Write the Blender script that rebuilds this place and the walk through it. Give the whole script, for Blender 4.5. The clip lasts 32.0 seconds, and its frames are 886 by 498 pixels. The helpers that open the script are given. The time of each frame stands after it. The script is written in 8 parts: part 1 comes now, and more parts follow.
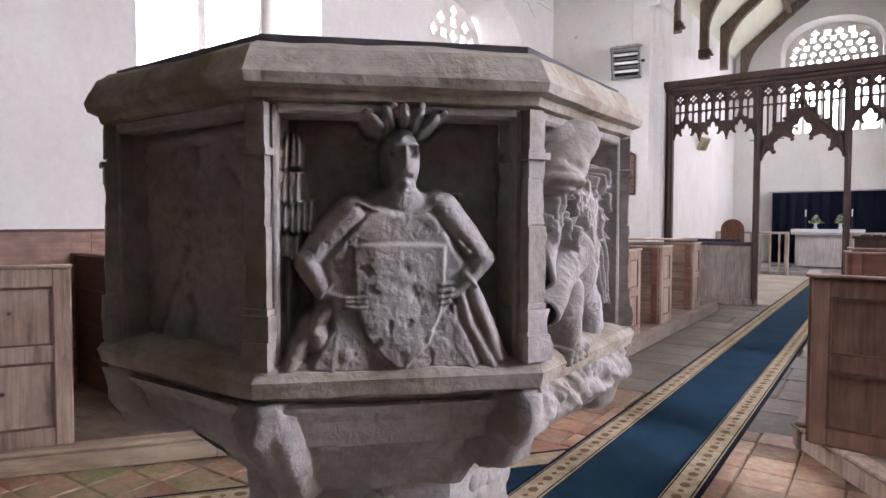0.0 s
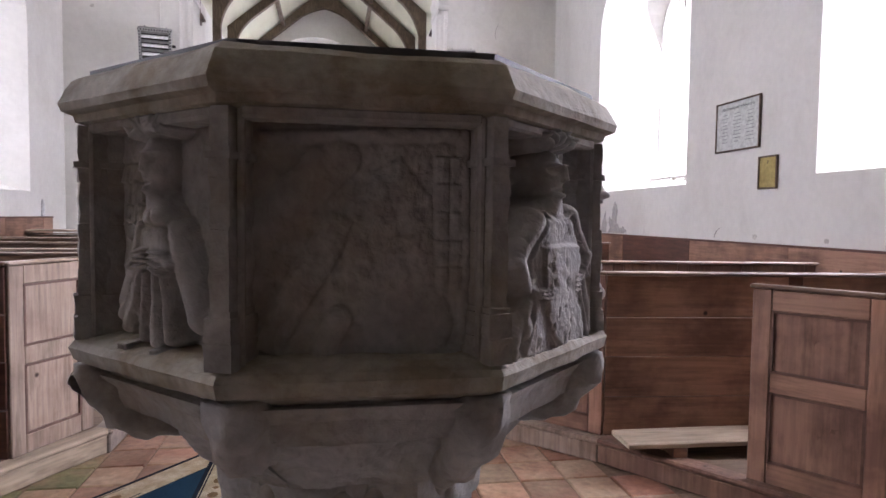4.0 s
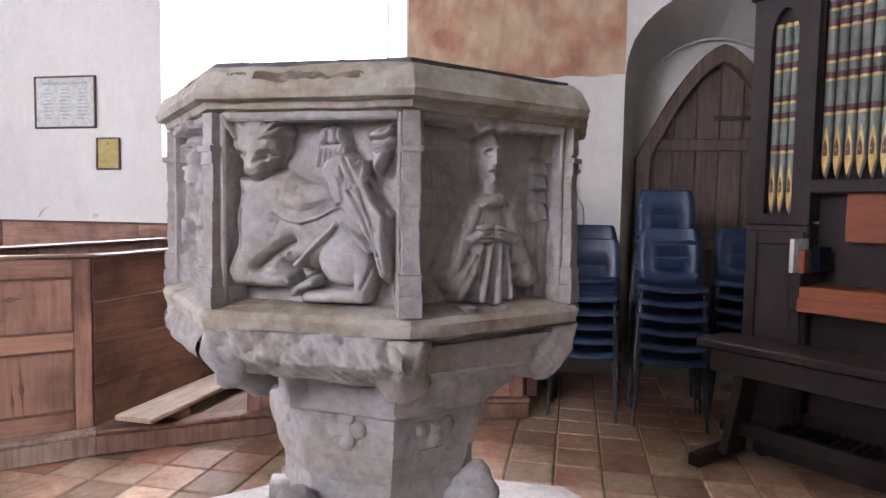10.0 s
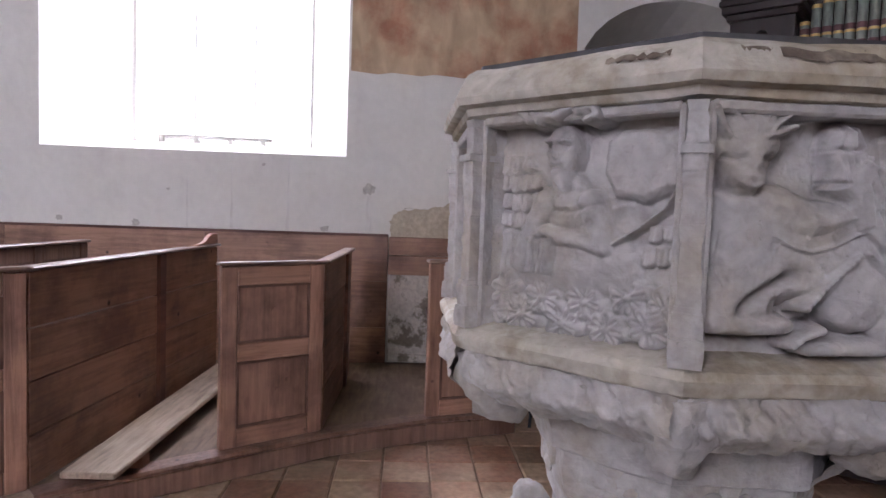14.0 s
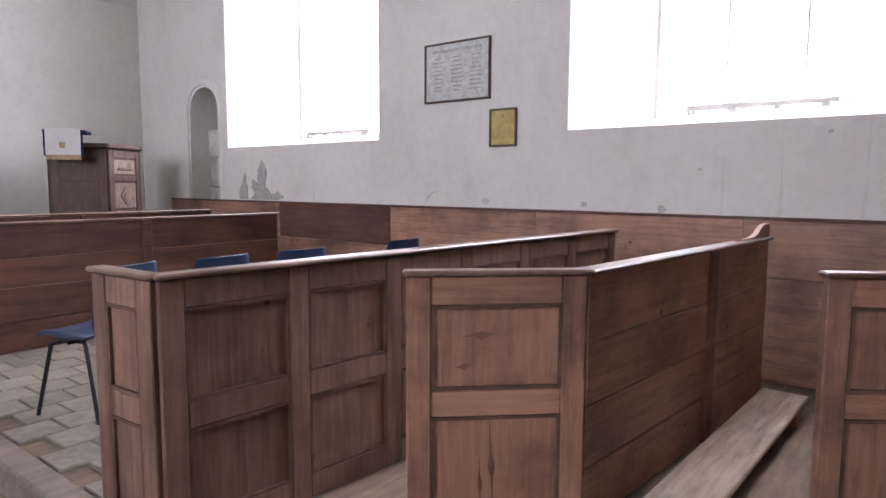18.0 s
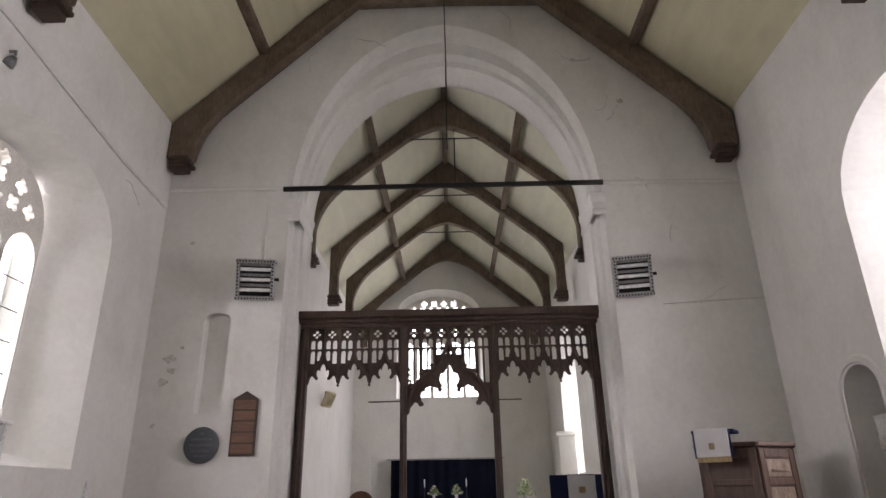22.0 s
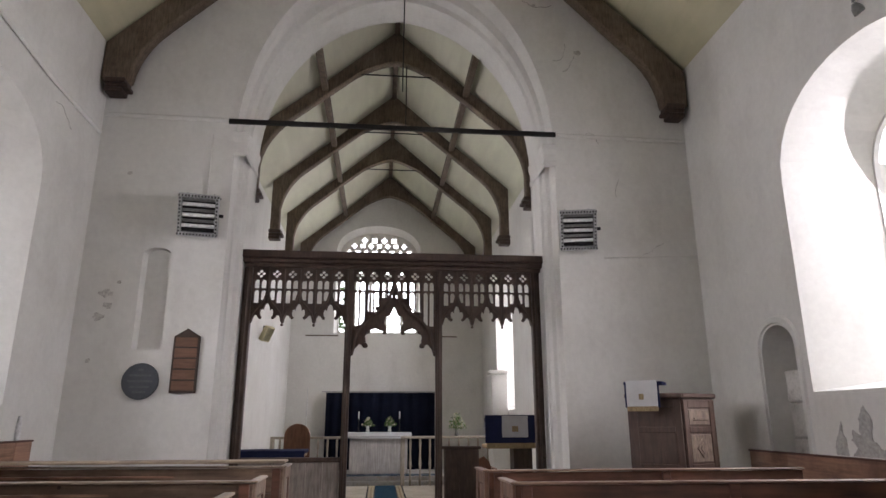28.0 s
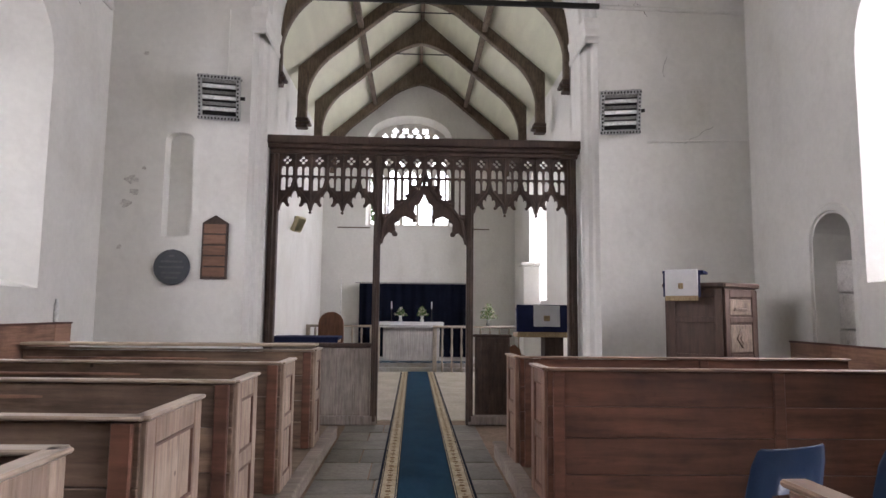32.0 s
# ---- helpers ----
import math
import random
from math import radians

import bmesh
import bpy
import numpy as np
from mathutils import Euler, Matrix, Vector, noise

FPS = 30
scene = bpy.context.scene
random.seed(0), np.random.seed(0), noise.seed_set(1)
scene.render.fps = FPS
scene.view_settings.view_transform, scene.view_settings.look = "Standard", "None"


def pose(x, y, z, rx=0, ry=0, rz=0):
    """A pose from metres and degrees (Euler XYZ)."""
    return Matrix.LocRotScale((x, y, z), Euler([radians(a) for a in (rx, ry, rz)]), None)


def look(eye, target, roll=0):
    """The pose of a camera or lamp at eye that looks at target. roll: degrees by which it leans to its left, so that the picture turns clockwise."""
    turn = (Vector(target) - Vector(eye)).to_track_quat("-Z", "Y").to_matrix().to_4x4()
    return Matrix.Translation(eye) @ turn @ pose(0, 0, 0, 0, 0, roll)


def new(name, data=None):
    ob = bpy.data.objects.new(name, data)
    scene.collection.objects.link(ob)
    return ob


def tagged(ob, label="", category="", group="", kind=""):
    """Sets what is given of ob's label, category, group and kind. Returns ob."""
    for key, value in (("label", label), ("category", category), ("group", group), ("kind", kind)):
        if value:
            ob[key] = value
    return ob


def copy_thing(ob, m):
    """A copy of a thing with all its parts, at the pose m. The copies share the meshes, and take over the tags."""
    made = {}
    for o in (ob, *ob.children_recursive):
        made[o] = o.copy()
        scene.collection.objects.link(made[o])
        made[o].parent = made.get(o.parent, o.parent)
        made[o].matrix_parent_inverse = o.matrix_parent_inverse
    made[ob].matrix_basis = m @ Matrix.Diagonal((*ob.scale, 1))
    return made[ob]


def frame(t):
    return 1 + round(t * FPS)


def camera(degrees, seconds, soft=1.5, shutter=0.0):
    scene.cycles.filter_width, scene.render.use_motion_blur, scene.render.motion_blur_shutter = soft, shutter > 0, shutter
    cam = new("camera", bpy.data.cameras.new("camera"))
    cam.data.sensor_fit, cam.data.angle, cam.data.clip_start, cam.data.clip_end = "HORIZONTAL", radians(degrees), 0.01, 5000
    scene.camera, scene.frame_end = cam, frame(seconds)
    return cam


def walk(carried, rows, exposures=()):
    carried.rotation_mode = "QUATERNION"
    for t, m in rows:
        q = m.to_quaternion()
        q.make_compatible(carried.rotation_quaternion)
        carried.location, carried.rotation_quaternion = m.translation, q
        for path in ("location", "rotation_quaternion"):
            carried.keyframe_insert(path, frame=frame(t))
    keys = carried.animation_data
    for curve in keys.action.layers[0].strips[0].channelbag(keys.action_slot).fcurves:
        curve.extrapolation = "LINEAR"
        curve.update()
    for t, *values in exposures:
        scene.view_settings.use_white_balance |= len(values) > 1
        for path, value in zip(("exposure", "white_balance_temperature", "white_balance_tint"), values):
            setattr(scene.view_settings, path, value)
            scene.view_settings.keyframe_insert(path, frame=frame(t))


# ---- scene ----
from mathutils.geometry import delaunay_2d_cdt
import collections
cam = camera(70.2, 32.0)
PATH = [
    (0, (0.834, -0.957, 1.389), (-0.317, 0.677, 1.303), 0.08),
    (1, (0.650, -1.168, 1.399), (-0.090, 0.688, 1.308), -0.06),
    (2, (0.464, -1.213, 1.389), (0.104, 0.752, 1.290), 0.04),
    (5, (-0.311, -1.302, 1.408), (0.442, 0.547, 1.293), 0.59),
    (5.5, (-0.435, -1.235, 1.391), (0.538, 0.509, 1.278), 0.39),
    (6, (-0.557, -1.174, 1.404), (0.583, 0.465, 1.283), 0.86),
    (6.5, (-0.696, -1.113, 1.402), (0.546, 0.449, 1.271), 0.94),
    (7, (-0.879, -1.075, 1.410), (0.518, 0.352, 1.289), 0.94),
    (7.5, (-1.046, -0.961, 1.390), (0.563, 0.220, 1.262), 1.11),
    (8, (-1.123, -0.847, 1.373), (0.539, 0.259, 1.253), 1.03),
    (8.5, (-1.255, -0.747, 1.394), (0.485, 0.231, 1.265), 0.89),
    (9, (-1.389, -0.688, 1.401), (0.472, 0.034, 1.278), 1.12),
    (10, (-1.445, -0.446, 1.382), (0.510, -0.041, 1.252), 0.97),
    (10.5, (-1.473, -0.257, 1.391), (0.503, 0.032, 1.280), 0.87),
    (11, (-1.528, -0.114, 1.401), (0.456, 0.100, 1.259), 0.68),
    (11.5, (-1.580, -0.028, 1.401), (0.415, 0.041, 1.280), 1.40),
    (12, (-1.494, 0.078, 1.408), (0.502, 0.089, 1.274), 1.07),
    (12.5, (-1.383, 0.197, 1.421), (0.613, 0.158, 1.299), 1.26),
    (13, (-1.317, 0.293, 1.422), (0.678, 0.226, 1.298), 1.48),
    (14, (-1.219, 0.545, 1.388), (0.774, 0.423, 1.271), 2.01),
    (16.5, (-0.901, 0.925, 1.362), (1.053, 1.149, 1.000), 0.84),
    (17, (-0.756, 0.995, 1.375), (1.157, 1.487, 1.067), 0.59),
    (17.5, (-0.595, 1.072, 1.373), (1.179, 1.961, 1.123), 0.38),
    (18, (-0.516, 1.194, 1.390), (1.060, 2.409, 1.185), 0.29),
    (18.5, (-0.460, 1.366, 1.403), (0.842, 2.878, 1.274), -0.37),
    (19, (-0.410, 1.512, 1.429), (0.640, 3.212, 1.353), -0.72),
    (19.5, (-0.445, 1.588, 1.426), (0.340, 3.427, 1.376), -0.71),
    (20, (-0.519, 1.647, 1.424), (0.020, 3.572, 1.386), -0.42),
    (20.5, (-0.524, 1.684, 1.468), (-0.094, 3.637, 1.466), -0.84),
    (21, (-0.460, 1.731, 1.508), (-0.233, 3.705, 1.728), -0.98),
    (21.5, (-0.451, 1.692, 1.499), (-0.361, 3.650, 1.892), -0.94),
    (22, (-0.295, 1.727, 1.375), (-0.309, 3.591, 2.100), -1.10),
    (22.5, (-0.302, 1.733, 1.361), (-0.319, 3.530, 2.239), -1.06),
    (23, (-0.379, 1.727, 1.382), (-0.384, 3.517, 2.276), -1.25),
    (23.5, (-0.370, 1.719, 1.399), (-0.363, 3.451, 2.399), -1.33),
    (24, (-0.403, 1.736, 1.368), (-0.366, 3.360, 2.534), -1.60),
    (24.5, (-0.503, 1.747, 1.393), (-0.421, 3.228, 2.735), -2.52),
    (26.5, (-0.471, 1.716, 1.438), (-0.318, 3.470, 2.386), -0.61),
    (27, (-0.503, 1.712, 1.485), (-0.324, 3.545, 2.264), -0.38),
    (27.5, (-0.494, 1.695, 1.546), (-0.307, 3.586, 2.172), -0.18),
    (28, (-0.484, 1.666, 1.548), (-0.295, 3.588, 2.068), -0.10),
    (28.5, (-0.487, 1.707, 1.529), (-0.296, 3.654, 1.947), 0.16),
    (29, (-0.484, 1.723, 1.521), (-0.292, 3.677, 1.899), 0.23),
    (29.5, (-0.469, 1.733, 1.511), (-0.279, 3.705, 1.784), 0.42),
    (30, (-0.463, 1.742, 1.496), (-0.275, 3.719, 1.735), 0.47),
    (30.5, (-0.463, 1.758, 1.482), (-0.286, 3.737, 1.710), 0.49),
    (31, (-0.466, 1.823, 1.477), (-0.327, 3.807, 1.690), 0.46),
    (31.5, (-0.419, 1.833, 1.479), (-0.312, 3.819, 1.681), 0.52),
    (32, (-0.434, 1.994, 1.489), (-0.343, 3.983, 1.686), 0.56),
]
EXPOSURES = [(0, -0.05, 6200, 30), (4, -0.1, 6100, 30), (6, 0.05, 6050, 30), (9, 0.45, 6050, 29), (11, 0.35, 6050, 29), (13, -0.15, 6000, 31), (14, -0.3, 6000, 31), (17, -0.1, 6050, 30), (19, -0.35, 6100, 30), (20, -0.35, 6250, 30), (22, -1.0, 6600, 26), (24, -1.4, 6950, 20), (26.5, -1.15, 6800, 22), (28, -0.98, 6450, 24), (30, -0.66, 6350, 25), (32, -0.6, 6350, 25)]
walk(cam, [(t, look(eye, target, roll)) for t, eye, target, roll in PATH], EXPOSURES)

# ---- world, sun, window light ----
world = bpy.data.worlds.new("sky")
scene.world = world
world.use_nodes = True
wn = world.node_tree.nodes
sky = wn.new("ShaderNodeTexSky")
sky.sky_type, sky.sun_disc = "NISHITA", False
sky.sun_elevation, sky.sun_rotation = radians(48), radians(140)
wn["Background"].inputs["Strength"].default_value = 0.12
world.node_tree.links.new(sky.outputs["Color"], wn["Background"].inputs["Color"])
sun_data = bpy.data.lights.new("sun", "SUN")
sun_data.energy, sun_data.angle, sun_data.color = 1.2, radians(12), (1.0, 0.96, 0.9)
sun = new("sun", sun_data)
sun.matrix_world = look((6.0, -5.0, 9.0), (0, 0, 0))


def window_light(name, x, y, z, rz, width, height, power, tilt=16):
    """Sky light that stands in a window's opening, shining inwards."""
    data = bpy.data.lights.new(name, "AREA")
    data.shape, data.size, data.size_y, data.energy = "RECTANGLE", width, height, power
    data.color = (0.97, 0.985, 1.0)
    ob = new(name, data)
    ob.matrix_world = pose(x, y, z, 0, 0, rz) @ pose(0, 0, 0, 90 - tilt, 0, 0)
    return ob


# the plan: x to the south, y to the east, z up
XN, XS, YW, YE = -4.35, 3.98, -9.0, 9.97
AX = -0.31
XCN, XCS, YCW, YCE = -3.1, 2.5, 10.9, 20.2
EAVE = 6.55

WL = 1.0
GLOW = 6.0
window_light("sky_light_south_east", XS + 1.0, 6.7, 3.4, 90, 2.0, 3.0, 290 * WL, 22)
window_light("sky_light_south_west", XS + 1.0, 2.24, 3.4, 90, 2.0, 3.0, 400 * WL, 22)
window_light("sky_light_north_east", XN - 1.0, 7.4, 3.3, -90, 1.9, 3.0, 190 * WL)
window_light("sky_light_north_west", XN - 1.0, 3.0, 3.8, -90, 1.7, 2.2, 340 * WL, 22)
window_light("sky_light_chancel_east", -0.4, YCE + 1.2, 5.5, 180, 2.2, 3.0, 110 * WL)
window_light("sky_light_chancel_south", XCS + 1.0, 16.85, 3.4, 90, 1.5, 2.8, 330 * WL, 12)
# added light at an unseen opening, to brighten the chancel
window_light("sky_light_chancel_north", XCN - 1.0, 12.65, 3.6, -90, 1.3, 2.4, 260 * WL, 12)


# ---- materials ----
def material(name, base, rough=0.8, metal=0.0, second=None, mix_scale=3.0, mix_low=0.35, mix_high=0.65, grain=None, grain_scale=(30, 30, 30),
             grain_amount=0.25, bump=0.2, bump_scale=40.0, coarse_bump=0.0, random_value=0.0, spec=0.4, island=False, knots=False, stain=0.0, stain_scale=(4, 4, 4), speck=0.0):
    """A surface with two scales of variation: patches of a second colour, and grain stretched along the object's axes."""
    m = bpy.data.materials.new(name)
    m.use_nodes = True
    nt = m.node_tree
    n, link = nt.nodes, nt.links.new
    bsdf = n["Principled BSDF"]
    bsdf.inputs["Roughness"].default_value, bsdf.inputs["Metallic"].default_value = rough, metal
    bsdf.inputs["Specular IOR Level"].default_value = spec
    coord = n.new("ShaderNodeTexCoord")
    where = coord.outputs["Object"]
    if random_value and not island:
        one = n.new("ShaderNodeObjectInfo")
        spread = n.new("ShaderNodeVectorMath")
        spread.operation = "MULTIPLY_ADD"
        spread.inputs[1].default_value = (37.0, 53.0, 71.0)
        link(one.outputs["Random"], spread.inputs[0])
        link(where, spread.inputs[2])
        where = spread.outputs["Vector"]
    big = n.new("ShaderNodeTexNoise")
    big.inputs["Scale"].default_value, big.inputs["Detail"].default_value, big.inputs["Roughness"].default_value = mix_scale, 6, 0.62
    link(where, big.inputs["Vector"])
    ramp = n.new("ShaderNodeMapRange")
    ramp.inputs["From Min"].default_value, ramp.inputs["From Max"].default_value = mix_low, mix_high
    link(big.outputs["Fac"], ramp.inputs["Value"])
    mix = n.new("ShaderNodeMix")
    mix.data_type = "RGBA"
    mix.inputs["A"].default_value = (*base, 1)
    mix.inputs["B"].default_value = (*(second or tuple(c * 0.8 for c in base)), 1)
    link(ramp.outputs["Result"], mix.inputs["Factor"])
    mapping = n.new("ShaderNodeMapping")
    mapping.inputs["Scale"].default_value = grain_scale
    link(where, mapping.inputs["Vector"])
    fine = n.new("ShaderNodeTexNoise")
    fine.inputs["Scale"].default_value, fine.inputs["Detail"].default_value, fine.inputs["Distortion"].default_value = 1.0, 5, 0.4
    link(mapping.outputs["Vector"], fine.inputs["Vector"])
    mix2 = n.new("ShaderNodeMix")
    mix2.data_type, mix2.blend_type = "RGBA", "MULTIPLY"
    shade = n.new("ShaderNodeMapRange")
    shade.inputs["From Min"].default_value, shade.inputs["From Max"].default_value = 0.3, 0.7
    shade.inputs["To Min"].default_value, shade.inputs["To Max"].default_value = 1 - grain_amount, 1 + grain_amount * 0.5
    link(fine.outputs["Fac"], shade.inputs["Value"])
    mix2.inputs["Factor"].default_value = 1.0
    link(mix.outputs["Result"], mix2.inputs["A"])
    link(shade.outputs["Result"], mix2.inputs["B"])
    last = mix2.outputs["Result"]
    if knots:
        cell = n.new("ShaderNodeTexVoronoi")
        cell.inputs["Scale"].default_value = 4.2
        link(where, cell.inputs["Vector"])
        eye = n.new("ShaderNodeMapRange")
        eye.inputs["From Min"].default_value, eye.inputs["From Max"].default_value = 0.035, 0.075
        eye.inputs["To Min"].default_value, eye.inputs["To Max"].default_value = 1.0, 0.0
        link(cell.outputs["Distance"], eye.inputs["Value"])
        dark = n.new("ShaderNodeMix")
        dark.data_type = "RGBA"
        dark.inputs["B"].default_value = (0.035, 0.018, 0.012, 1)
        link(eye.outputs["Result"], dark.inputs["Factor"])
        link(last, dark.inputs["A"])
        last = dark.outputs["Result"]
    for amount, scale, low, high in ((stain, stain_scale, 0.5, 0.72), (speck, (70, 70, 70), 0.66, 0.72)):
        if not amount:
            continue
        place = n.new("ShaderNodeMapping")
        place.inputs["Scale"].default_value = scale
        link(where, place.inputs["Vector"])
        dirt = n.new("ShaderNodeTexNoise")
        dirt.inputs["Scale"].default_value, dirt.inputs["Detail"].default_value, dirt.inputs["Roughness"].default_value = 1.0, 8, 0.68
        link(place.outputs["Vector"], dirt.inputs["Vector"])
        depth = n.new("ShaderNodeMapRange")
        depth.inputs["From Min"].default_value, depth.inputs["From Max"].default_value = low, high
        depth.inputs["To Min"].default_value, depth.inputs["To Max"].default_value = 0.0, amount
        link(dirt.outputs["Fac"], depth.inputs["Value"])
        soil = n.new("ShaderNodeMix")
        soil.data_type, soil.blend_type = "RGBA", "MULTIPLY"
        soil.inputs["B"].default_value = (0.3, 0.26, 0.22, 1)
        link(depth.outputs["Result"], soil.inputs["Factor"])
        link(last, soil.inputs["A"])
        last = soil.outputs["Result"]
    if random_value:
        info = n.new("ShaderNodeNewGeometry") if island else n.new("ShaderNodeObjectInfo")
        hsv = n.new("ShaderNodeHueSaturation")
        vary = n.new("ShaderNodeMapRange")
        vary.inputs["To Min"].default_value, vary.inputs["To Max"].default_value = 1 - random_value, 1 + random_value
        link(info.outputs["Random Per Island" if island else "Random"], vary.inputs["Value"])
        link(vary.outputs["Result"], hsv.inputs["Value"])
        link(last, hsv.inputs["Color"])
        last = hsv.outputs["Color"]
    link(last, bsdf.inputs["Base Color"])
    if bump:
        b = n.new("ShaderNodeBump")
        b.inputs["Strength"].default_value, b.inputs["Distance"].default_value = bump, 0.01
        link(fine.outputs["Fac"], b.inputs["Height"])
        if coarse_bump:
            c = n.new("ShaderNodeBump")
            c.inputs["Strength"].default_value, c.inputs["Distance"].default_value = coarse_bump, 0.06
            link(big.outputs["Fac"], c.inputs["Height"])
            link(c.outputs["Normal"], b.inputs["Normal"])
        link(b.outputs["Normal"], bsdf.inputs["Normal"])
    return m


PLASTER = material("limewashed_plaster", (0.705, 0.695, 0.655), 0.9, second=(0.63, 0.615, 0.57), mix_scale=0.7, grain_scale=(16, 16, 16), grain_amount=0.045, bump=0.14, coarse_bump=0.15, stain=0.13, stain_scale=(2.2, 2.2, 0.9), speck=0.3)
BOARDING = material("cream_ceiling_board", (0.53, 0.5, 0.345), 0.9, second=(0.46, 0.43, 0.29), mix_scale=0.7, grain_scale=(5, 1, 5), grain_amount=0.08, bump=0.08, stain=0.06, stain_scale=(1.5, 1.5, 1.5))
BOARDING_PALE = material("pale_chancel_ceiling_board", (0.63, 0.635, 0.49), 0.9, second=(0.6, 0.585, 0.47), mix_scale=0.7, grain_scale=(5, 1, 5), grain_amount=0.08, bump=0.08, stain=0.06, stain_scale=(1.5, 1.5, 1.5))
OAK = material("grey_brown_oak", (0.17, 0.125, 0.085), 0.75, second=(0.11, 0.08, 0.055), mix_scale=2.5, grain_scale=(40, 40, 6), grain_amount=0.4, bump=0.4, stain=0.4, stain_scale=(5, 5, 5))
DARK_OAK = material("dark_stained_oak", (0.075, 0.045, 0.032), 0.6, second=(0.045, 0.028, 0.02), mix_scale=4, grain_scale=(40, 40, 5), grain_amount=0.4, bump=0.35, stain=0.4, stain_scale=(5, 5, 5))
PINE_V = material("worn_pine_upright_grain", (0.325, 0.181, 0.122), 0.5, second=(0.17, 0.088, 0.06), mix_scale=1.9, mix_low=0.45, mix_high=0.62, grain_scale=(48, 48, 2.4), grain_amount=0.24, bump=0.3, random_value=0.16, knots=True, stain=0.75, stain_scale=(14, 14, 2.0), speck=0.6)
PINE_H = material("worn_pine_level_grain", (0.335, 0.186, 0.123), 0.5, second=(0.16, 0.083, 0.056), mix_scale=1.9, mix_low=0.45, mix_high=0.62, grain_scale=(2.4, 48, 48), grain_amount=0.24, bump=0.3, random_value=0.16, knots=True, stain=0.75, stain_scale=(2.0, 14, 14), speck=0.6)
PINE_RAW = material("bare_pale_pine", (0.43, 0.35, 0.26), 0.7, second=(0.33, 0.255, 0.18), mix_scale=2.0, grain_scale=(3, 38, 30), grain_amount=0.3, bump=0.25, stain=0.6, stain_scale=(3, 16, 16), speck=0.5)
PINE_BROWN = material("brown_stained_pine", (0.165, 0.07, 0.042), 0.5, second=(0.090, 0.042, 0.028), mix_scale=2.2, grain_scale=(1.3, 15, 15), grain_amount=0.4, bump=0.3, random_value=0.2, knots=True, stain=0.75, stain_scale=(2.0, 14, 14), speck=0.6)
PINE_MID = material("dull_brown_pew_pine", (0.240, 0.144, 0.101), 0.5, second=(0.140, 0.074, 0.051), mix_scale=2.6, grain_scale=(46, 46, 2.4), grain_amount=0.28, bump=0.3, random_value=0.16, knots=True, stain=0.75, stain_scale=(14, 14, 2.0), speck=0.6)
PINE_BLEACH = material("bleached_pew_pine", (0.36, 0.28, 0.215), 0.7, second=(0.24, 0.165, 0.122), mix_scale=2.6, grain_scale=(46, 46, 2.4), grain_amount=0.28, bump=0.3, random_value=0.16, knots=True, stain=0.75, stain_scale=(14, 14, 2.0), speck=0.6)
PINE_WEATHERED = material("weathered_brown_board", (0.25, 0.168, 0.115), 0.6, second=(0.15, 0.095, 0.064), mix_scale=2.4, grain_scale=(1.4, 22, 22), grain_amount=0.45, bump=0.35, random_value=0.22, knots=True, stain=0.75, stain_scale=(2.0, 14, 14), speck=0.6)
# bead coloured dark to draw the shade line round the sunk panels
BEAD = material("shade_line_bead", (0.15, 0.08, 0.055), 0.6, second=(0.09, 0.046, 0.032), mix_scale=6, grain_scale=(20, 20, 20), grain_amount=0.3, bump=0.2)
PINE_GREY = material("bleached_grey_pine", (0.24, 0.2, 0.165), 0.75, second=(0.16, 0.125, 0.1), mix_scale=2.5, grain_scale=(26, 2.2, 26), grain_amount=0.3, bump=0.3)
CAP_WORN = material("polished_worn_capping", (0.27, 0.18, 0.13), 0.34, second=(0.16, 0.095, 0.066), mix_scale=3, mix_low=0.42, mix_high=0.6, grain_scale=(2, 26, 26), grain_amount=0.35, bump=0.15, random_value=0.12, spec=0.5, stain=0.6, stain_scale=(3, 16, 16), speck=0.5)
CAP_PALE = material("bleached_polished_capping", (0.42, 0.34, 0.265), 0.36, second=(0.27, 0.2, 0.15), mix_scale=3, mix_low=0.42, mix_high=0.6, grain_scale=(2, 26, 26), grain_amount=0.35, bump=0.15, random_value=0.12, spec=0.5, stain=0.6, stain_scale=(3, 16, 16), speck=0.5)
# dark cappings and stained boards; also stands in for shade on pew backs
PINE_DARK = material("dark_pine_and_pew_shade", (0.130, 0.056, 0.037), 0.5, second=(0.090, 0.037, 0.026), mix_scale=2, grain_scale=(4, 30, 30), grain_amount=0.35, bump=0.2, stain=0.6, stain_scale=(3, 16, 16), speck=0.5)
STONE = material("weathered_limestone", (0.425, 0.41, 0.392), 0.9, second=(0.375, 0.338, 0.285), mix_scale=5, mix_low=0.46, mix_high=0.62, grain_scale=(50, 50, 50), grain_amount=0.17, bump=0.42, coarse_bump=0.2, stain=0.35, stain_scale=(12, 12, 12), speck=0.5)
STONE_RIM = material("yellowed_limestone", (0.45, 0.42, 0.355), 0.9, second=(0.35, 0.3, 0.22), mix_scale=6, mix_low=0.44, mix_high=0.6, grain_scale=(45, 45, 45), grain_amount=0.18, bump=0.42, coarse_bump=0.2, stain=0.35, stain_scale=(12, 12, 12), speck=0.5)
STONE_WHITE = material("whitened_stone_step", (0.64, 0.62, 0.58), 0.9, second=(0.52, 0.5, 0.46), mix_scale=3, grain_scale=(40, 40, 40), grain_amount=0.15, bump=0.4, coarse_bump=0.2, stain=0.5, stain_scale=(6, 6, 6), speck=0.5)
LEAD = material("dull_lead", (0.12, 0.12, 0.125), 0.55, 0.6, mix_scale=6, bump=0.1)
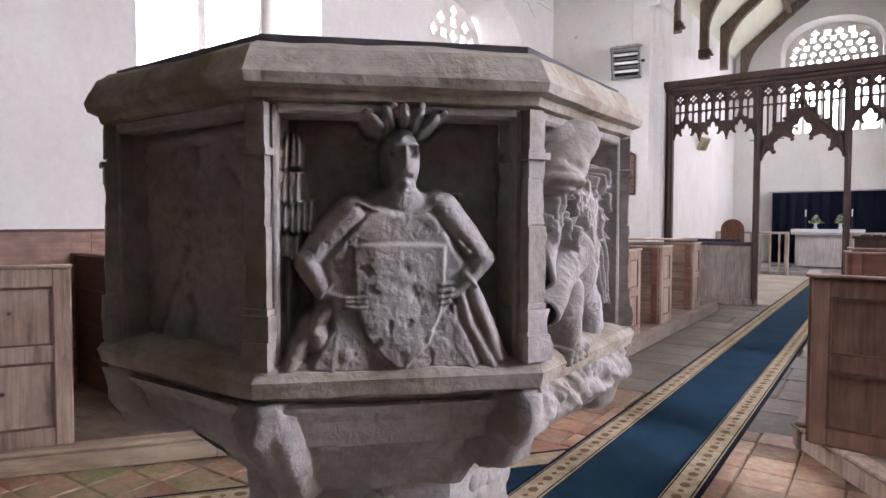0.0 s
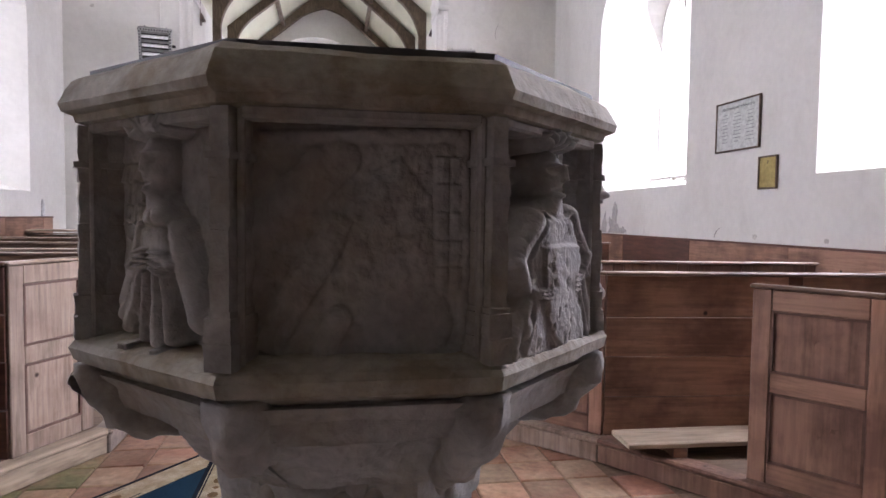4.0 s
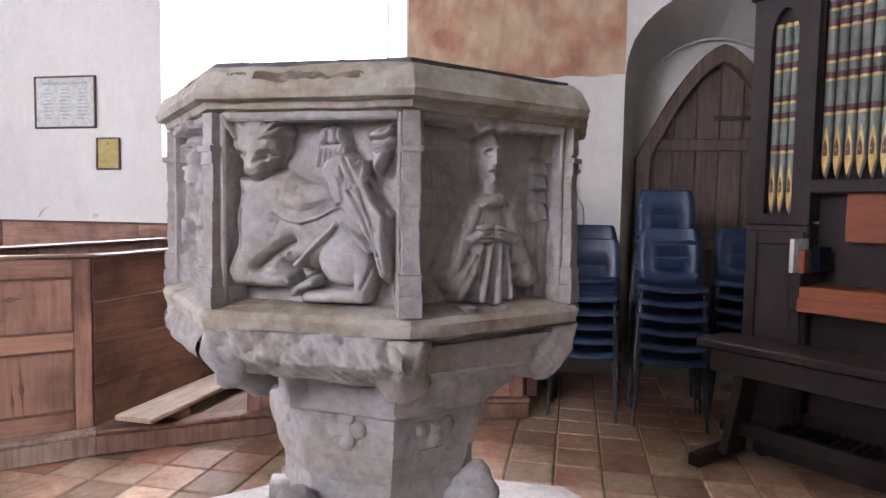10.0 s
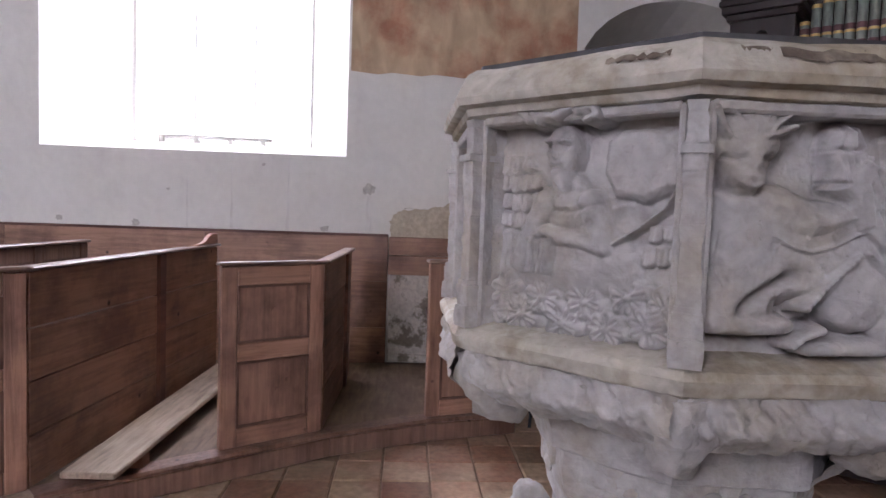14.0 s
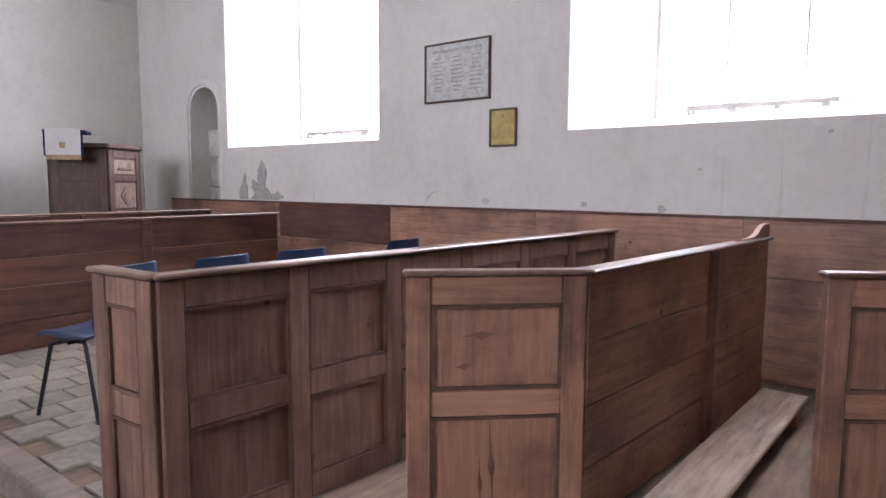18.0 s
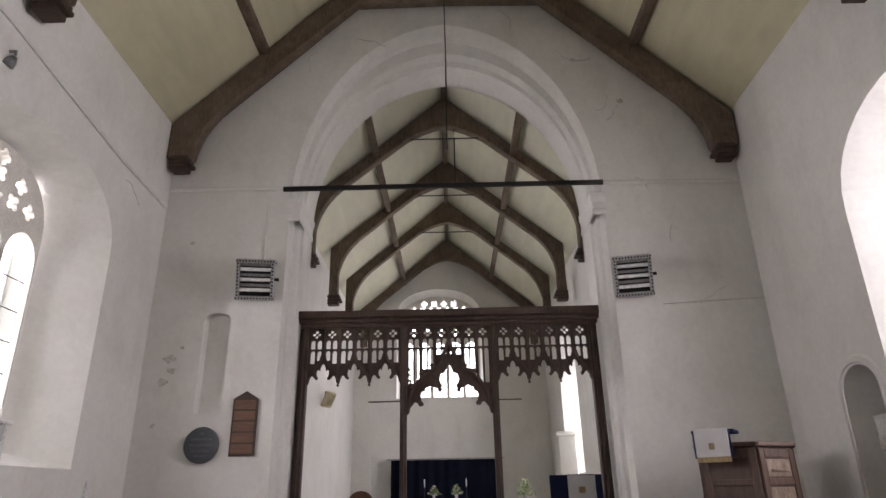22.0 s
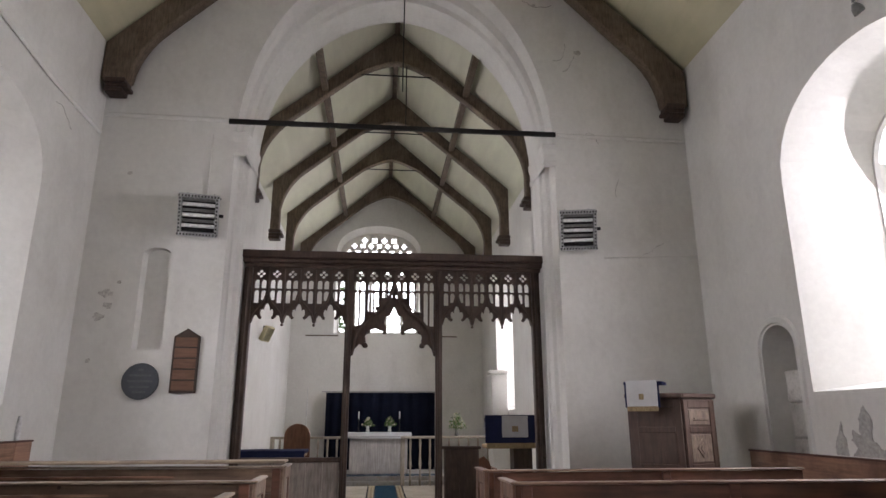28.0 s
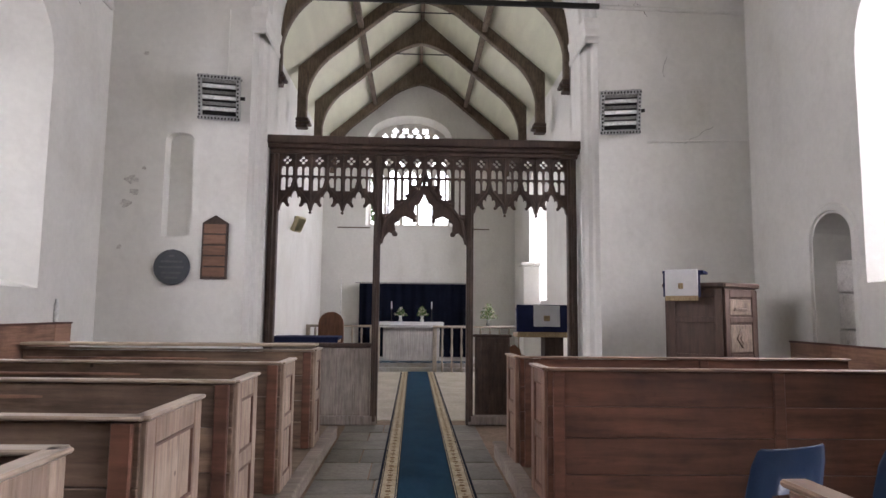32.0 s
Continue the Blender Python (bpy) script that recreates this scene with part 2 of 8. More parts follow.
PAMMENT = material("red_pamment_tile", (0.3, 0.145, 0.092), 0.5, second=(0.41, 0.3, 0.2), mix_scale=1.1, mix_low=0.4, mix_high=0.58, grain_scale=(25, 25, 25), grain_amount=0.25, bump=0.3, coarse_bump=0.3, random_value=0.3, stain=0.5, stain_scale=(6, 6, 6), speck=0.5)
MORTAR = material("earthy_mortar", (0.27, 0.19, 0.135), 0.95, second=(0.2, 0.14, 0.1), mix_scale=5, bump=0.5)
FLAG = material("grey_flagstone", (0.18, 0.162, 0.13), 0.5, second=(0.105, 0.093, 0.07), mix_scale=1.6, grain_scale=(30, 30, 30), grain_amount=0.25, bump=0.3, coarse_bump=0.3, random_value=0.2, stain=0.5, stain_scale=(6, 6, 6), speck=0.5)
PALE_TILE = material("pale_floor_brick", (0.26, 0.23, 0.185), 0.55, second=(0.18, 0.155, 0.12), mix_scale=2.5, grain_scale=(25, 25, 25), grain_amount=0.2, bump=0.4, random_value=0.18, stain=0.5, stain_scale=(6, 6, 6), speck=0.5)
CARPET_BLUE = material("blue_carpet_pile", (0.009, 0.036, 0.066), 0.95, second=(0.012, 0.048, 0.084), mix_scale=3, grain_scale=(180, 180, 180), grain_amount=0.5, bump=0.6, spec=0.1)
CARPET_CREAM = material("cream_carpet_pile", (0.55, 0.47, 0.34), 0.95, second=(0.36, 0.28, 0.17), mix_scale=12, grain_scale=(160, 160, 160), grain_amount=0.35, bump=0.6, spec=0.1)
CARPET_NAVY = material("navy_carpet_edge", (0.012, 0.016, 0.03), 0.95, grain_scale=(180, 180, 180), grain_amount=0.5, bump=0.6, spec=0.1)
CARPET_BROWN = material("brown_carpet_motif", (0.22, 0.14, 0.07), 0.95, grain_scale=(160, 160, 160), grain_amount=0.4, bump=0.5, spec=0.1)
PLASTIC = material("blue_moulded_plastic", (0.01, 0.025, 0.06), 0.36, second=(0.013, 0.031, 0.07), mix_scale=3, grain_scale=(90, 90, 90), grain_amount=0.08, bump=0.05)
BLACK_METAL = material("black_enamelled_steel", (0.02, 0.02, 0.022), 0.4, 0.3, bump=0.03)
STEEL = material("grey_steel", (0.32, 0.32, 0.31), 0.4, 0.8, mix_scale=8, bump=0.05)
HEATER_CASE = material("dull_perforated_steel", (0.42, 0.42, 0.41), 0.5, 0.2, mix_scale=6, bump=0.05)
WHITE_PAINT = material("white_painted_metal", (0.72, 0.72, 0.7), 0.5, mix_scale=5, bump=0.05)
BLACK = material("black_iron", (0.015, 0.014, 0.013), 0.55, 0.2, bump=0.1)
CURTAIN = material("navy_curtain_cloth", (0.005, 0.007, 0.016), 0.95, second=(0.007, 0.01, 0.022), mix_scale=3, grain_scale=(200, 200, 40), grain_amount=0.3, bump=0.3, spec=0.1)
LINEN = material("white_linen", (0.64, 0.64, 0.63), 0.9, second=(0.57, 0.57, 0.57), mix_scale=5, grain_scale=(150, 150, 150), grain_amount=0.08, bump=0.15, spec=0.1)
NAVY_CLOTH = material("navy_cloth", (0.02, 0.026, 0.075), 0.9, mix_scale=4, grain_scale=(150, 150, 150), grain_amount=0.25, bump=0.2, spec=0.1)
GOLD_FRINGE = material("buff_fringe", (0.42, 0.31, 0.17), 0.9, grain_scale=(200, 200, 20), grain_amount=0.5, bump=0.4)


# ---- mesh helpers ----
def part(name, bm, mat, parent=None, label="", smooth=False):
    me = bpy.data.meshes.new(name)
    bm.normal_update()
    bm.to_mesh(me)
    bm.free()
    for mm in (mat if isinstance(mat, (list, tuple)) else [mat]):
        me.materials.append(mm)
    if smooth:
        for p in me.polygons:
            p.use_smooth = True
    ob = new(name, me)
    ob.parent = parent
    if label:
        ob["label"] = label
    return ob


def thing(name, m, label, category, group="", kind=""):
    ob = new(name)
    ob.empty_display_size = 0.1
    ob.matrix_world = m
    return tagged(ob, label, category, group, kind)


def shape(*adders):
    bm = bmesh.new()
    for add in adders:
        add(bm)
    return bm


def box(bm, x0, x1, y0, y1, z0, z1, bevel=0.0, m=None):
    c = Vector(((x0 + x1) / 2, (y0 + y1) / 2, (z0 + z1) / 2))
    mat4 = Matrix.Translation(c) @ Matrix.Diagonal((abs(x1 - x0), abs(y1 - y0), abs(z1 - z0), 1))
    made = bmesh.ops.create_cube(bm, size=1.0, matrix=(m @ mat4) if m else mat4)
    if bevel:
        edges = list({e for v in made["verts"] for e in v.link_edges})
        bmesh.ops.bevel(bm, geom=edges, offset=bevel, segments=1, affect="EDGES", profile=0.5)
    return bm


def box_part(name, dims, mat, parent, bevel=0.004, label=""):
    return part(name, box(bmesh.new(), *dims, bevel), mat, parent, label)


def crossings(p, loop):
    hit = False
    for (xa, ya), (xb, yb) in zip(loop, loop[1:] + loop[:1]):
        if (ya > p[1]) != (yb > p[1]) and p[0] < (xb - xa) * (p[1] - ya) / (yb - ya) + xa:
            hit = not hit
    return hit


def pierced(bm, loops, depth, m):
    """A plate with holes: triangles inside the outline and outside the holes, on both sides, with walls along every outline."""
    pts, edges = [], []
    for loop in loops:
        n = len(pts)
        pts += [Vector(p) for p in loop]
        edges += [(n + i, n + (i + 1) % len(loop)) for i in range(len(loop))]
    vs, es, fs = delaunay_2d_cdt(pts, edges, [], 1, 1e-6)[:3]
    sides = [[bm.verts.new((m or Matrix()) @ Vector((p.x, p.y, h))) for p in vs] for h in (depth / 2, -depth / 2)]
    used = collections.defaultdict(int)
    for f in fs:
        c = sum((vs[i] for i in f), Vector((0, 0))) / len(f)
        if not crossings(c, list(loops[0])) or any(crossings(c, list(h)) for h in loops[1:]):
            continue
        bm.faces.new([sides[0][i] for i in f])
        bm.faces.new([sides[1][i] for i in reversed(f)])
        for a, b in zip(f, f[1:] + f[:1]):
            used[(a, b)] += 1
    for a, b in list(used):
        if not used.get((b, a)):
            bm.faces.new((sides[0][b], sides[0][a], sides[1][a], sides[1][b]))
    for v in sides[0] + sides[1]:
        if not v.link_faces:
            bm.verts.remove(v)
    return bm


def sheet(bm, loops, depth, m=None, bevel=0.0, res=1):
    """A flat plate cut from closed outlines (the first round, the others holes), as thick as depth, centred on its plane, then moved by m."""
    if len(loops) > 1:
        return pierced(bm, loops, depth, m)
    cu = bpy.data.curves.new("outline", "CURVE")
    cu.dimensions, cu.fill_mode, cu.extrude, cu.bevel_depth, cu.bevel_resolution = "2D", "BOTH", max(depth / 2 - bevel, 0.0), bevel, 0
    if bevel:
        cu.offset = -bevel
    for loop in loops:
        sp = cu.splines.new("POLY")
        sp.points.add(len(loop) - 1)
        for p, (u, v) in zip(sp.points, loop):
            p.co = (u, v, 0, 1)
        sp.use_cyclic_u = True
    ob = bpy.data.objects.new("outline", cu)
    me = bpy.data.meshes.new_from_object(ob)
    if m is not None:
        me.transform(m)
    bm.from_mesh(me)
    bpy.data.objects.remove(ob)
    bpy.data.curves.remove(cu)
    bpy.data.meshes.remove(me)
    return bm


def tube(bm, pts, radius, sides=8):
    """A round bar along the points."""
    pts = [Vector(p) for p in pts]
    rings = []
    for i, p in enumerate(pts):
        d = (pts[min(i + 1, len(pts) - 1)] - pts[max(i - 1, 0)]).normalized()
        side = d.orthogonal().normalized() if i == 0 else (rings_side - d * rings_side.dot(d)).normalized()
        rings_side = side
        up = d.cross(side)
        r = radius[i] if isinstance(radius, (list, tuple)) else radius
        rings.append([bm.verts.new(p + (side * math.cos(a) + up * math.sin(a)) * r) for a in [2 * math.pi * k / sides for k in range(sides)]])
    for a, b in zip(rings, rings[1:]):
        for k in range(sides):
            bm.faces.new((a[k], a[(k + 1) % sides], b[(k + 1) % sides], b[k]))
    bm.faces.new(rings[0][::-1])
    bm.faces.new(rings[-1])
    return bm


def lathe(bm, profile, sides=16, turn=0.0, centre=(0, 0)):
    """A turned or many-sided shape from (radius, height) pairs."""
    rings = []
    for r, z in profile:
        rings.append([bm.verts.new((centre[0] + r * math.cos(turn + 2 * math.pi * k / sides), centre[1] + r * math.sin(turn + 2 * math.pi * k / sides), z)) for k in range(sides)])
    for a, b in zip(rings, rings[1:]):
        for k in range(sides):
            bm.faces.new((a[k], a[(k + 1) % sides], b[(k + 1) % sides], b[k]))
    bm.faces.new(rings[0][::-1])
    bm.faces.new(rings[-1])
    return bm


def loft(bm, rings, closed=True):
    vs = [[bm.verts.new(p) for p in ring] for ring in rings]
    for a, b in zip(vs, vs[1:]):
        n = len(a)
        for k in range(n if closed else n - 1):
            bm.faces.new((a[k], a[(k + 1) % n], b[(k + 1) % n], b[k]))
    return vs


def arch(u0, u1, v0, spring, apex, steps=8):
    """A four-centred window or door outline, anticlockwise from the lower left corner."""
    c, h = (u0 + u1) / 2, (u1 - u0) / 2
    pts = [(u0, v0), (u1, v0)]
    top = []
    for k in range(steps + 1):
        s = k / steps
        u = math.cos(s * math.pi / 2)
        top.append((c + h * u, spring + (apex - spring) * (math.sin(s * math.pi / 2) ** 0.9 * (1 - 0.12 * s) + 0.12 * s)))
    pts += top
    pts += [(2 * c - u, v) for u, v in top[-2::-1]]
    return pts


# planes: (u, v) on a wall to the world
ON_X = Matrix(((0, 0, 1, 0), (1, 0, 0, 0), (0, 1, 0, 0), (0, 0, 0, 1)))     # u = y, v = z, faces x
ON_Y = Matrix(((1, 0, 0, 0), (0, 0, -1, 0), (0, 1, 0, 0), (0, 0, 0, 1)))    # u = x, v = z, faces y


def wall(name, plane, at, outwards, outline, openings, thick=0.85, mat=None):
    """A thick wall with splayed openings: openings are (inner outline, outer outline)."""
    bm = bmesh.new()
    t = 0.06
    fix = (lambda w: Matrix.Translation((w, 0, 0)) @ ON_X) if plane == "x" else (lambda w: Matrix.Translation((0, w, 0)) @ ON_Y)
    sheet(bm, [outline] + [a for a, b in openings], t, fix(at + outwards * t / 2))
    sheet(bm, [outline] + [b for a, b in openings], t, fix(at + outwards * (thick - t / 2)))
    for a, b in openings:
        put = (lambda p, w: Vector((w, p[0], p[1]))) if plane == "x" else (lambda p, w: Vector((p[0], w, p[1])))
        loft(bm, [[put(p, at + outwards * 0.001) for p in a], [put(p, at + outwards * (thick - 0.001)) for p in b]])
    ob = part(name, bm, mat or PLASTER)
    return tagged(ob, "limewashed plaster church wall, stained and uneven", "wall", kind="structure")


# ---- the building ----
def ring(u0, u1, v0, spring, apex, inset_u, inset_v, inset_top):
    return arch(u0, u1, v0, spring, apex), arch(u0 + inset_u, u1 - inset_u, v0 + inset_v, spring, apex - inset_top)


TOP = EAVE + 0.25
# dark colour chosen to cut the light bounced off the west wall
WEST = material("unseen_wall_dark_plaster", (0.2, 0.18, 0.15), 0.95, second=(0.13, 0.115, 0.095), mix_scale=0.8, grain_scale=(9, 9, 9), grain_amount=0.1, bump=0.25)
W_SE = ring(5.45, 7.94, 1.81, 4.1, 5.12, 0.42, 0.14, 0.34)
W_SW = ring(1.04, 3.45, 1.81, 4.1, 5.12, 0.42, 0.14, 0.34)
W_NE = ring(6.1, 8.76, 1.69, 4.1, 5.0, 0.55, 0.25, 0.12)
W_NW = ring(1.94, 4.06, 2.58, 4.1, 5.0, 0.3, 0.15, 0.35)
SDOOR = (arch(-2.55, -0.82, 0.0, 2.45, 3.2), arch(-2.32, -1.0, 0.0, 2.2, 2.95))
NICHE = (arch(8.13, 8.75, 1.02, 2.25, 2.57), arch(8.2, 8.7, 1.02, 2.2, 2.5))
wall("wall_south", "x", XS, 1, [(YW, -0.05), (YE + 0.02, -0.05), (YE + 0.02, TOP), (YW, TOP)], [W_SE, W_SW, SDOOR, NICHE])
wall("wall_north", "x", XN, -1, [(YW, -0.05), (YE + 0.02, -0.05), (YE + 0.02, TOP), (YW, TOP)], [W_NE, W_NW])
GABLE = [(XN - 0.85, -0.05), (XS + 0.85, -0.05), (XS + 0.85, 6.3), (XS, 6.7), (1.5, 9.35), (AX, 9.6), (-2.0, 9.35), (XN, 6.7), (XN - 0.85, 6.3)]
# unseen closing wall, set far back and dark to keep the west end dim
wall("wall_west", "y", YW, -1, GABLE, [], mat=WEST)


def pointed(x0, x1, v0, spring, apex, steps=14):
    c, h = (x0 + x1) / 2, (x1 - x0) / 2
    top = []
    for k in range(steps + 1):
        s = k / steps
        a = s * math.pi / 2
        top.append((c + h * math.cos(a) ** 0.94, spring + (apex - spring) * (0.86 * math.sin(a) + 0.14 * s)))
    return [(x0, v0), (x1, v0)] + top + [(2 * c - u, v) for u, v in top[-2::-1]]


# chancel arch: three receding orders
ARCH_IN = pointed(-2.42, 1.82, -0.04, 5.3, 7.96)
bm = bmesh.new()
NICHE_IN = arch(-3.6, -3.24, 2.39, 3.62, 3.72, 5)
sheet(bm, [GABLE, pointed(-2.56, 1.96, -0.04, 5.3, 8.5), NICHE_IN], 0.06, Matrix.Translation((0, YE + 0.03, 0)) @ ON_Y)
sheet(bm, [GABLE, ARCH_IN], 0.06, Matrix.Translation((0, YE + 0.9, 0)) @ ON_Y)
V = lambda loop, w: [Vector((u, w, v)) for u, v in loop]
loft(bm, [V(NICHE_IN, YE + 0.001), V([((u + 3.42) * 0.86 - 3.42, v) for u, v in NICHE_IN], YE + 0.12)])
sheet(bm, [NICHE_IN], 0.02, Matrix.Translation((0, YE + 0.13, 0)) @ ON_Y)
loft(bm, [V(pointed(-2.56, 1.96, -0.04, 5.3, 8.5), YE + 0.001), V(pointed(-2.53, 1.93, -0.04, 5.3, 8.37), YE + 0.1), V(pointed(-2.525, 1.925, -0.04, 5.3, 8.31), YE + 0.2),
          V(pointed(-2.48, 1.88, -0.04, 5.3, 8.12), YE + 0.24), V(pointed(-2.45, 1.85, -0.04, 5.3, 8.04), YE + 0.33), V(ARCH_IN, YE + 0.36), V(ARCH_IN, YE + 0.92)])
tagged(part("wall_chancel_arch", bm, PLASTER), "plastered chancel arch wall with moulded pointed arch", "wall", kind="structure")

# chancel walls
W_CS = ring(15.8, 17.9, 1.75, 4.3, 5.1, 0.25, 0.2, 0.2)
W_CN = ring(11.9, 13.4, 2.4, 4.3, 5.0, 0.2, 0.15, 0.2)
CT = 6.45
wall("wall_chancel_south", "x", XCS, 1, [(YE + 0.9, -0.05), (YCE, -0.05), (YCE, CT), (YE + 0.9, CT)], [W_CS], 0.8)
wall("wall_chancel_north", "x", XCN, -1, [(YE + 0.9, -0.05), (YCE, -0.05), (YCE, CT), (YE + 0.9, CT)], [W_CN], 0.8)
CG = [(XCN - 0.8, -0.05), (XCS + 0.8, -0.05), (XCS + 0.8, 5.6), (XCS, 6.4), (AX, 9.3), (XCN, 6.4), (XCN - 0.8, 5.6)]
W_CE = ring(-1.86, 0.66, 3.95, 6.4, 7.24, 0.05, 0.06, 0.06)
wall("wall_chancel_east", "y", YCE, 1, CG, [W_CE])

# ceilings
prof = [(XN - 0.3, 6.28), (-1.8, 9.18), (-0.2, 9.21), (1.42, 9.18), (XS + 0.3, 6.35)]
bm = bmesh.new()
loft(bm, [[Vector((u, YW - 0.3, v)) for u, v in prof], [Vector((u, YE + 0.05, v)) for u, v in prof],
          [Vector((u, YE + 0.05, v + 0.15)) for u, v in prof], [Vector((u, YW - 0.3, v + 0.15)) for u, v in prof], [Vector((u, YW - 0.3, v)) for u, v in prof]], closed=False)
tagged(part("ceiling_nave", bm, BOARDING), "cream boarded nave ceiling between dark timbers", "ceiling", kind="structure")
cprof = [(XCN - 0.5, 5.93), (AX, 8.82), (XCS + 0.5, 5.93)]
bm = bmesh.new()
loft(bm, [[Vector((u, YE + 0.88, v)) for u, v in cprof], [Vector((u, YCE + 0.05, v)) for u, v in cprof],
          [Vector((u, YCE + 0.05, v + 0.15)) for u, v in cprof], [Vector((u, YE + 0.88, v + 0.15)) for u, v in cprof], [Vector((u, YE + 0.88, v)) for u, v in cprof]], closed=False)
tagged(part("ceiling_chancel", bm, BOARDING_PALE), "cream boarded chancel ceiling between timbers", "ceiling", kind="structure")

# ground outside and the floor under the tiles
bm = bmesh.new()
bmesh.ops.create_grid(bm, x_segments=2, y_segments=2, size=900)
bmesh.ops.translate(bm, verts=bm.verts, vec=(0, 0, -0.14))
GRASS = material("rough_churchyard_grass", (0.06, 0.10, 0.03), 0.95, second=(0.09, 0.12, 0.04), mix_scale=0.5, bump=0.4)
tagged(part("ground", bm, GRASS), "green churchyard ground outside the windows", "ground", kind="structure")
floor = part("floor", box(bmesh.new(), XN - 0.5, XS + 0.6, YW - 0.3, YE + 1.0, -0.12, -0.012), MORTAR)
tagged(floor, "church floor of worn tiles and flagstones in mortar", "floor", kind="structure")

# ---- the font ----
FONT_R = 0.475          # to the corners of the bowl's panels
OCT = math.radians(22.5)
SILL, HEAD, RIM = 1.2, 1.54, 1.622


def face_frame(k):
    """Panel k of the bowl: its middle, with local x along the face to the viewer's right, y inwards, z up."""
    a = k * math.pi / 4
    n = Vector((math.sin(a), math.cos(a), 0))
    return Matrix.Translation(n * FONT_R * math.cos(OCT)) @ Matrix.Rotation(math.pi - a, 4, "Z")


def octagon_bm(profile):
    bm = bmesh.new()
    lathe(bm, [(r / math.cos(OCT) * 1.0, z) for r, z in profile], 8, OCT)
    return bm


def rough(bm, amount, scale, seed=0.0):
    bm.normal_update()
    moves = [(v, v.normal * amount * noise.fractal(v.co * scale + Vector((seed, seed, seed)), 1.0, 2.0, 4)) for v in bm.verts]
    for v, d in moves:
        v.co += d
    return bm


def dense(bm, cuts):
    bmesh.ops.subdivide_edges(bm, edges=bm.edges[:], cuts=cuts, use_grid_fill=True)
    return bm


font = thing("font", pose(0, 0, 0), "octagonal weathered limestone font with carved panels and battered figures", "font")
AF = FONT_R * math.cos(OCT)
rim = octagon_bm([(AF - 0.16, HEAD - 0.01), (AF - 0.02, HEAD - 0.006), (AF - 0.004, HEAD + 0.002), (AF + 0.008, HEAD + 0.005), (AF + 0.011, HEAD + 0.016), (AF + 0.026, HEAD + 0.02), (AF + 0.03, HEAD + 0.032), (AF + 0.012, RIM - 0.014), (AF - 0.004, RIM - 0.003), (AF - 0.1, RIM - 0.002)])
dense(rim, 7)
rough(rim, 0.004, 14.0)
part("rim", rim, STONE_RIM, font, "chipped moulded stone rim", smooth=False)
part("lead_lining", octagon_bm([(AF - 0.12, RIM - 0.01), (AF - 0.014, RIM - 0.008), (AF - 0.012, RIM + 0.006), (AF - 0.12, RIM + 0.006)]), LEAD, font, "dark lead lining on the rim")
core = octagon_bm([(AF - 0.12, SILL - 0.02), (AF - 0.075, SILL - 0.02), (AF - 0.075, HEAD + 0.0), (AF - 0.12, HEAD + 0.0)])
part("bowl_core", core, STONE, font)
sill = octagon_bm([(AF - 0.14, SILL - 0.075), (AF - 0.03, SILL - 0.06), (AF + 0.0, SILL - 0.042), (AF + 0.016, SILL - 0.035), (AF + 0.022, SILL - 0.014), (AF + 0.014, SILL - 0.004), (AF - 0.01, SILL + 0.004), (AF - 0.062, SILL + 0.012), (AF - 0.14, SILL + 0.014)])
dense(sill, 7)
rough(sill, 0.004, 16.0, 3.0)
part("sill_moulding", sill, STONE_RIM, font, "worn projecting moulding under the panels")
under = octagon_bm([(0.2, 0.86), (0.235, 0.87), (0.24, 0.89), (0.244, 0.955), (0.27, 0.968), (0.277, 1.03), (0.31, 1.045), (AF - 0.07, 1.07), (AF - 0.03, 1.085), (AF - 0.02, 1.12), (AF + 0.0, 1.145), (AF - 0.1, 1.15)])
dense(under, 9)
rough(under, 0.008, 10.0, 7.0)
part("underside", under, STONE, font, "stepped underside with broken foliage carving")
stem = octagon_bm([(0.205, 0.25), (0.225, 0.28), (0.212, 0.32), (0.212, 0.8), (0.225, 0.83), (0.23, 0.87), (0.2, 0.88)])
dense(stem, 6)
rough(stem, 0.006, 9.0, 11.0)
part("stem", stem, STONE, font)
foot = octagon_bm([(0.36, 0.285), (0.36, 0.3), (0.3, 0.32), (0.25, 0.34), (0.2, 0.37), (0.1, 0.37)])
rough(dense(foot, 4), 0.006, 9.0, 2.0)
part("base_moulding", foot, STONE, font)


def corner(k, r):
    a = k * math.pi / 4 + OCT
    return Vector((math.sin(a) * r, math.cos(a) * r, 0)), a


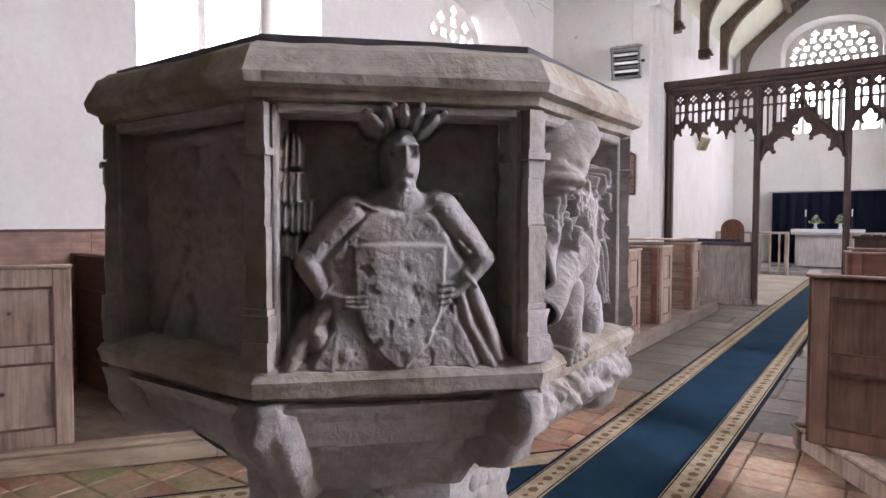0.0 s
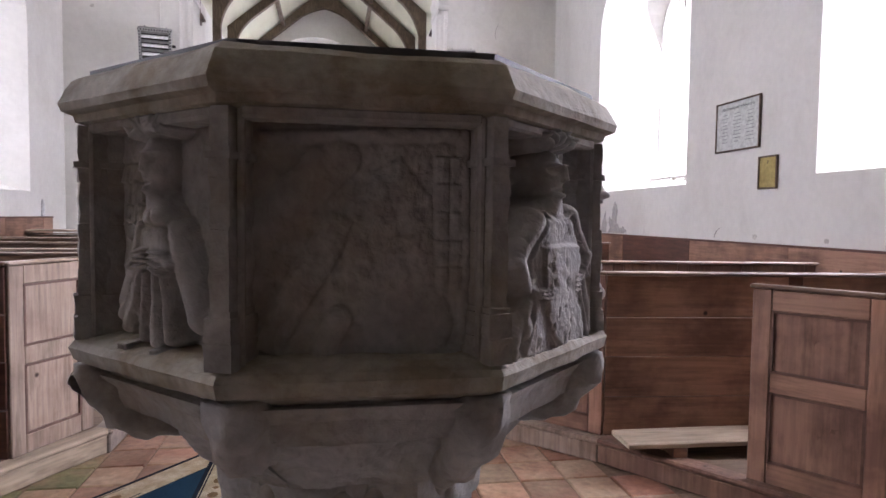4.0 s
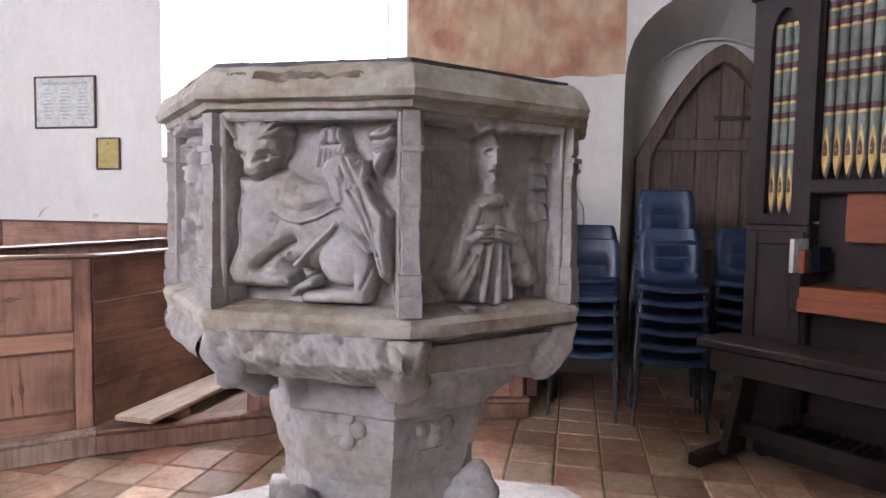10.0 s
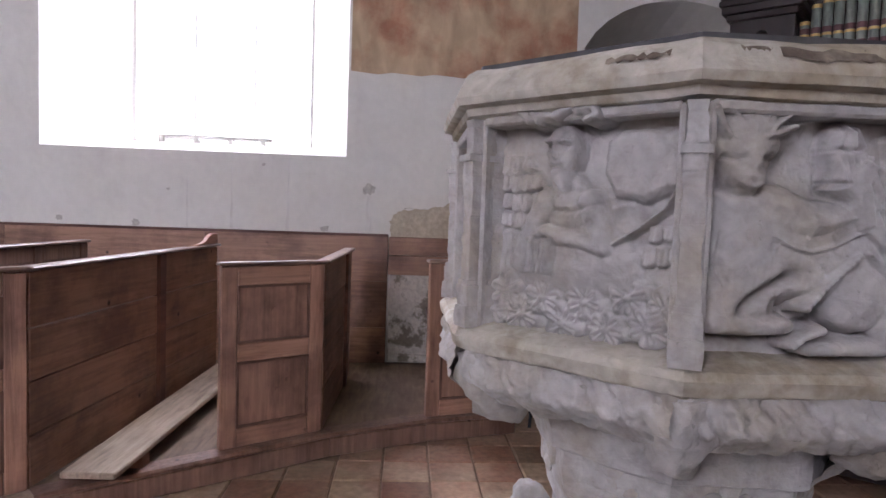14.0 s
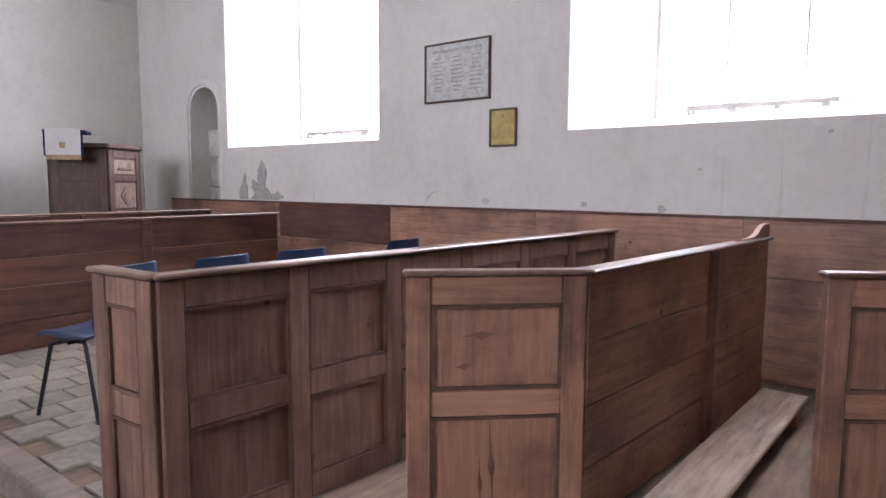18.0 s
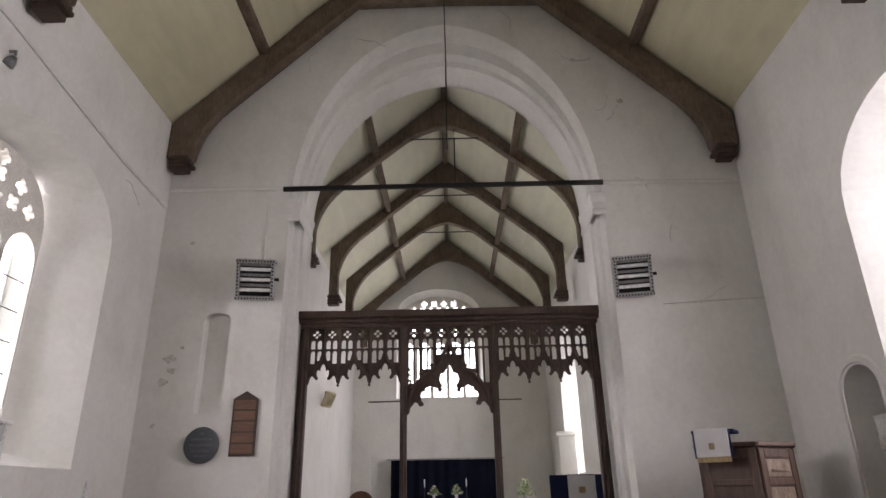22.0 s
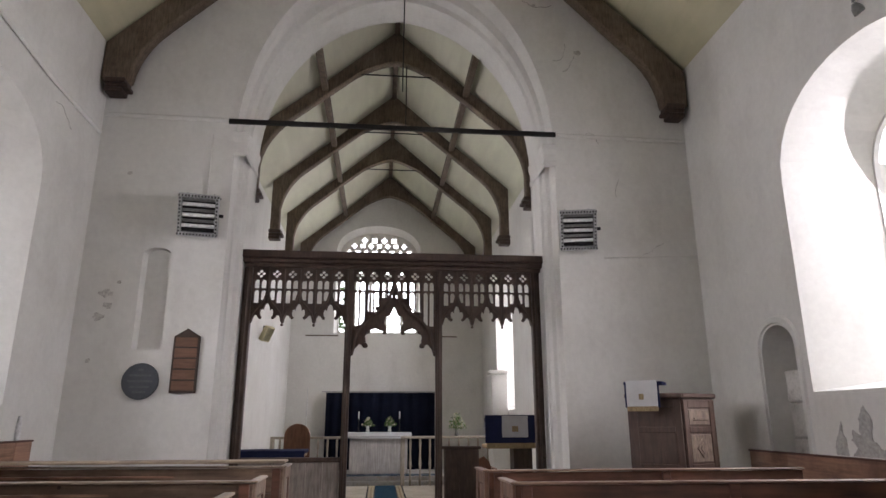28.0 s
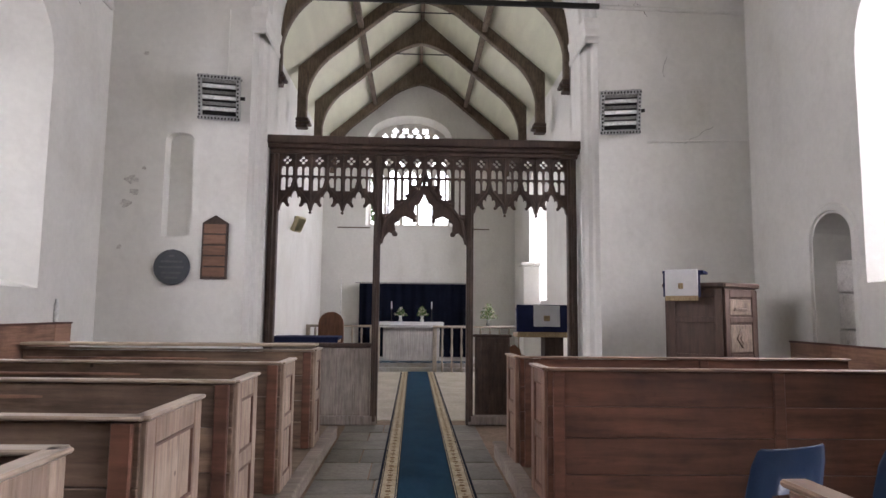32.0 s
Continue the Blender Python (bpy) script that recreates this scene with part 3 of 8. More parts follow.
for k in range(8):
    # buttress pilaster on each corner of the bowl, in stepped blocks
    pos, a = corner(k, FONT_R)
    bm = bmesh.new()
    rnd = random.Random(k)
    turn = Matrix.Translation(pos) @ Matrix.Rotation(-a, 4, "Z")
    prof = []
    z = SILL
    for h, w, out in ((0.036, 0.0205, 0.007), (0.004, 0.0185, 0.003), (0.03, 0.0195, 0.005), (0.008, 0.016, 0.001), (0.105, 0.0155, 0.0), (0.003, 0.0135, -0.003), (0.062, 0.015, -0.001), (0.003, 0.0135, -0.003), (0.022, 0.0155, 0.0), (0.01, 0.019, 0.005), (0.004, 0.0135, -0.003), (0.053, 0.0145, -0.001)):
        w += rnd.uniform(-0.0008, 0.0008)
        d = 0.008 + out + rnd.uniform(-0.0015, 0.0015)
        n = max(1, int(h / 0.012))
        for i in range(n + 1):
            f = i / n
            chip = rnd.uniform(0, 0.0022) if h > 0.02 else 0
            prof.append((w - chip, d - chip, z + h * f - (0.0004 if f == 1 else 0)))
        z += h
    loft(bm, [[turn @ Vector(c) for c in ((-w, -0.06, z), (w, -0.06, z), (w, d, z), (-w, d, z))] for w, d, z in prof])
    rough(bm, 0.003, 30.0, k)
    part("corner_buttress", bm, STONE, font)
    # broken corbel below the corner
    bm = bmesh.new()
    out = pos.normalized()
    low = 1.03 + 0.03 * (k % 3 == 1) - 0.05 * (k == 3)
    tube(bm, [out * 0.445 + Vector((0, 0, 1.16)), out * 0.44 + Vector((0, 0, 1.12)), out * 0.415 + Vector((0, 0, 1.075)), out * 0.37 + Vector((0, 0, (low + 1.07) / 2)), out * 0.33 + Vector((0, 0, low))], [0.044, 0.046, 0.042, 0.034, 0.014], 10)
    dense(bm, 2)
    rough(bm, 0.013, 24.0, 5.0 + k)
    part("carved_corbel", bm, STONE, font, "broken carved corbel under a corner", smooth=True)


# carved panels: a height field of rounded forms
def ell(u, v, cu, cv, ru, rv, h, turn=0.0, power=0.5):
    c, s = math.cos(turn), math.sin(turn)
    du, dv = (u - cu) * c + (v - cv) * s, -(u - cu) * s + (v - cv) * c
    return h * np.clip(1 - (du / ru) ** 2 - (dv / rv) ** 2, 0, None) ** power


def limb(u, v, a, b, ra, rb, h):
    au, av, bu, bv = *a, *b
    lu, lv = bu - au, bv - av
    t = np.clip(((u - au) * lu + (v - av) * lv) / (lu * lu + lv * lv + 1e-9), 0, 1)
    r = ra + (rb - ra) * t
    d2 = ((u - au - lu * t) ** 2 + (v - av - lv * t) ** 2) / r ** 2
    return h * np.clip(1 - d2, 0, None) ** 0.5


def feathers(u, v, cu, cv, ru, rv, h, cols, rows):
    m = (np.abs(u - cu) < ru) & (np.abs(v - cv) < rv)
    uu, vv = (u - cu + ru) / (2 * ru) * cols, (v - cv + rv) / (2 * rv) * rows
    cell = np.clip(1 - np.abs(uu % 1 - 0.5) * 2, 0, 1) ** 0.35 * np.clip(vv % 1 * 2.5, 0, 1) ** 0.5
    return np.where(m, h * (0.25 + 0.75 * cell), 0)


def plate(u, v, pts, h, soft=0.03, power=0.5):
    """A flat form inside an outline, rounded off towards its edge."""
    dist = np.full(u.shape, 9.0)
    hit = np.zeros(u.shape, bool)
    for (ax, ay), (bx, by) in zip(pts, pts[1:] + pts[:1]):
        lx, ly = bx - ax, by - ay
        t = np.clip(((u - ax) * lx + (v - ay) * ly) / (lx * lx + ly * ly + 1e-9), 0, 1)
        dist = np.minimum(dist, np.hypot(u - ax - lx * t, v - ay - ly * t))
        with np.errstate(divide="ignore", invalid="ignore"):
            hit ^= ((ay > v) != (by > v)) & (u < (bx - ax) * (v - ay) / (by - ay if by != ay else 1e-9) + ax)
    return np.where(hit, h * np.clip(dist / soft, 0, 1) ** power, 0)


def face_of(u, v, c, z, ru, rv, h):
    """A worn head: skull, brow, nose, chin, with sockets left between them."""
    skull = ell(u, v, c, z, ru, rv, h * 0.82)
    for dx in (-0.42, 0.42):
        skull = skull - 0.5 * ell(u, v, c + dx * ru, z + 0.12 * rv, ru * 0.28, rv * 0.14, h * 0.4)
    skull = skull - 0.4 * ell(u, v, c, z - 0.5 * rv, ru * 0.45, rv * 0.06, h * 0.4)
    return [skull, limb(u, v, (c, z + 0.25 * rv), (c, z - 0.2 * rv), ru * 0.16, ru * 0.24, h * 1.02), limb(u, v, (c - 0.6 * ru, z + 0.32 * rv), (c + 0.6 * ru, z + 0.32 * rv), ru * 0.17, ru * 0.17, h * 0.92), ell(u, v, c, z - 0.72 * rv, ru * 0.4, rv * 0.2, h * 0.9)]


def line(u, v, pts, ra, rb, h, hb=None):
    """A rounded bar along several points, tapering from ra to rb and from h to hb."""
    n = len(pts) - 1
    out = np.zeros(u.shape)
    for i in range(n):
        s, e = i / n, (i + 1) / n
        top = h if hb is None else h + (hb - h) * (s + e) / 2
        out = np.maximum(out, limb(u, v, pts[i], pts[i + 1], ra + (rb - ra) * s, ra + (rb - ra) * e, top))
    return out


def cut(u, v, pts, width):
    """How near a point lies to an incised line: one on it, falling to nothing."""
    best = np.full(u.shape, 9.0)
    for (ax, ay), (bx, by) in zip(pts, pts[1:]):
        lx, ly = bx - ax, by - ay
        t = np.clip(((u - ax) * lx + (v - ay) * ly) / (lx * lx + ly * ly + 1e-9), 0, 1)
        best = np.minimum(best, np.hypot(u - ax - lx * t, v - ay - ly * t))
    return np.exp(-(best / width) ** 2)


def tier(u, v, xs, half, top, low, h):
    """A row of feathers with rounded lower ends, each split by its quill."""
    out = np.zeros(u.shape)
    for i, x in enumerate(xs):
        end = low + 0.012 * math.sin(5.1 * x + 9 * low + i)
        s = np.clip(np.abs(u - x) / half, 0, 1)
        edge = end + half * 0.8 * (1 - np.sqrt(1 - s * s))
        inside = (np.abs(u - x) < half) & (v < top) & (v > edge)
        t = np.clip((top - v) / (top - low), 0, 1)
        out = np.maximum(out, np.where(inside, h * (0.55 + 0.45 * t) * (1 - s ** 4) ** 0.5 * (1 - 0.25 * np.exp(-(s / 0.16) ** 2)), 0))
    return out


def pile(*forms):
    return np.maximum.reduce(forms)


def angel_with_shield(u, v):
    body = plate(u, v, [(-0.154, 0.576), (-0.066, 0.602), (0.015, 0.584), (0.096, 0.602), (0.169, 0.561), (0.228, 0.449), (0.287, 0.328), (0.228, 0.178), (0.287, 0.088), (0.360, -0.107), (0.375, -0.144), (-0.022, -0.170), (-0.412, -0.144), (-0.390, -0.077), (-0.301, 0.103), (-0.316, 0.238), (-0.324, 0.359), (-0.228, 0.494)], 0.091, 0.07, 0.5)
    chest = ell(u, v, *(0.007, 0.464), 0.2, 0.18, 0.076, 0, 0.4)
    pleats = [line(u, v, [(x * 0.9 + 0.001, 0.52), (x, 0.49), (x * 1.04, 0.435)], 0.011, 0.016, 0.09) for x in (-0.09, -0.048, -0.008, 0.03, 0.07, 0.112)]
    collar = line(u, v, [(-0.151, 0.572), (-0.074, 0.539), (0.007, 0.527), (0.088, 0.545), (0.147, 0.578)], 0.014, 0.014, 0.085)
    neck = limb(u, v, (0.019, 0.644), (0.015, 0.561), 0.052, 0.12, 0.078)
    hair = [ell(u, v, x, z, 0.03, 0.06, 0.092, t) for x, z, t in ((-0.09, 0.9, 0.8), (-0.045, 0.925, 0.35), (0.015, 0.935, 0.05), (0.065, 0.925, -0.3), (0.115, 0.905, -0.75))] + [ell(u, v, x, z, 0.03, 0.024, 0.09) for x, z in ((-0.115, 0.935), (-0.03, 0.965), (0.07, 0.965), (0.15, 0.935))]
    arms = [line(u, v, [(0.157, 0.551), (0.235, 0.449), (0.299, 0.347)], 0.08, 0.06, 0.094), line(u, v, [(0.299, 0.347), (0.246, 0.268), (0.187, 0.211)], 0.06, 0.04, 0.1), line(u, v, [(-0.166, 0.521), (-0.250, 0.434), (-0.319, 0.328)], 0.085, 0.065, 0.088), line(u, v, [(-0.319, 0.328), (-0.269, 0.226), (-0.176, 0.184)], 0.065, 0.04, 0.095)]
    cuffs = [limb(u, v, (0.228, 0.291), (0.269, 0.238), 0.014, 0.012, 0.106), limb(u, v, (-0.284, 0.201), (-0.243, 0.250), 0.014, 0.012, 0.096), limb(u, v, (0.206, 0.419), (0.246, 0.374), 0.012, 0.01, 0.098), limb(u, v, (-0.213, 0.464), (-0.181, 0.411), 0.012, 0.01, 0.086)]
    fingers = [limb(u, v, (0.185 - 0.004 * i, 0.25 - 0.024 * i), (0.135, 0.245 - 0.026 * i), 0.013, 0.011, 0.114) for i in range(4)] + [limb(u, v, (-0.2, 0.2 - 0.016 * i), (-0.125, 0.205 - 0.022 * i), 0.012, 0.01, 0.112) for i in range(3)]
    shield = plate(u, v, [(-0.184, 0.419), (-0.007, 0.425), (0.169, 0.419), (0.165, 0.238), (0.154, 0.133), (0.110, 0.006), (0.025, -0.092), (-0.022, -0.098), (-0.074, -0.050), (-0.140, 0.043), (-0.175, 0.178)], 0.104, 0.016, 0.4) - 0.004 * (GRAIN > 0.5) - 0.004 * cut(u, v, [(-0.037, 0.261), (0.081, 0.193)], 0.02) - 0.006 * cut(u, v, [(0.037, 0.238), (0.051, 0.201)], 0.012)
    knees = [ell(u, v, *(-0.294, 0.043), 0.085, 0.11, 0.096), ell(u, v, *(-0.196, -0.024), 0.08, 0.08, 0.098), ell(u, v, *(-0.122, -0.099), 0.07, 0.055, 0.094), ell(u, v, *(-0.353, -0.077), 0.07, 0.06, 0.086)]
    folds = [line(u, v, pts, 0.04, 0.055, 0.088, 0.094) for pts in ([(0.210, 0.238), (0.243, 0.088), (0.346, -0.107)], [(0.187, 0.148), (0.199, -0.002), (0.279, -0.122)], [(0.147, 0.043), (0.162, -0.062), (0.213, -0.144)], [(0.228, 0.298), (0.301, 0.118), (0.360, -0.062)], [(-0.257, 0.148), (-0.360, -0.002), (-0.404, -0.122)], [(-0.169, 0.118), (-0.228, 0.043), (-0.250, -0.107)])]
    toes = [limb(u, v, ((x * 0.62 - 0.02), -0.085 + 0.05 * (1 - abs(x) * 2)), (x, -0.155), 0.02, 0.026, 0.078 + 0.012 * (i % 2)) for i, x in enumerate((-0.38, -0.3, -0.23, -0.16, -0.1, -0.045, 0.01, 0.07, 0.14, 0.21, 0.29, 0.36))]
    wing = pile(tier(u, v, (-0.46, -0.415, -0.37), 0.026, 0.87, 0.71, 0.045), tier(u, v, (-0.465, -0.42, -0.375), 0.026, 0.7, 0.58, 0.05), tier(u, v, (-0.465, -0.42, -0.375, -0.33), 0.026, 0.585, 0.46, 0.052), tier(u, v, (-0.46, -0.415, -0.375), 0.026, 0.465, 0.34, 0.056), tier(u, v, (-0.455, -0.415), 0.03, 0.345, -0.12, 0.046), tier(u, v, (0.2, 0.245), 0.02, 0.62, 0.55, 0.03))
    wing = np.where(np.hypot((u + 0.415) / 0.075, np.clip(v - 0.79, 0, None) / 0.085) < 1, wing, np.where(v > 0.79, 0, wing))
    return pile(body, chest, collar, neck, shield, wing, *pleats, *hair, *arms, *cuffs, *fingers, *knees, *folds, *toes, *face_of(u, v, *(0.016, 0.756), 0.07, 0.145, 0.1))


def robed_angel(u, v):
    hair = [line(u, v, pts, 0.034, 0.02, 0.074, 0.06) for pts in ([(-0.053, 0.915), (-0.120, 0.890), (-0.173, 0.935), (-0.164, 0.990)], [(-0.063, 0.930), (-0.111, 0.950), (-0.125, 0.985), (-0.087, 1.000)], [(-0.039, 0.935), (-0.053, 0.980), (-0.034, 1.000)], [(-0.019, 0.918), (0.043, 0.940), (0.067, 0.980), (0.029, 0.995)], [(-0.005, 0.905), (0.087, 0.935), (0.135, 0.985), (0.154, 0.950)], [(0.029, 0.918), (0.082, 0.905), (0.125, 0.920)])]
    gown = plate(u, v, [(-0.132, 0.525), (-0.170, 0.345), (-0.182, 0.176), (-0.246, 0.019), (-0.190, -0.012), (-0.106, 0.002), (-0.043, -0.041), (0.033, -0.031), (0.122, -0.041), (0.159, 0.007), (0.154, 0.296), (0.129, 0.525)], 0.044, 0.07, 0.5)
    mantle = blend(plate(u, v, [(-0.124, 0.501), (-0.180, 0.345), (-0.246, 0.224), (-0.306, 0.092), (-0.246, 0.055), (-0.157, 0.104), (-0.119, 0.272)], 0.04, 0.09, 0.5), plate(u, v, [(0.129, 0.501), (0.205, 0.296), (0.273, 0.128), (0.375, 0.055), (0.286, 0.031), (0.165, 0.043), (0.129, 0.272)], 0.034, 0.09, 0.5))
    folds = [line(u, v, pts, a, b, h, h + 0.006) for pts, a, b, h in (([(-0.089, 0.272), (-0.144, 0.128), (-0.215, 0.012)], 0.022, 0.05, 0.05), ([(-0.030, 0.272), (-0.048, 0.128), (-0.068, -0.022)], 0.016, 0.036, 0.054), ([(0.041, 0.296), (0.038, 0.128), (0.033, -0.031)], 0.02, 0.045, 0.055), ([(0.089, 0.272), (0.114, 0.128), (0.134, -0.017)], 0.016, 0.036, 0.052), ([(-0.132, 0.224), (-0.190, 0.128), (-0.251, 0.065)], 0.02, 0.05, 0.05))]
    sleeves = [line(u, v, [(-0.114, 0.477), (-0.165, 0.345), (-0.266, 0.128)], 0.045, 0.075, 0.047), line(u, v, [(0.124, 0.477), (0.180, 0.320), (0.299, 0.092)], 0.045, 0.085, 0.042)]
    cape = blend(plate(u, v, [(-0.089, 0.542), (-0.129, 0.465), (-0.099, 0.436), (0.008, 0.465), (0.071, 0.436), (0.139, 0.477), (0.099, 0.547), (0.008, 0.573)], 0.056, 0.08, 0.5), ell(u, v, *(0.008, 0.525), 0.1, 0.06, 0.06)) - 0.008 * cut(u, v, [(0.020, 0.542), (0.025, 0.460)], 0.008)
    gown = blend(gown, mantle, *folds, *sleeves) - 0.012 * cut(u, v, [(-0.003, 0.284), (-0.008, 0.128), (-0.018, -0.031)], 0.008) - 0.01 * cut(u, v, [(0.063, 0.284), (0.078, 0.128), (0.084, -0.036)], 0.008) - 0.01 * cut(u, v, [(-0.076, 0.248), (-0.099, 0.104), (-0.124, -0.005)], 0.008)
    fingers = [limb(u, v, (-0.17, 0.3), (-0.1, 0.335), 0.036, 0.03, 0.066), limb(u, v, (0.09, 0.34), (0.15, 0.31), 0.032, 0.036, 0.062)] + [limb(u, v, (-0.11 + 0.004 * i, 0.366 - 0.022 * i), (-0.03, 0.376 - 0.024 * i), 0.014, 0.011, 0.076) for i in range(4)] + [limb(u, v, (0.02, 0.37 - 0.024 * i), (0.1, 0.36 - 0.03 * i), 0.014, 0.011, 0.072) for i in range(4)]
    toes = [limb(u, v, (x, -0.06), (x - 0.004, -0.125), 0.012, 0.013, 0.088) for x in (-0.205, -0.188, -0.17, -0.153, 0.068, 0.086, 0.104)]
    low = pile(*[tier(u, v, [-0.4 + 0.062 * i + 0.02 * (j % 2) for i in range(4)], 0.032, 0.78 - 0.1 * j, 0.69 - 0.1 * j, 0.009) for j in range(4)], *[tier(u, v, (0.16, 0.22, 0.28), 0.03, 0.72 - 0.11 * j, 0.62 - 0.11 * j, 0.008) for j in range(3)])
    low = low * (np.hypot((u + 0.3) / 0.2, np.clip(v - 0.62, 0, None) / 0.2) < 1.1)
    side = pile(*[tier(u, v, (0.385, 0.43), 0.026, 0.77 - 0.088 * j, 0.675 - 0.088 * j, 0.024) for j in range(4)], tier(u, v, (0.38, 0.42, 0.455), 0.02, 0.42, -0.06, 0.024))
    return pile(cape, gown, low, side, limb(u, v, (-0.02, 0.62), (0.005, 0.54), 0.045, 0.08, 0.05), *hair, *fingers, *toes, *face_of(u, v, -0.02, 0.76, 0.066, 0.16, 0.074))


def blend(*forms):
    """Forms that run softly into one another."""
    return sum(f.clip(0, None) ** 5 for f in forms) ** 0.2


def winged_ox(u, v):
    head = blend(plate(u, v, [(-0.485, 0.960), (-0.338, 0.977), (-0.184, 0.971), (-0.162, 0.874), (-0.168, 0.789), (-0.228, 0.689), (-0.272, 0.632), (-0.324, 0.615), (-0.371, 0.640), (-0.429, 0.718), (-0.479, 0.789)], 0.06, 0.09, 0.5), ell(u, v, *(-0.321, 0.668), 0.075, 0.075, 0.062), line(u, v, [(-0.326, 0.860), (-0.324, 0.760), (-0.321, 0.675)], 0.085, 0.07, 0.066))
    head = head - 0.014 * cut(u, v, [(-0.419, 0.758), (-0.382, 0.743), (-0.360, 0.749)], 0.011) - 0.014 * cut(u, v, [(-0.282, 0.749), (-0.250, 0.755), (-0.218, 0.749)], 0.011) - 0.012 * cut(u, v, [(-0.371, 0.632), (-0.324, 0.618), (-0.276, 0.635)], 0.009) - 0.008 * cut(u, v, [(-0.338, 0.661), (-0.321, 0.652), (-0.300, 0.661)], 0.008) - 0.012 * cut(u, v, [(-0.301, 0.704), (-0.257, 0.732)], 0.014)
    crest = [line(u, v, pts, 0.018, 0.01, 0.068, 0.06) for pts in ([(-0.316, 0.824), (-0.382, 0.903), (-0.426, 0.938)], [(-0.309, 0.824), (-0.338, 0.903), (-0.324, 0.952)], [(-0.294, 0.824), (-0.279, 0.903), (-0.235, 0.952)], [(-0.279, 0.817), (-0.228, 0.881), (-0.184, 0.917)])]
    ears = [line(u, v, [(-0.485, 0.931), (-0.456, 0.881), (-0.426, 0.832)], 0.03, 0.018, 0.066), line(u, v, [(-0.301, 0.824), (-0.235, 0.846), (-0.165, 0.874)], 0.03, 0.02, 0.07)]
    body = blend(plate(u, v, [(-0.463, 0.632), (-0.368, 0.632), (-0.250, 0.661), (-0.147, 0.661), (-0.044, 0.597), (0.088, 0.604), (0.221, 0.583), (0.294, 0.462), (0.353, 0.334), (0.279, 0.248), (0.029, 0.135), (-0.118, 0.149), (-0.132, 0.049), (-0.441, 0.049), (-0.476, 0.191), (-0.456, 0.447)], 0.046, 0.09, 0.6), ell(u, v, *(-0.324, 0.391), 0.15, 0.2, 0.05, 0, 0.6), line(u, v, [(-0.287, 0.362), (-0.368, 0.220), (-0.426, 0.120)], 0.1, 0.07, 0.054), line(u, v, [(-0.419, 0.085), (-0.279, 0.080), (-0.132, 0.085)], 0.052, 0.045, 0.054))
    body = body - 0.03 * cut(u, v, [(-0.309, 0.149), (-0.221, 0.220), (-0.118, 0.288)], 0.028) - 0.012 * cut(u, v, [(-0.088, 0.277), (-0.118, 0.191), (-0.221, 0.149)], 0.06) - 0.01 * cut(u, v, [(-0.412, 0.447), (-0.426, 0.334), (-0.404, 0.248)], 0.009)
    drape = plate(u, v, [(-0.250, 0.590), (-0.147, 0.654), (-0.015, 0.597), (0.132, 0.597), (0.221, 0.561), (0.213, 0.483), (0.132, 0.455), (0.059, 0.419), (-0.056, 0.382), (-0.162, 0.412), (-0.228, 0.462)], 0.058, 0.09, 0.5)
    hem = line(u, v, [(-0.209, 0.445), (-0.132, 0.402), (-0.056, 0.385), (0.044, 0.412), (0.132, 0.459), (0.215, 0.483)], 0.011, 0.011, 0.058)
    rump = blend(ell(u, v, *(0.188, 0.209), 0.165, 0.165, 0.068, 0.3, 0.55), line(u, v, [(0.309, 0.135), (0.279, 0.007), (-0.015, -0.008)], 0.06, 0.036, 0.058), line(u, v, [(0.015, 0.071), (-0.059, 0.042), (-0.103, 0.007)], 0.03, 0.026, 0.056)) - 0.012 * cut(u, v, [(0.353, 0.220), (0.338, 0.135), (0.297, 0.049)], 0.009)
    tail = pile(line(u, v, [(-0.066, 0.163), (0.029, 0.263), (0.147, 0.376)], 0.026, 0.022, 0.066), line(u, v, [(0.191, 0.383), (0.265, 0.319), (0.338, 0.248)], 0.02, 0.016, 0.066)) * (0.92 + 0.08 * np.abs(np.sin(80 * (u + v))))
    knob = plate(u, v, [(0.003, 0.800), (0.032, 0.888), (0.096, 0.920), (0.162, 0.903), (0.209, 0.800), (0.203, 0.689), (0.044, 0.675)], 0.036, 0.04, 0.5) - 0.01 * cut(u, v, [(0.088, 0.903), (0.082, 0.800)], 0.007) - 0.01 * cut(u, v, [(0.132, 0.903), (0.140, 0.800)], 0.007) - 0.008 * cut(u, v, [(0.003, 0.795), (0.074, 0.806), (0.103, 0.795), (0.140, 0.803), (0.209, 0.795)], 0.007)
    wing = plate(u, v, [(0.029, 0.640), (0.088, 0.739), (0.162, 0.782), (0.243, 0.746), (0.316, 0.640), (0.368, 0.519), (0.438, 0.447), (0.435, 0.334), (0.453, 0.135), (0.426, 0.071), (0.382, 0.106), (0.338, 0.248), (0.265, 0.376), (0.199, 0.419), (0.125, 0.476), (0.088, 0.590)], 0.06, 0.035, 0.5)
    for pts in ([(0.199, 0.718), (0.279, 0.561), (0.338, 0.419), (0.412, 0.135)], [(0.243, 0.704), (0.338, 0.561), (0.434, 0.419)], [(0.221, 0.561), (0.309, 0.419), (0.382, 0.220)], [(0.279, 0.661), (0.368, 0.504)], [(0.176, 0.675), (0.221, 0.576)]):
        wing = wing - 0.015 * cut(u, v, pts, 0.008) * (wing > 0)
    cover = pile(tier(u, v, (0.066, 0.121, 0.176), 0.03, 0.78, 0.665, 0.066), tier(u, v, (0.221, 0.279), 0.03, 0.72, 0.56, 0.068))
    strap = plate(u, v, [(0.121, 0.640), (0.184, 0.647), (0.215, 0.487), (0.140, 0.462)], 0.07, 0.02, 0.4)
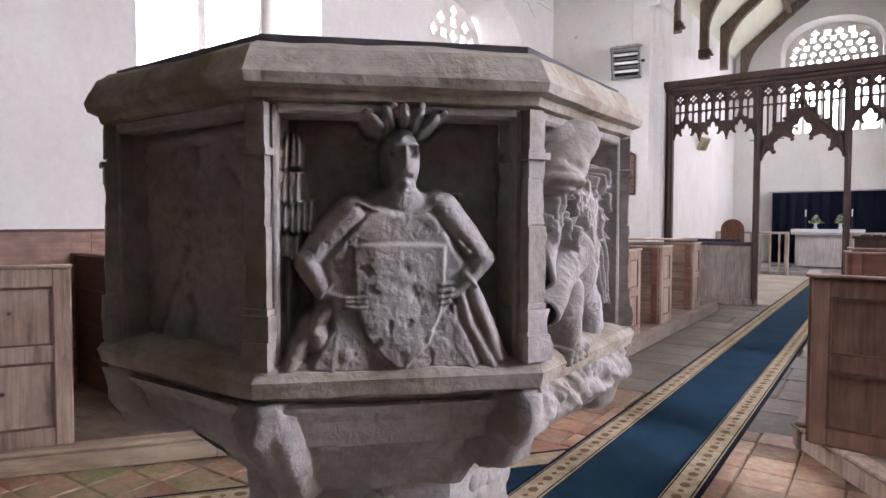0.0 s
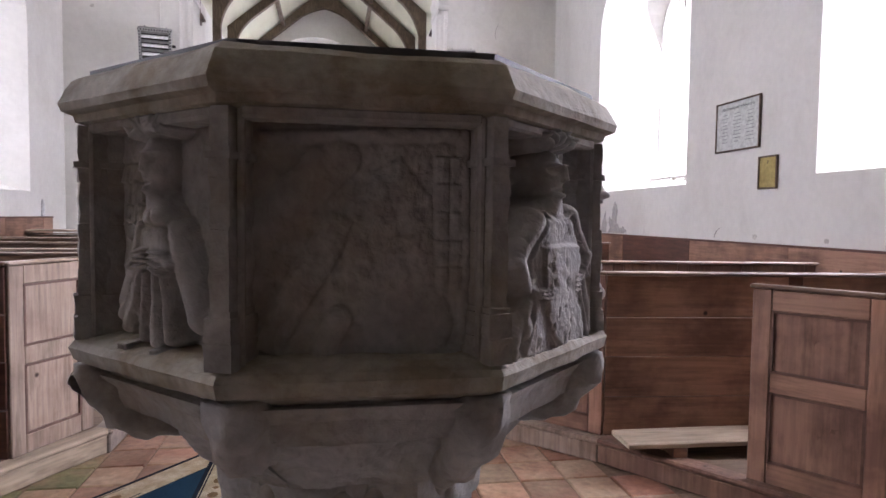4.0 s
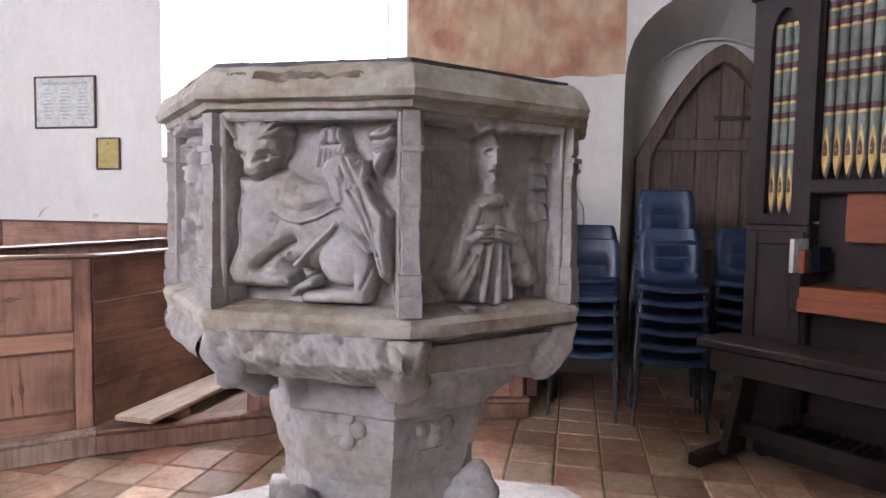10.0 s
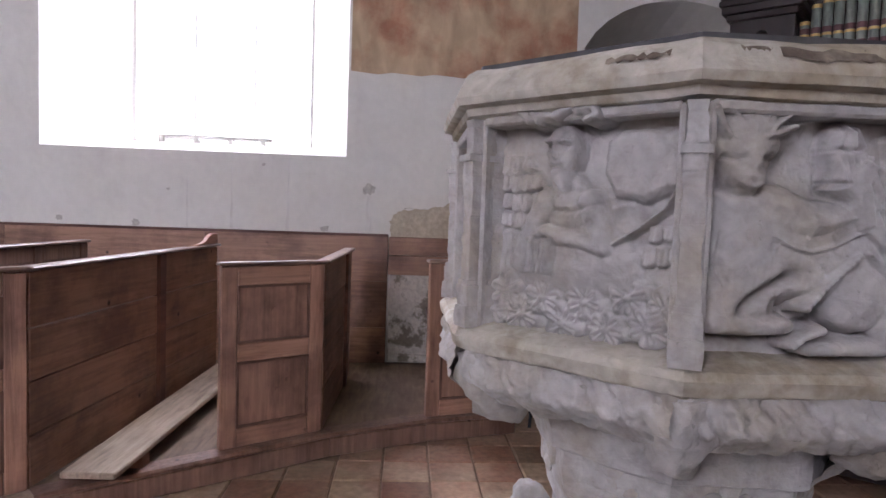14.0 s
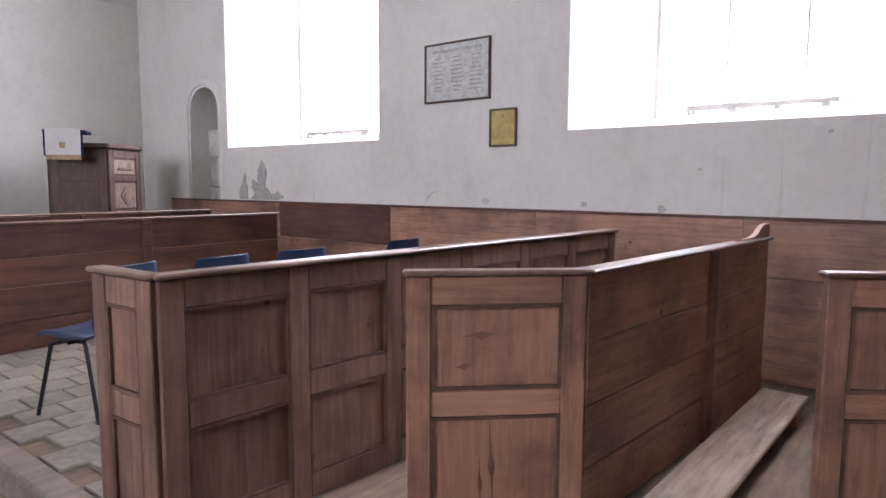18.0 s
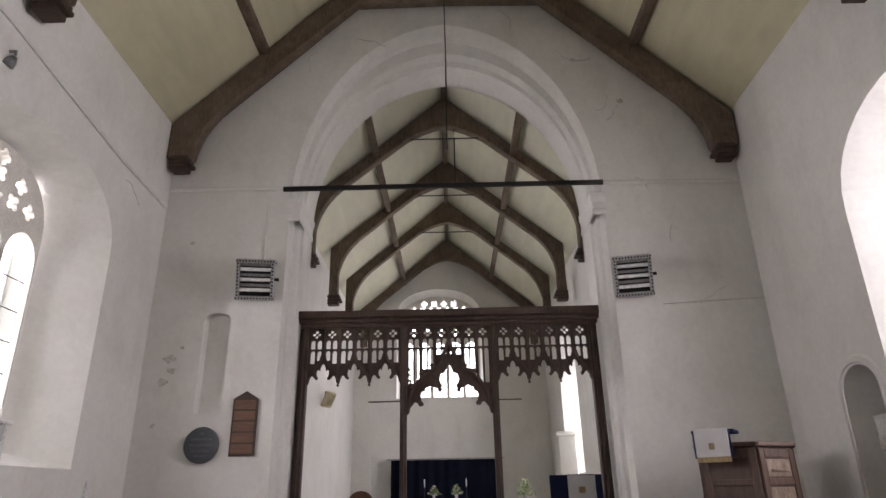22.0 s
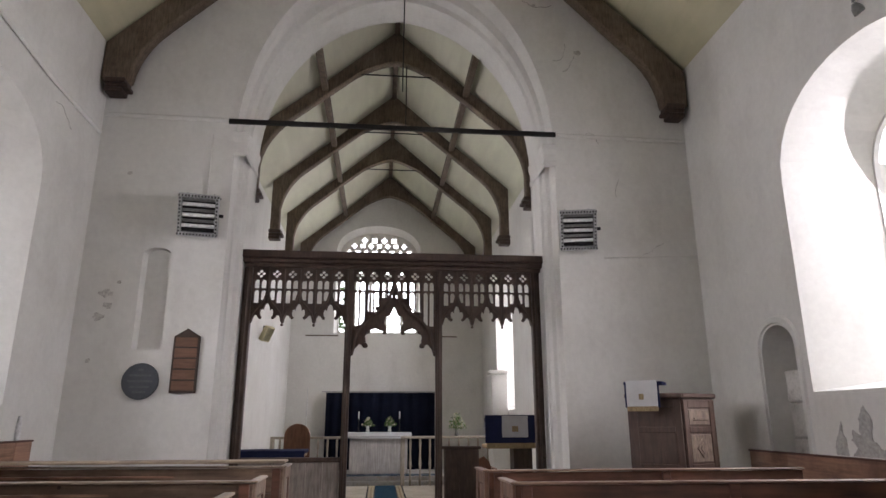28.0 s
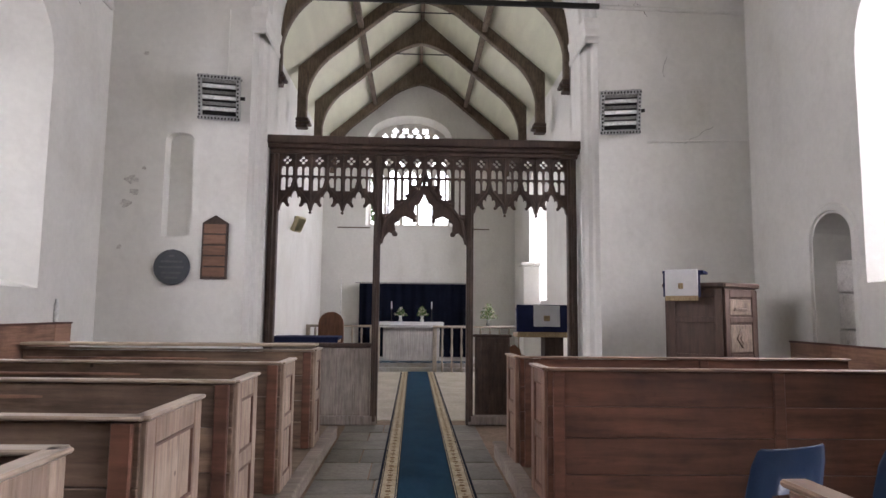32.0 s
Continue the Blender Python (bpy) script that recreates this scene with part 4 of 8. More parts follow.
    plume = plate(u, v, [(0.294, 0.860), (0.382, 0.896), (0.459, 0.917), (0.456, 0.832), (0.426, 0.746), (0.360, 0.632), (0.331, 0.675), (0.321, 0.775)], 0.04, 0.03, 0.5)
    for pts in ([(0.301, 0.853), (0.382, 0.860), (0.459, 0.896)], [(0.316, 0.817), (0.397, 0.824), (0.453, 0.853)], [(0.331, 0.775), (0.368, 0.760), (0.426, 0.789)]):
        plume = plume - 0.012 * cut(u, v, pts, 0.008) * (plume > 0)
    return pile(body, drape, hem, rump, tail, knob, wing, cover, strap, plume, head, *crest, *ears)


def kneeling_figure(u, v):
    rnd = random.Random(4)
    leaves = []
    for cx, cy in ((-0.387, 0.117), (-0.172, 0.103), (0.052, 0.108), (0.267, 0.152), (-0.293, 0.006), (-0.060, -0.008), (0.164, -0.001), (0.370, 0.027), (-0.462, 0.013), (0.436, 0.117)):
        turn = rnd.uniform(-0.5, 0.5)
        for i in range(8):
            a = turn + i * 0.785 + rnd.uniform(-0.15, 0.15)
            r = rnd.uniform(0.06, 0.085)
            leaves.append(limb(u, v, (cx, cy), (cx + r * math.cos(a), cy + r * 0.9 * math.sin(a)), 0.016, 0.038, rnd.uniform(0.014, 0.022)) - 0.007 * cut(u, v, [(cx, cy), (cx + r * math.cos(a), cy + r * 0.9 * math.sin(a))], 0.006))
        leaves.append(ell(u, v, cx, cy, 0.02, 0.02, 0.024))
    hair = [line(u, v, pts, 0.036, 0.026, 0.085, 0.07) for pts in ([(-0.265, 0.985), (-0.219, 0.932), (-0.144, 0.949), (-0.073, 0.943)], [(-0.073, 0.943), (0.006, 0.979), (0.062, 1.030), (0.077, 0.946)], [(0.043, 0.960), (0.108, 0.979), (0.133, 0.935), (0.080, 0.918)], [(-0.200, 0.960), (-0.172, 0.925)])]
    body = plate(u, v, [(-0.140, 0.601), (-0.200, 0.528), (-0.256, 0.389), (-0.368, 0.222), (-0.293, 0.138), (0.305, 0.138), (0.327, 0.333), (0.174, 0.459), (0.121, 0.556), (0.043, 0.617)], 0.027, 0.12)
    arms = [line(u, v, [(-0.148, 0.567), (-0.219, 0.445), (-0.301, 0.264)], 0.07, 0.055, 0.044), line(u, v, [(-0.219, 0.389), (-0.148, 0.428), (-0.084, 0.408)], 0.03, 0.03, 0.052), line(u, v, [(0.065, 0.556), (0.103, 0.459), (0.151, 0.354)], 0.07, 0.045, 0.04), line(u, v, [(-0.092, 0.403), (0.043, 0.389), (0.151, 0.350)], 0.055, 0.035, 0.046)]
    strap = line(u, v, [(0.148, 0.353), (0.286, 0.442), (0.426, 0.542), (0.477, 0.640)], 0.012, 0.007, 0.024)
    cols = [-0.42 + 0.06 * i for i in range(5)]
    wing = pile(*[tier(u, v, cols[:5 - (j == 0)], 0.031, 0.785 - 0.092 * j, 0.7 - 0.092 * j, 0.015) for j in range(4)], tier(u, v, cols[:4], 0.03, 0.41, 0.2, 0.012))
    wing = np.where((v > 0.62) & (u + 0.32 > 0.16 - 0.9 * (v - 0.62)), 0, wing)
    far = pile(plate(u, v, [(0.127, 0.835), (0.193, 0.876), (0.473, 0.883), (0.484, 0.626), (0.323, 0.556), (0.174, 0.584), (0.114, 0.695)], 0.02, 0.04), tier(u, v, (0.36, 0.42, 0.47), 0.028, 0.46, 0.4, 0.012), tier(u, v, (0.34, 0.4, 0.46), 0.03, 0.38, 0.3, 0.012))
    digits = [line(u, v, [(x, 0.38), (x - 0.004, 0.3), (x - 0.012, 0.23)], 0.013, 0.012, 0.06) for x in (-0.2, -0.168, -0.135, -0.105)]
    beard = pile(limb(u, v, (-0.065, 0.681), (-0.039, 0.626), 0.06, 0.03, 0.06), limb(u, v, (-0.060, 0.626), (-0.032, 0.528), 0.09, 0.16, 0.036))
    return pile(body, wing, far, strap, beard, *arms, *digits, *hair, *leaves, *face_of(u, v, *(-0.073, 0.790), 0.085, 0.135, 0.078)) - 0.008 * cut(u, v, [(-0.144, 0.521), (-0.013, 0.517), (0.099, 0.549), (0.249, 0.577)], 0.012)


def winged_beast(u, v):
    rnd = random.Random(8)
    mane = []
    for i in range(46):
        a = rnd.uniform(-0.46, 0.16)
        b = rnd.uniform(0.42, 0.7) if a < 0 else rnd.uniform(0.42, 0.86)
        bend = rnd.uniform(-0.03, 0.03)
        mane.append(line(u, v, [(a, b), (a + bend, b - 0.045), (a - bend * 0.4, b - 0.085)], 0.03, 0.016, rnd.uniform(0.075, 0.1)))
    skull = pile(ell(u, v, *(-0.187, 0.848), 0.2, 0.14, 0.104), line(u, v, [(-0.138, 0.881), (-0.269, 0.776), (-0.367, 0.690)], 0.13, 0.11, 0.13), ell(u, v, *(-0.384, 0.671), 0.13, 0.07, 0.14)) - 0.022 * cut(u, v, [(-0.367, 0.749), (-0.334, 0.742)], 0.03) - 0.022 * cut(u, v, [(-0.187, 0.756), (-0.154, 0.749)], 0.03) - 0.02 * cut(u, v, [(-0.482, 0.657), (-0.351, 0.647)], 0.012)
    legs = [line(u, v, [(-0.400, 0.473), (-0.439, 0.368), (-0.479, 0.263)], 0.1, 0.08, 0.09), line(u, v, [(-0.121, 0.368), (-0.318, 0.236), (-0.472, 0.105)], 0.12, 0.08, 0.104), line(u, v, [(-0.210, 0.197), (-0.243, 0.052), (-0.220, -0.086)], 0.1, 0.08, 0.1), line(u, v, [(0.075, 0.210), (0.184, 0.092), (0.207, -0.040)], 0.11, 0.1, 0.066), limb(u, v, (-0.269, -0.106), (-0.056, -0.086), 0.06, 0.06, 0.09)]
    claws = [limb(u, v, (x, -0.08), (x - 0.03, -0.135), 0.025, 0.02, 0.1) for x in (-0.32, -0.25, -0.18, -0.1)]
    trunk = line(u, v, [(-0.023, 0.578), (0.043, 0.394), (0.010, 0.243)], 0.18, 0.16, 0.084)
    wing = pile(*[tier(u, v, [0.2 + 0.095 * i for i in range(3)], 0.05, 0.81 - 0.105 * j, 0.7 - 0.105 * j, 0.05) for j in range(4)], *[line(u, v, [(0.2 + 0.07 * i, 0.4), (0.33 + 0.045 * i, 0.07)], 0.03, 0.028, 0.05) for i in range(3)])
    return pile(skull, trunk, wing, *legs, *claws, *mane)


def worn_panel(u, v):
    wing = plate(u, v, [(-0.06, 0.1), (0.3, -0.04), (0.36, 0.3), (0.3, 0.62), (0.16, 0.8), (0.02, 0.72), (-0.1, 0.5)], 0.03, 0.1, 0.6) * (0.75 + 0.25 * np.abs(np.sin(u * 22 + v * 6)))
    return pile(wing, plate(u, v, [(-0.46, -0.02), (-0.36, -0.06), (-0.1, 0.36), (-0.02, 0.52), (-0.14, 0.56), (-0.3, 0.32)], 0.04, 0.06), limb(u, v, (-0.28, 0.62), (-0.1, 0.78), 0.1, 0.09, 0.036), ell(u, v, -0.2, 0.74, 0.08, 0.09, 0.044), ell(u, v, 0.2, 0.08, 0.2, 0.18, 0.04), limb(u, v, (-0.1, 0.1), (-0.2, -0.1), 0.06, 0.05, 0.036),
            feathers(u, v, 0.38, 0.5, 0.07, 0.3, 0.024, 2, 5), limb(u, v, (-0.42, 0.86), (0.4, 0.9), 0.03, 0.03, 0.024), limb(u, v, (0.44, 0.9), (0.46, 0.0), 0.03, 0.03, 0.022), limb(u, v, (0.28, -0.06), (0.42, -0.1), 0.05, 0.05, 0.03))


HALF = FONT_R * math.sin(OCT)
NU, NV = 168, 176
u0 = np.linspace(-0.5, 0.5, NU)
v0 = np.linspace(-0.16, 0.97, NV)
GU, GV = np.meshgrid(u0, v0, indexing="ij")
GRAIN = np.array([[noise.fractal(Vector((a * 14, b * 14, 0.3)), 0.8, 2.1, 5) for b in v0] for a in u0])
WEAR = np.array([[noise.noise(Vector((a * 5 + 7, b * 5, 1.7))) for b in v0] for a in u0])
# compass: k counts from east through south; faces: 0 east, 1 south-east, 2 south, 3 south-west, 4 west, 5 north-west, 6 north, 7 north-east
PANELS = {0: worn_panel, 1: robed_angel, 2: winged_beast, 3: angel_with_shield, 4: worn_panel, 5: robed_angel, 6: winged_ox, 7: kneeling_figure}
for k in range(8):
    h = PANELS[k](GU / 1.14, GV) if k == 3 else PANELS[k](GU, GV)
    if PANELS[k] is worn_panel:
        h = 0.32 * h
    wide = h
    for _ in range(14):
        wide = (2 * wide + np.roll(wide, 1, 0) + np.roll(wide, -1, 0) + np.roll(wide, 1, 1) + np.roll(wide, -1, 1)) / 6
    h = np.clip(h + (0.25 if k < 6 else 0.6) * (h - wide), -0.006, None)
    h = (5 * h + np.roll(h, 1, 0) + np.roll(h, -1, 0) + np.roll(h, 1, 1) + np.roll(h, -1, 1)) / 9
    h = h * (0.95 + 0.1 * WEAR) + 0.0022 * GRAIN + 0.0015 * WEAR - 0.003 * (np.abs(GRAIN) > 0.62) * (h > 0.02)
    back, flat, lift = (0.07, 0.05, 0.42) if k == 3 else ((0.07, 0.05, 0.5) if k == 2 else ((0.05, 0.05, 0.12) if k in (1, 5, 6) else ((0.046, 0.06, 0.05) if k == 7 else (0.044, 0.03, 0.14))))
    h = flat * np.tanh(h / flat) + lift * h
    verts = [(float(a) * 2 * (HALF - 0.021), back - float(h[i, j]), SILL + 0.026 + float(b) * 0.327) for i, a in enumerate(u0) for j, b in enumerate(v0)]
    faces = [(i * NV + j, (i + 1) * NV + j, (i + 1) * NV + j + 1, i * NV + j + 1) for i in range(NU - 1) for j in range(NV - 1)]
    names = {winged_ox: "weathered carving of a winged ox", winged_beast: "weathered carving of a winged lion", angel_with_shield: "weathered carving of a winged figure holding a shield",
             robed_angel: "weathered carving of a robed winged figure", kneeling_figure: "weathered carving of a winged figure above leaves", worn_panel: "much worn carving, forms barely readable"}
    me = bpy.data.meshes.new("carved_panel")
    me.from_pydata(verts, [], faces)
    me.polygons.foreach_set("use_smooth", [True] * len(faces))
    me.materials.append(STONE)
    ob = new("carved_panel", me)
    ob.parent = font
    ob["label"] = names[PANELS[k]]
    ob.matrix_local = face_frame(k)
    # inner frame of the panel
    bm = bmesh.new()
    for s in (-1, 1):
        box(bm, s * (HALF - 0.0215) - 0.005, s * (HALF - 0.0215) + 0.005, 0.002, 0.06, SILL + 0.002, HEAD, 0.003)
    box(bm, -HALF + 0.022, HALF - 0.022, 0.0, 0.06, HEAD - 0.013, HEAD + 0.004, 0.004)
    rough(bm, 0.003, 25.0, k)
    ob = part("panel_frame", bm, STONE, font)
    ob.matrix_local = face_frame(k)
    # leaves carved along the band below the panel, and a rosette lower down
    bm = bmesh.new()
    rows = []
    for i in range(121):
        uu = (i / 120 - 0.5) * 2
        row = []
        for jz in range(27):
            zz = jz / 26
            lobe = abs(math.sin(uu * 9.4 + 2.4 * zz + k)) ** 0.6 * abs(math.cos(zz * 5.0 + 1.2 * math.sin(uu * 7 + k))) ** 0.5
            if k in (3, 4, 5):
                fold = 0.012 * math.sin(uu * 5 - zz * 6 + k) + 0.012 * noise.fractal(Vector((uu * 3 + 4 * zz + 9 * k, zz * 2.5, 0.5)), 0.8, 2.1, 5)
                row.append(bm.verts.new((uu * (HALF - 0.004) * (1 - 0.36 * (1 - zz)), 0.004 + 0.165 * (1 - zz) ** 1.15 - fold * math.sin(math.pi * min(zz + 0.15, 1.0)), 0.965 + zz * 0.202)))
                continue
            stroke = abs(math.sin(uu * 7 + (3.4 if math.sin(uu * 4.2 + k) > 0 else -3.4) * zz + 1.5 * noise.noise(Vector((uu * 3, zz * 2, k))))) ** 0.5
            carve = 0.006 * lobe + 0.009 * stroke + 0.011 * noise.fractal(Vector((uu * 8 + 3 * zz + 9 * k, zz * 2.6, 0.5)), 0.9, 2.1, 5) + 0.012 * noise.noise(Vector((uu * 2.2 + 5 * k, zz, 3.0)))
            swell = 0.012 * math.sin(zz * math.pi) - 0.09 * max(0.0, 0.4 - zz)
            row.append(bm.verts.new((uu * (HALF - 0.004), 0.006 - carve - swell, 1.075 + zz * 0.092)))
        rows.append(row)
    for ra, rb in zip(rows, rows[1:]):
        for q in range(26):
            bm.faces.new((ra[q], rb[q], rb[q + 1], ra[q + 1]))
    ob = part("leaf_band", bm, STONE, font, "broken folds under the bowl" if k in (3, 4, 5) else "broken band of carved leaves", smooth=True)
    ob.matrix_local = face_frame(k)
    bm = bmesh.new()
    for dx, dz in ((0, 0.026), (0.026, 0), (0, -0.026), (-0.026, 0), (0, 0)):
        bmesh.ops.create_icosphere(bm, subdivisions=2, radius=1, matrix=Matrix.Translation((dx, AF - 0.242, 0.925 + dz)) @ Matrix.Diagonal((0.02, 0.008, 0.02, 1)))
    rough(bm, 0.006, 40.0, k)
    ob = part("rosette", bm, STONE, font, "worn square rosette", smooth=True)
    ob.matrix_local = face_frame(k)
    # figure standing against the stem: a seated beast or a buttress in turn
    a = k * math.pi / 4 + OCT
    bm = bmesh.new()
    if k % 2 == 0:
        for cx, cz, rx, rz in ((0.0, 0.44, 0.07, 0.13), (0.02, 0.62, 0.06, 0.08), (0.03, 0.74, 0.055, 0.06), (0.05, 0.36, 0.06, 0.07)):
            bmesh.ops.create_icosphere(bm, subdivisions=3, radius=1, matrix=Matrix.Translation((0, 0.235 + cx, cz)) @ Matrix.Diagonal((rx, rx, rz, 1)))
        for s in (-1, 1):
            tube(bm, [(s * 0.035, 0.285, 0.6), (s * 0.04, 0.31, 0.42), (s * 0.04, 0.32, 0.3)], 0.024, 7)
        rough(bm, 0.03, 16.0, k)
    else:
        box(bm, -0.028, 0.028, 0.18, 0.262, 0.26, 0.74, 0.006)
        box(bm, -0.034, 0.034, 0.18, 0.285, 0.26, 0.42, 0.006)
        rough(dense(bm, 3), 0.01, 14.0, k)
    ob = part("seated_beast" if k % 2 == 0 else "stem_buttress", bm, STONE, font, "battered seated beast carved against the stem" if k % 2 == 0 else "", smooth=k % 2 == 0)
    ob.matrix_local = Matrix.Rotation(-a, 4, "Z")
# dark weathering on the slope of the rim
DARK_STAIN = material("dark_weathered_stone", (0.13, 0.1, 0.075), 0.95, second=(0.26, 0.22, 0.17), mix_scale=14, mix_low=0.45, mix_high=0.65, grain_scale=(60, 60, 60), grain_amount=0.3, bump=0.6)
for k, spans in ((6, ((-0.09, 0.1, 0.35, 1.0), (0.1, 0.16, 0.6, 1.0), (-0.14, -0.1, 0.7, 1.0))), (7, ((0.06, 0.15, 0.55, 0.95),))):
    rnd = random.Random(k)
    for a, b, lo, hi in spans:
        bm = bmesh.new()
        n = 14
        edge = [(a + (b - a) * i / n, lo + 0.25 * rnd.random()) for i in range(n + 1)] + [(a + (b - a) * i / n, hi - 0.2 * rnd.random()) for i in range(n, -1, -1)]
        bm.faces.new([bm.verts.new((x, -0.0345 + 0.0215 * f, HEAD + 0.033 + (RIM - HEAD - 0.047) * f)) for x, f in edge])
        ob = part("rim_stain", bm, DARK_STAIN, font, "dark weathered streak on the rim")
        ob.matrix_local = face_frame(k)
bm = octagon_bm([(1.05, -0.01), (1.055, 0.27), (1.04, 0.288), (0.3, 0.29)])
rough(dense(bm, 6), 0.006, 5.0)
tagged(part("font_step", bm, STONE_WHITE), "pale whitened octagonal stone step under the font", "step", kind="")

# ---- pews ----
PEW = 1.10


def framed_panel(parent, length, z0, z1, thick=0.04, columns=1, mid=0.52, x0=0.0, upright=None, level=None):
    """Joined stiles, rails and sunk panels along local x."""
    st = 0.085
    xs = [x0 + i * (length - st) / columns for i in range(columns + 1)]
    for x in xs:
        box_part("stile", (x, x + st, -thick / 2, thick / 2, z0, z1), upright or PINE_V, parent, 0.005)
    for a, b in zip(xs, xs[1:]):
        zm = z0 + (z1 - z0) * mid
        for za, zb in ((z0, z0 + 0.1), (zm - 0.045, zm + 0.05), (z1 - 0.1, z1)):
            box_part("rail", (a + st + 0.001, b - 0.001, -thick / 2 + 0.002, thick / 2 - 0.002, za, zb), level or PINE_H, parent, 0.005)
        for za, zb in ((z0 + 0.1, zm - 0.045), (zm + 0.05, z1 - 0.1)):
            box_part("sunk_panel", (a + st, b, -thick / 2 + 0.014, thick / 2 - 0.014, za, zb), upright or PINE_V, parent, 0.0)
            bm = bmesh.new()
            for s in (-1, 1):
                y = s * (thick / 2 - 0.008)
                for d in ((a + st, a + st + 0.012, za, zb), (b - 0.012, b, za, zb), (a + st, b, za, za + 0.012), (a + st, b, zb - 0.012, zb)):
                    box(bm, d[0], d[1], y - 0.006, y + 0.006, d[2], d[3])
            part("bead_moulding", bm, BEAD, parent)


def capping(parent, length, z, width=0.07, mat=None):
    box_part("capping", (-0.012, length + 0.012, -width / 2, width / 2, z + 0.003, z + 0.021), mat or CAP_WORN, parent, 0.006)


def along(p, q, z=0.0):
    """A frame at p with local x towards q."""
    d = Vector((q[0] - p[0], q[1] - p[1], 0))
    return Matrix.Translation((p[0], p[1], z)) @ Matrix.Rotation(math.atan2(d.y, d.x), 4, "Z"), d.length


def pew_end(p, q, z0, label, top=PEW, group="pew ends", wood=None):
    m, n = along(p, q)
    ob = thing("pew_end", m, label, "pew end", group)
    pale = wood or (PINE_BLEACH if group.startswith("north") else None)
    framed_panel(ob, n, z0, top - 0.022, upright=pale, level=pale)
    capping(ob, n, top - 0.022, mat=CAP_PALE if pale is PINE_BLEACH else CAP_WORN)
    return ob


def boarded(p, q, z0, label, top=PEW, posts=(), rows=4, name="pew_partition", mat=None, cap=None, thick=0.03):
    """A partition of level boards with posts and a capping."""
    m, n = along(p, q)
    ob = thing(name, m, label, "partition", "pew partitions")
    h = (top - 0.022 - z0) / rows
    rnd = random.Random(int(n * 100))
    cuts = [0.0] + sorted(rnd.uniform(-0.02, 0.02) + h * i for i in range(1, rows)) + [top - 0.022 - z0]
    for a, b in zip(cuts, cuts[1:]):
        box_part("board", (0, n, -thick / 2 + rnd.uniform(-0.002, 0.002), thick / 2 + rnd.uniform(-0.002, 0.002), z0 + a + 0.003, z0 + b - 0.003), mat or PINE_BROWN, ob, 0.003)
    for x in posts:
        box_part("post", (x - 0.04, x + 0.04, -thick / 2 - 0.02, thick / 2 + 0.02, z0, top - 0.024), PINE_BROWN, ob, 0.006)
    capping(ob, n, top - 0.022, 0.08, cap or CAP_WORN)
    return ob


def beam(name, p, q, z0, z1, thick, mat, label, category="plinth", kind=""):
    m, n = along(p, q)
    ob = thing(name, m, label, category, "", kind)
    part("face_board", rough(dense(box(bmesh.new(), 0, n, -thick / 2, thick / 2, z0, z1 - 0.03, 0.008), 3), 0.004, 4.0), mat, ob)
    part("top_board", rough(dense(box(bmesh.new(), -0.004, n + 0.004, -thick / 2 - 0.012, thick / 2 + 0.012, z1 - 0.0295, z1, 0.01), 3), 0.004, 5.0), mat, ob)
    return ob


PL = 0.14     # raised pew floor
A_C, A_W = (0.5, 3.14), (0.48, 3.5)
B_L, B_R = (1.09, 2.59), (1.52, 2.13)
C_L, C_R = (1.98, 1.46), (2.3, 0.99)
D_L, D_R = (2.56, 0.39), (2.72, -0.14)
# south side, west of the open square
pew_end(B_L, B_R, PL, "panelled pine pew end with a dark knot, on a timber plinth")
pew_end(C_L, C_R, PL, "panelled pine pew end with a round knot, on a timber plinth")
pew_end(D_L, D_R, PL, "panelled pine pew end beside stacked chairs, on a timber plinth")
FIGURE = material("dark_knot_figure", (0.115, 0.055, 0.036), 0.6, second=(0.17, 0.088, 0.058), mix_scale=20, bump=0.2)


def figured(ob, x, z, w, h, turn=0.0):
    """A dark knot with drawn-out grain, let into a panel's face on both sides."""
    rnd = random.Random(int(1000 * (x + z)))
    pts = [(math.cos(a) * (0.25 + 0.75 * abs(math.cos(a)) ** 3) * w * rnd.uniform(0.85, 1.15), math.sin(a) * h * (0.25 + 0.85 * abs(math.sin(a)) ** 3) * rnd.uniform(0.8, 1.2)) for a in [2 * math.pi * k / 26 for k in range(26)]]
    c, s = math.cos(turn), math.sin(turn)
    bm = bmesh.new()
    for y in (-0.0068, 0.0068):
        bm.faces.new([bm.verts.new((x + u * c - v * s, y, z + u * s + v * c)) for u, v in pts])
    part("knot", bm, FIGURE, ob, "dark knot in the pine")


ends = [o for o in bpy.data.objects if o.name.startswith("pew_end") and o.parent is None]
for o, marks in zip(ends, (((0.26, 0.87, 0.065, 0.016, 0.05), (0.2, 0.76, 0.035, 0.012, 0.1), (0.3, 0.4, 0.17, 0.012, 1.62), (0.26, 0.33, 0.13, 0.008, 1.6)),
                           ((0.27, 0.86, 0.024, 0.022, 0.0), (0.3, 0.42, 0.016, 0.013, 0.0), (0.36, 0.46, 0.03, 0.011, 0.6)),
                           ((0.33, 0.86, 0.02, 0.018, 0.0), (0.22, 0.8, 0.05, 0.006, -0.2)))):
    for mark in marks:
        figured(o, *mark)
boarded(B_R, (3.5, 1.93), PL, "pine board pew back with a scrolled end against the wall", posts=(1.13,), rows=4, mat=PINE_H)
m, n = along(B_R, (3.5, 1.93))
scroll = thing("scrolled_end", m, "scrolled pine end piece on a pew back by the wall", "pew part")
bm = bmesh.new()
sheet(bm, [[(n - 0.5, PEW), (n, PEW), (n, PEW + 0.075), (n - 0.1, PEW + 0.075), (n - 0.15, PEW + 0.06), (n - 0.2, PEW + 0.03), (n - 0.27, PEW + 0.014)]], 0.03, ON_Y, 0.004)
